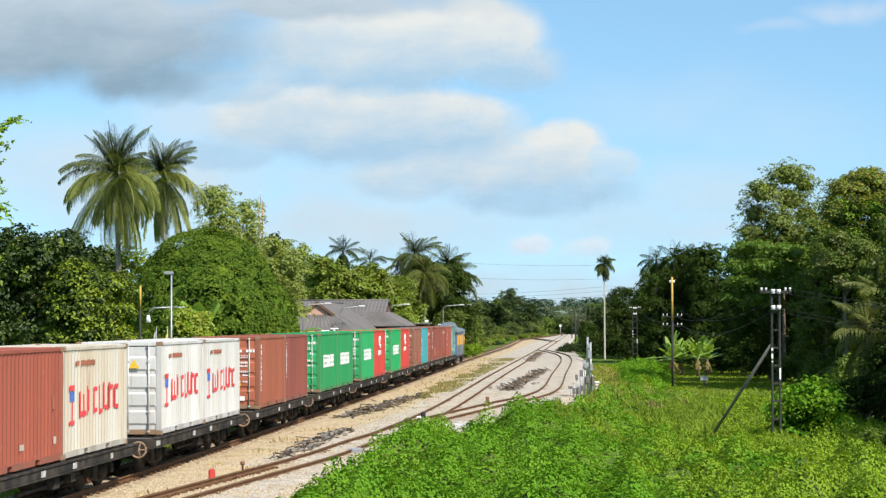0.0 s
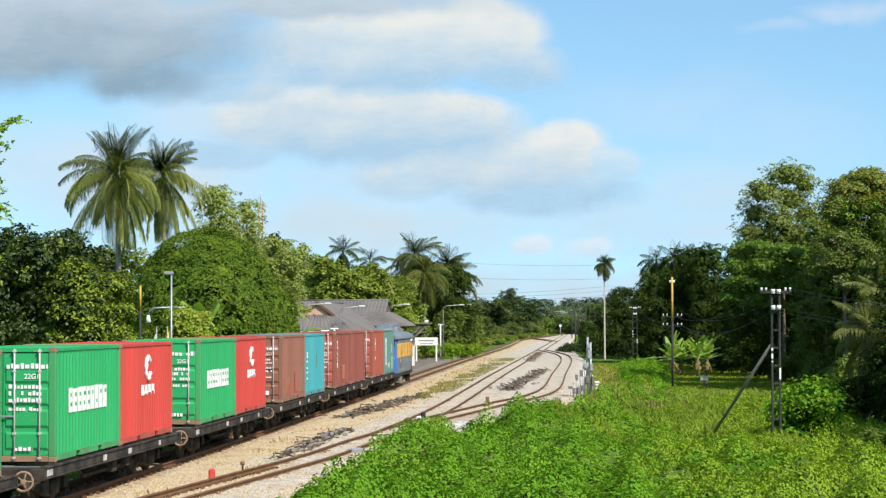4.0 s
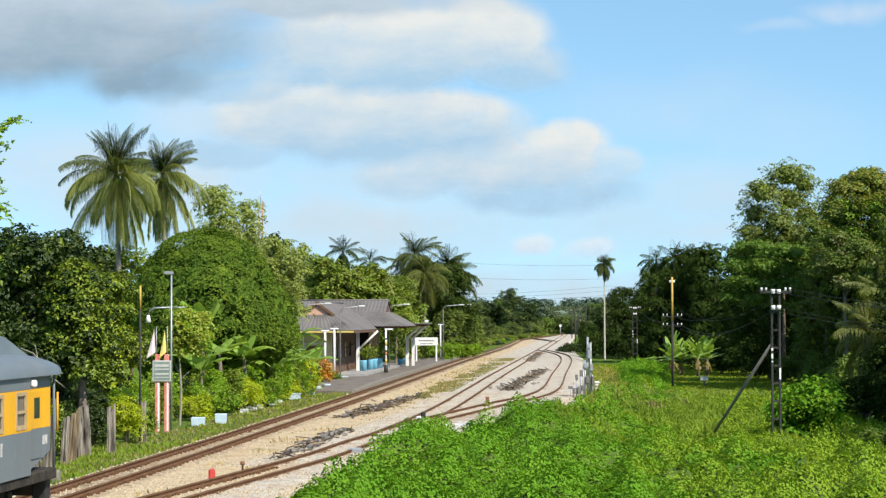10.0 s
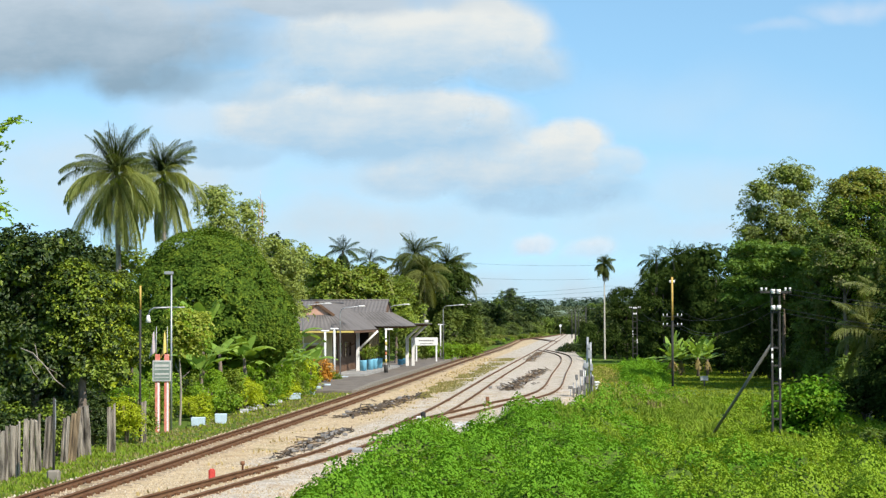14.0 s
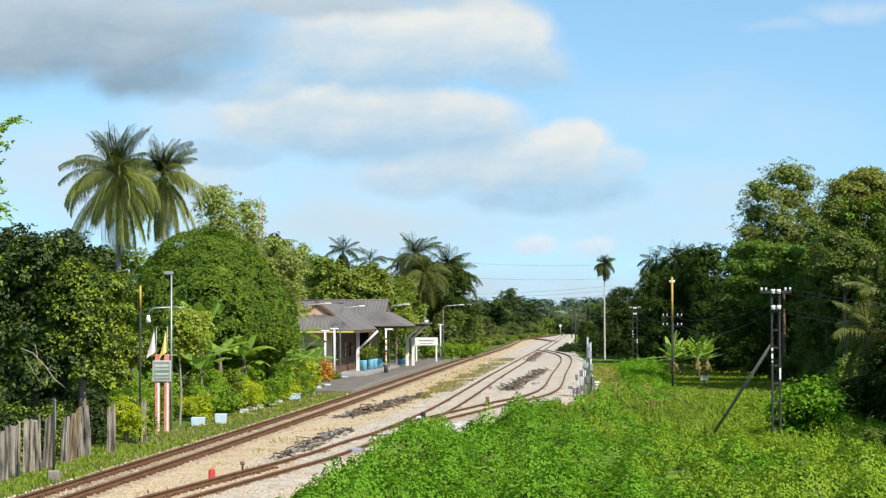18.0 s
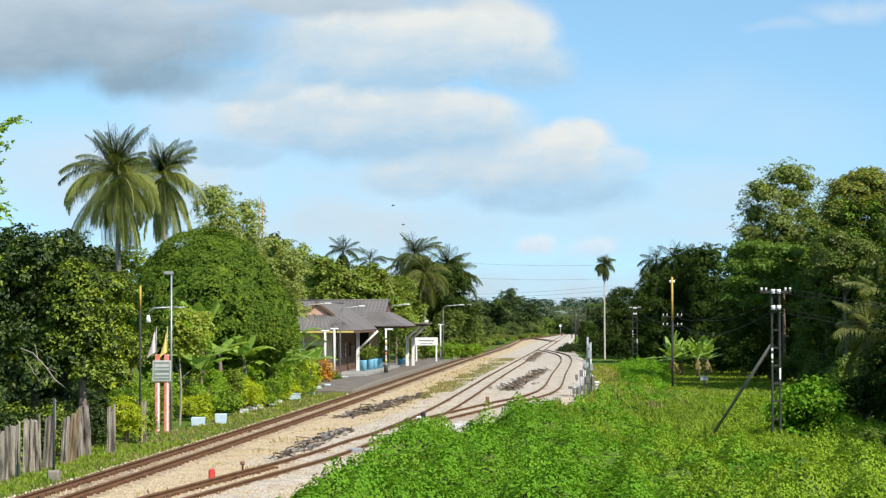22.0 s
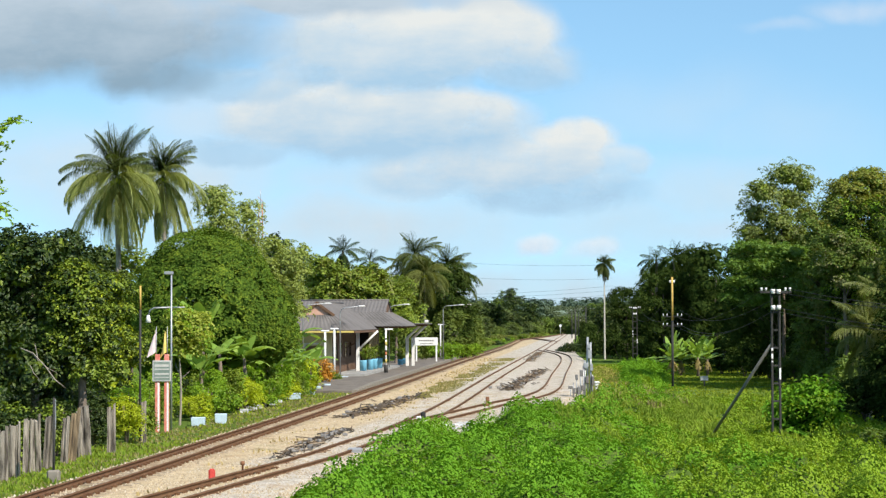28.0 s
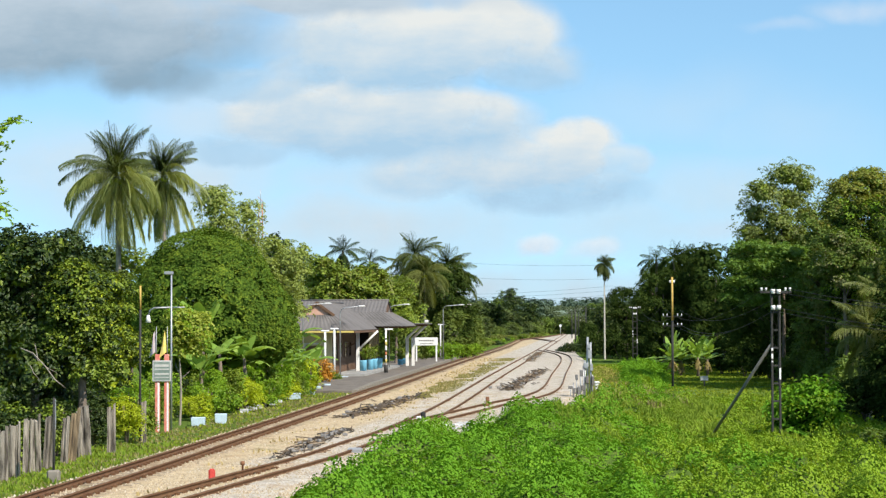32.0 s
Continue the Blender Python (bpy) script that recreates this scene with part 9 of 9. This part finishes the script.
# ---- two birds ----
M_BIRD = surface("dark_feathers", (0.05, 0.05, 0.055), (0.1, 0.1, 0.1), 9, 0.5, 0.8)
BIRDS = []
for x, z in ((0.0, 15.99), (1.25, 14.64)):
    bd = tagged(empty("bird", 7 + x, 200, z), "small dark bird gliding past", "bird", "two birds")
    part("body", rod([(-0.2, 0, 0), (-0.05, 0, 0.01), (0.1, 0, 0.01), (0.2, 0, 0)], [0.01, 0.05, 0.05, 0.015], 8), M_BIRD, bd)
    for sy in (-1, 1):
        w = bmesh.new()
        vs = [w.verts.new(q) for q in ((0.08, 0, 0.02), (-0.06, 0, 0.02), (-0.1, sy * 0.32, 0.1), (-0.02, sy * 0.3, 0.1))]
        w.faces.new(vs)
        bmesh.ops.solidify(w, geom=w.faces[:], thickness=0.012)
        part("wing", w, M_BIRD, bd)
    BIRDS.append((bd, x, z))


# ---- movement ----
def train_pose(s):
    x, y, a = on_line(s)
    return pose(x, y, 0, 0, 0, -math.degrees(a))


def motions():
    for ob, s0, local in TRAIN:
        rows = []
        for k in range(65):
            t = k * 0.5
            rows.append((t, train_pose(s0 - V0 * t - 0.5 * ACC * t * t) @ local))
        walk(ob, rows)
    for c, p, (dx, dz) in CLOUDS:
        walk(c, [(0.0, Matrix.Translation(p)), (16.0, Matrix.Translation(p + Vector((dx * 0.5, 0, dz * 0.5)))), (32.0, Matrix.Translation(p + Vector((dx, 0, dz))))])
    for k, (ob, x, z) in enumerate(BIRDS):
        off = ((0.0, 0.0),) * 7 if k == 0 else ((1.0, -1.9), (1.0, -1.9), (1.0, -1.9), (1.45, -1.0), (2.2, 0.1), (2.8, 0.8), (2.8, 0.8))
        walk(ob, [(t, pose(6.27 + dx + 11.2 * (t - 23.0), 200, 15.8 + 0.3 * (t - 23.0) + dz, 0, -3, 0)) for t, (dx, dz) in zip((0.0, 16.0, 22.0, 23.0, 24.0, 25.0, 32.0), off)])
    for ob, m, phase, size in SWAYING:
        rows = []
        for k in range(17):
            t = k * 2.0
            a = size * (math.sin(0.9 * t + phase) + 0.6 * math.sin(2.3 * t + 2 * phase))
            rows.append((t, m @ pose(0, 0, 0, 0.6 * a, a, 0.8 * a)))
        walk(ob, rows)
    for ob, x in FLAGS:
        rows = []
        for k in range(33):
            t = float(k)
            rows.append((t, pose(0, 0, 0, 0, 5 * math.sin(1.7 * t + x), 24 * math.sin(0.8 * t + 5 * x) + 14 * math.sin(2.1 * t))))
        walk(ob, rows)


motions()
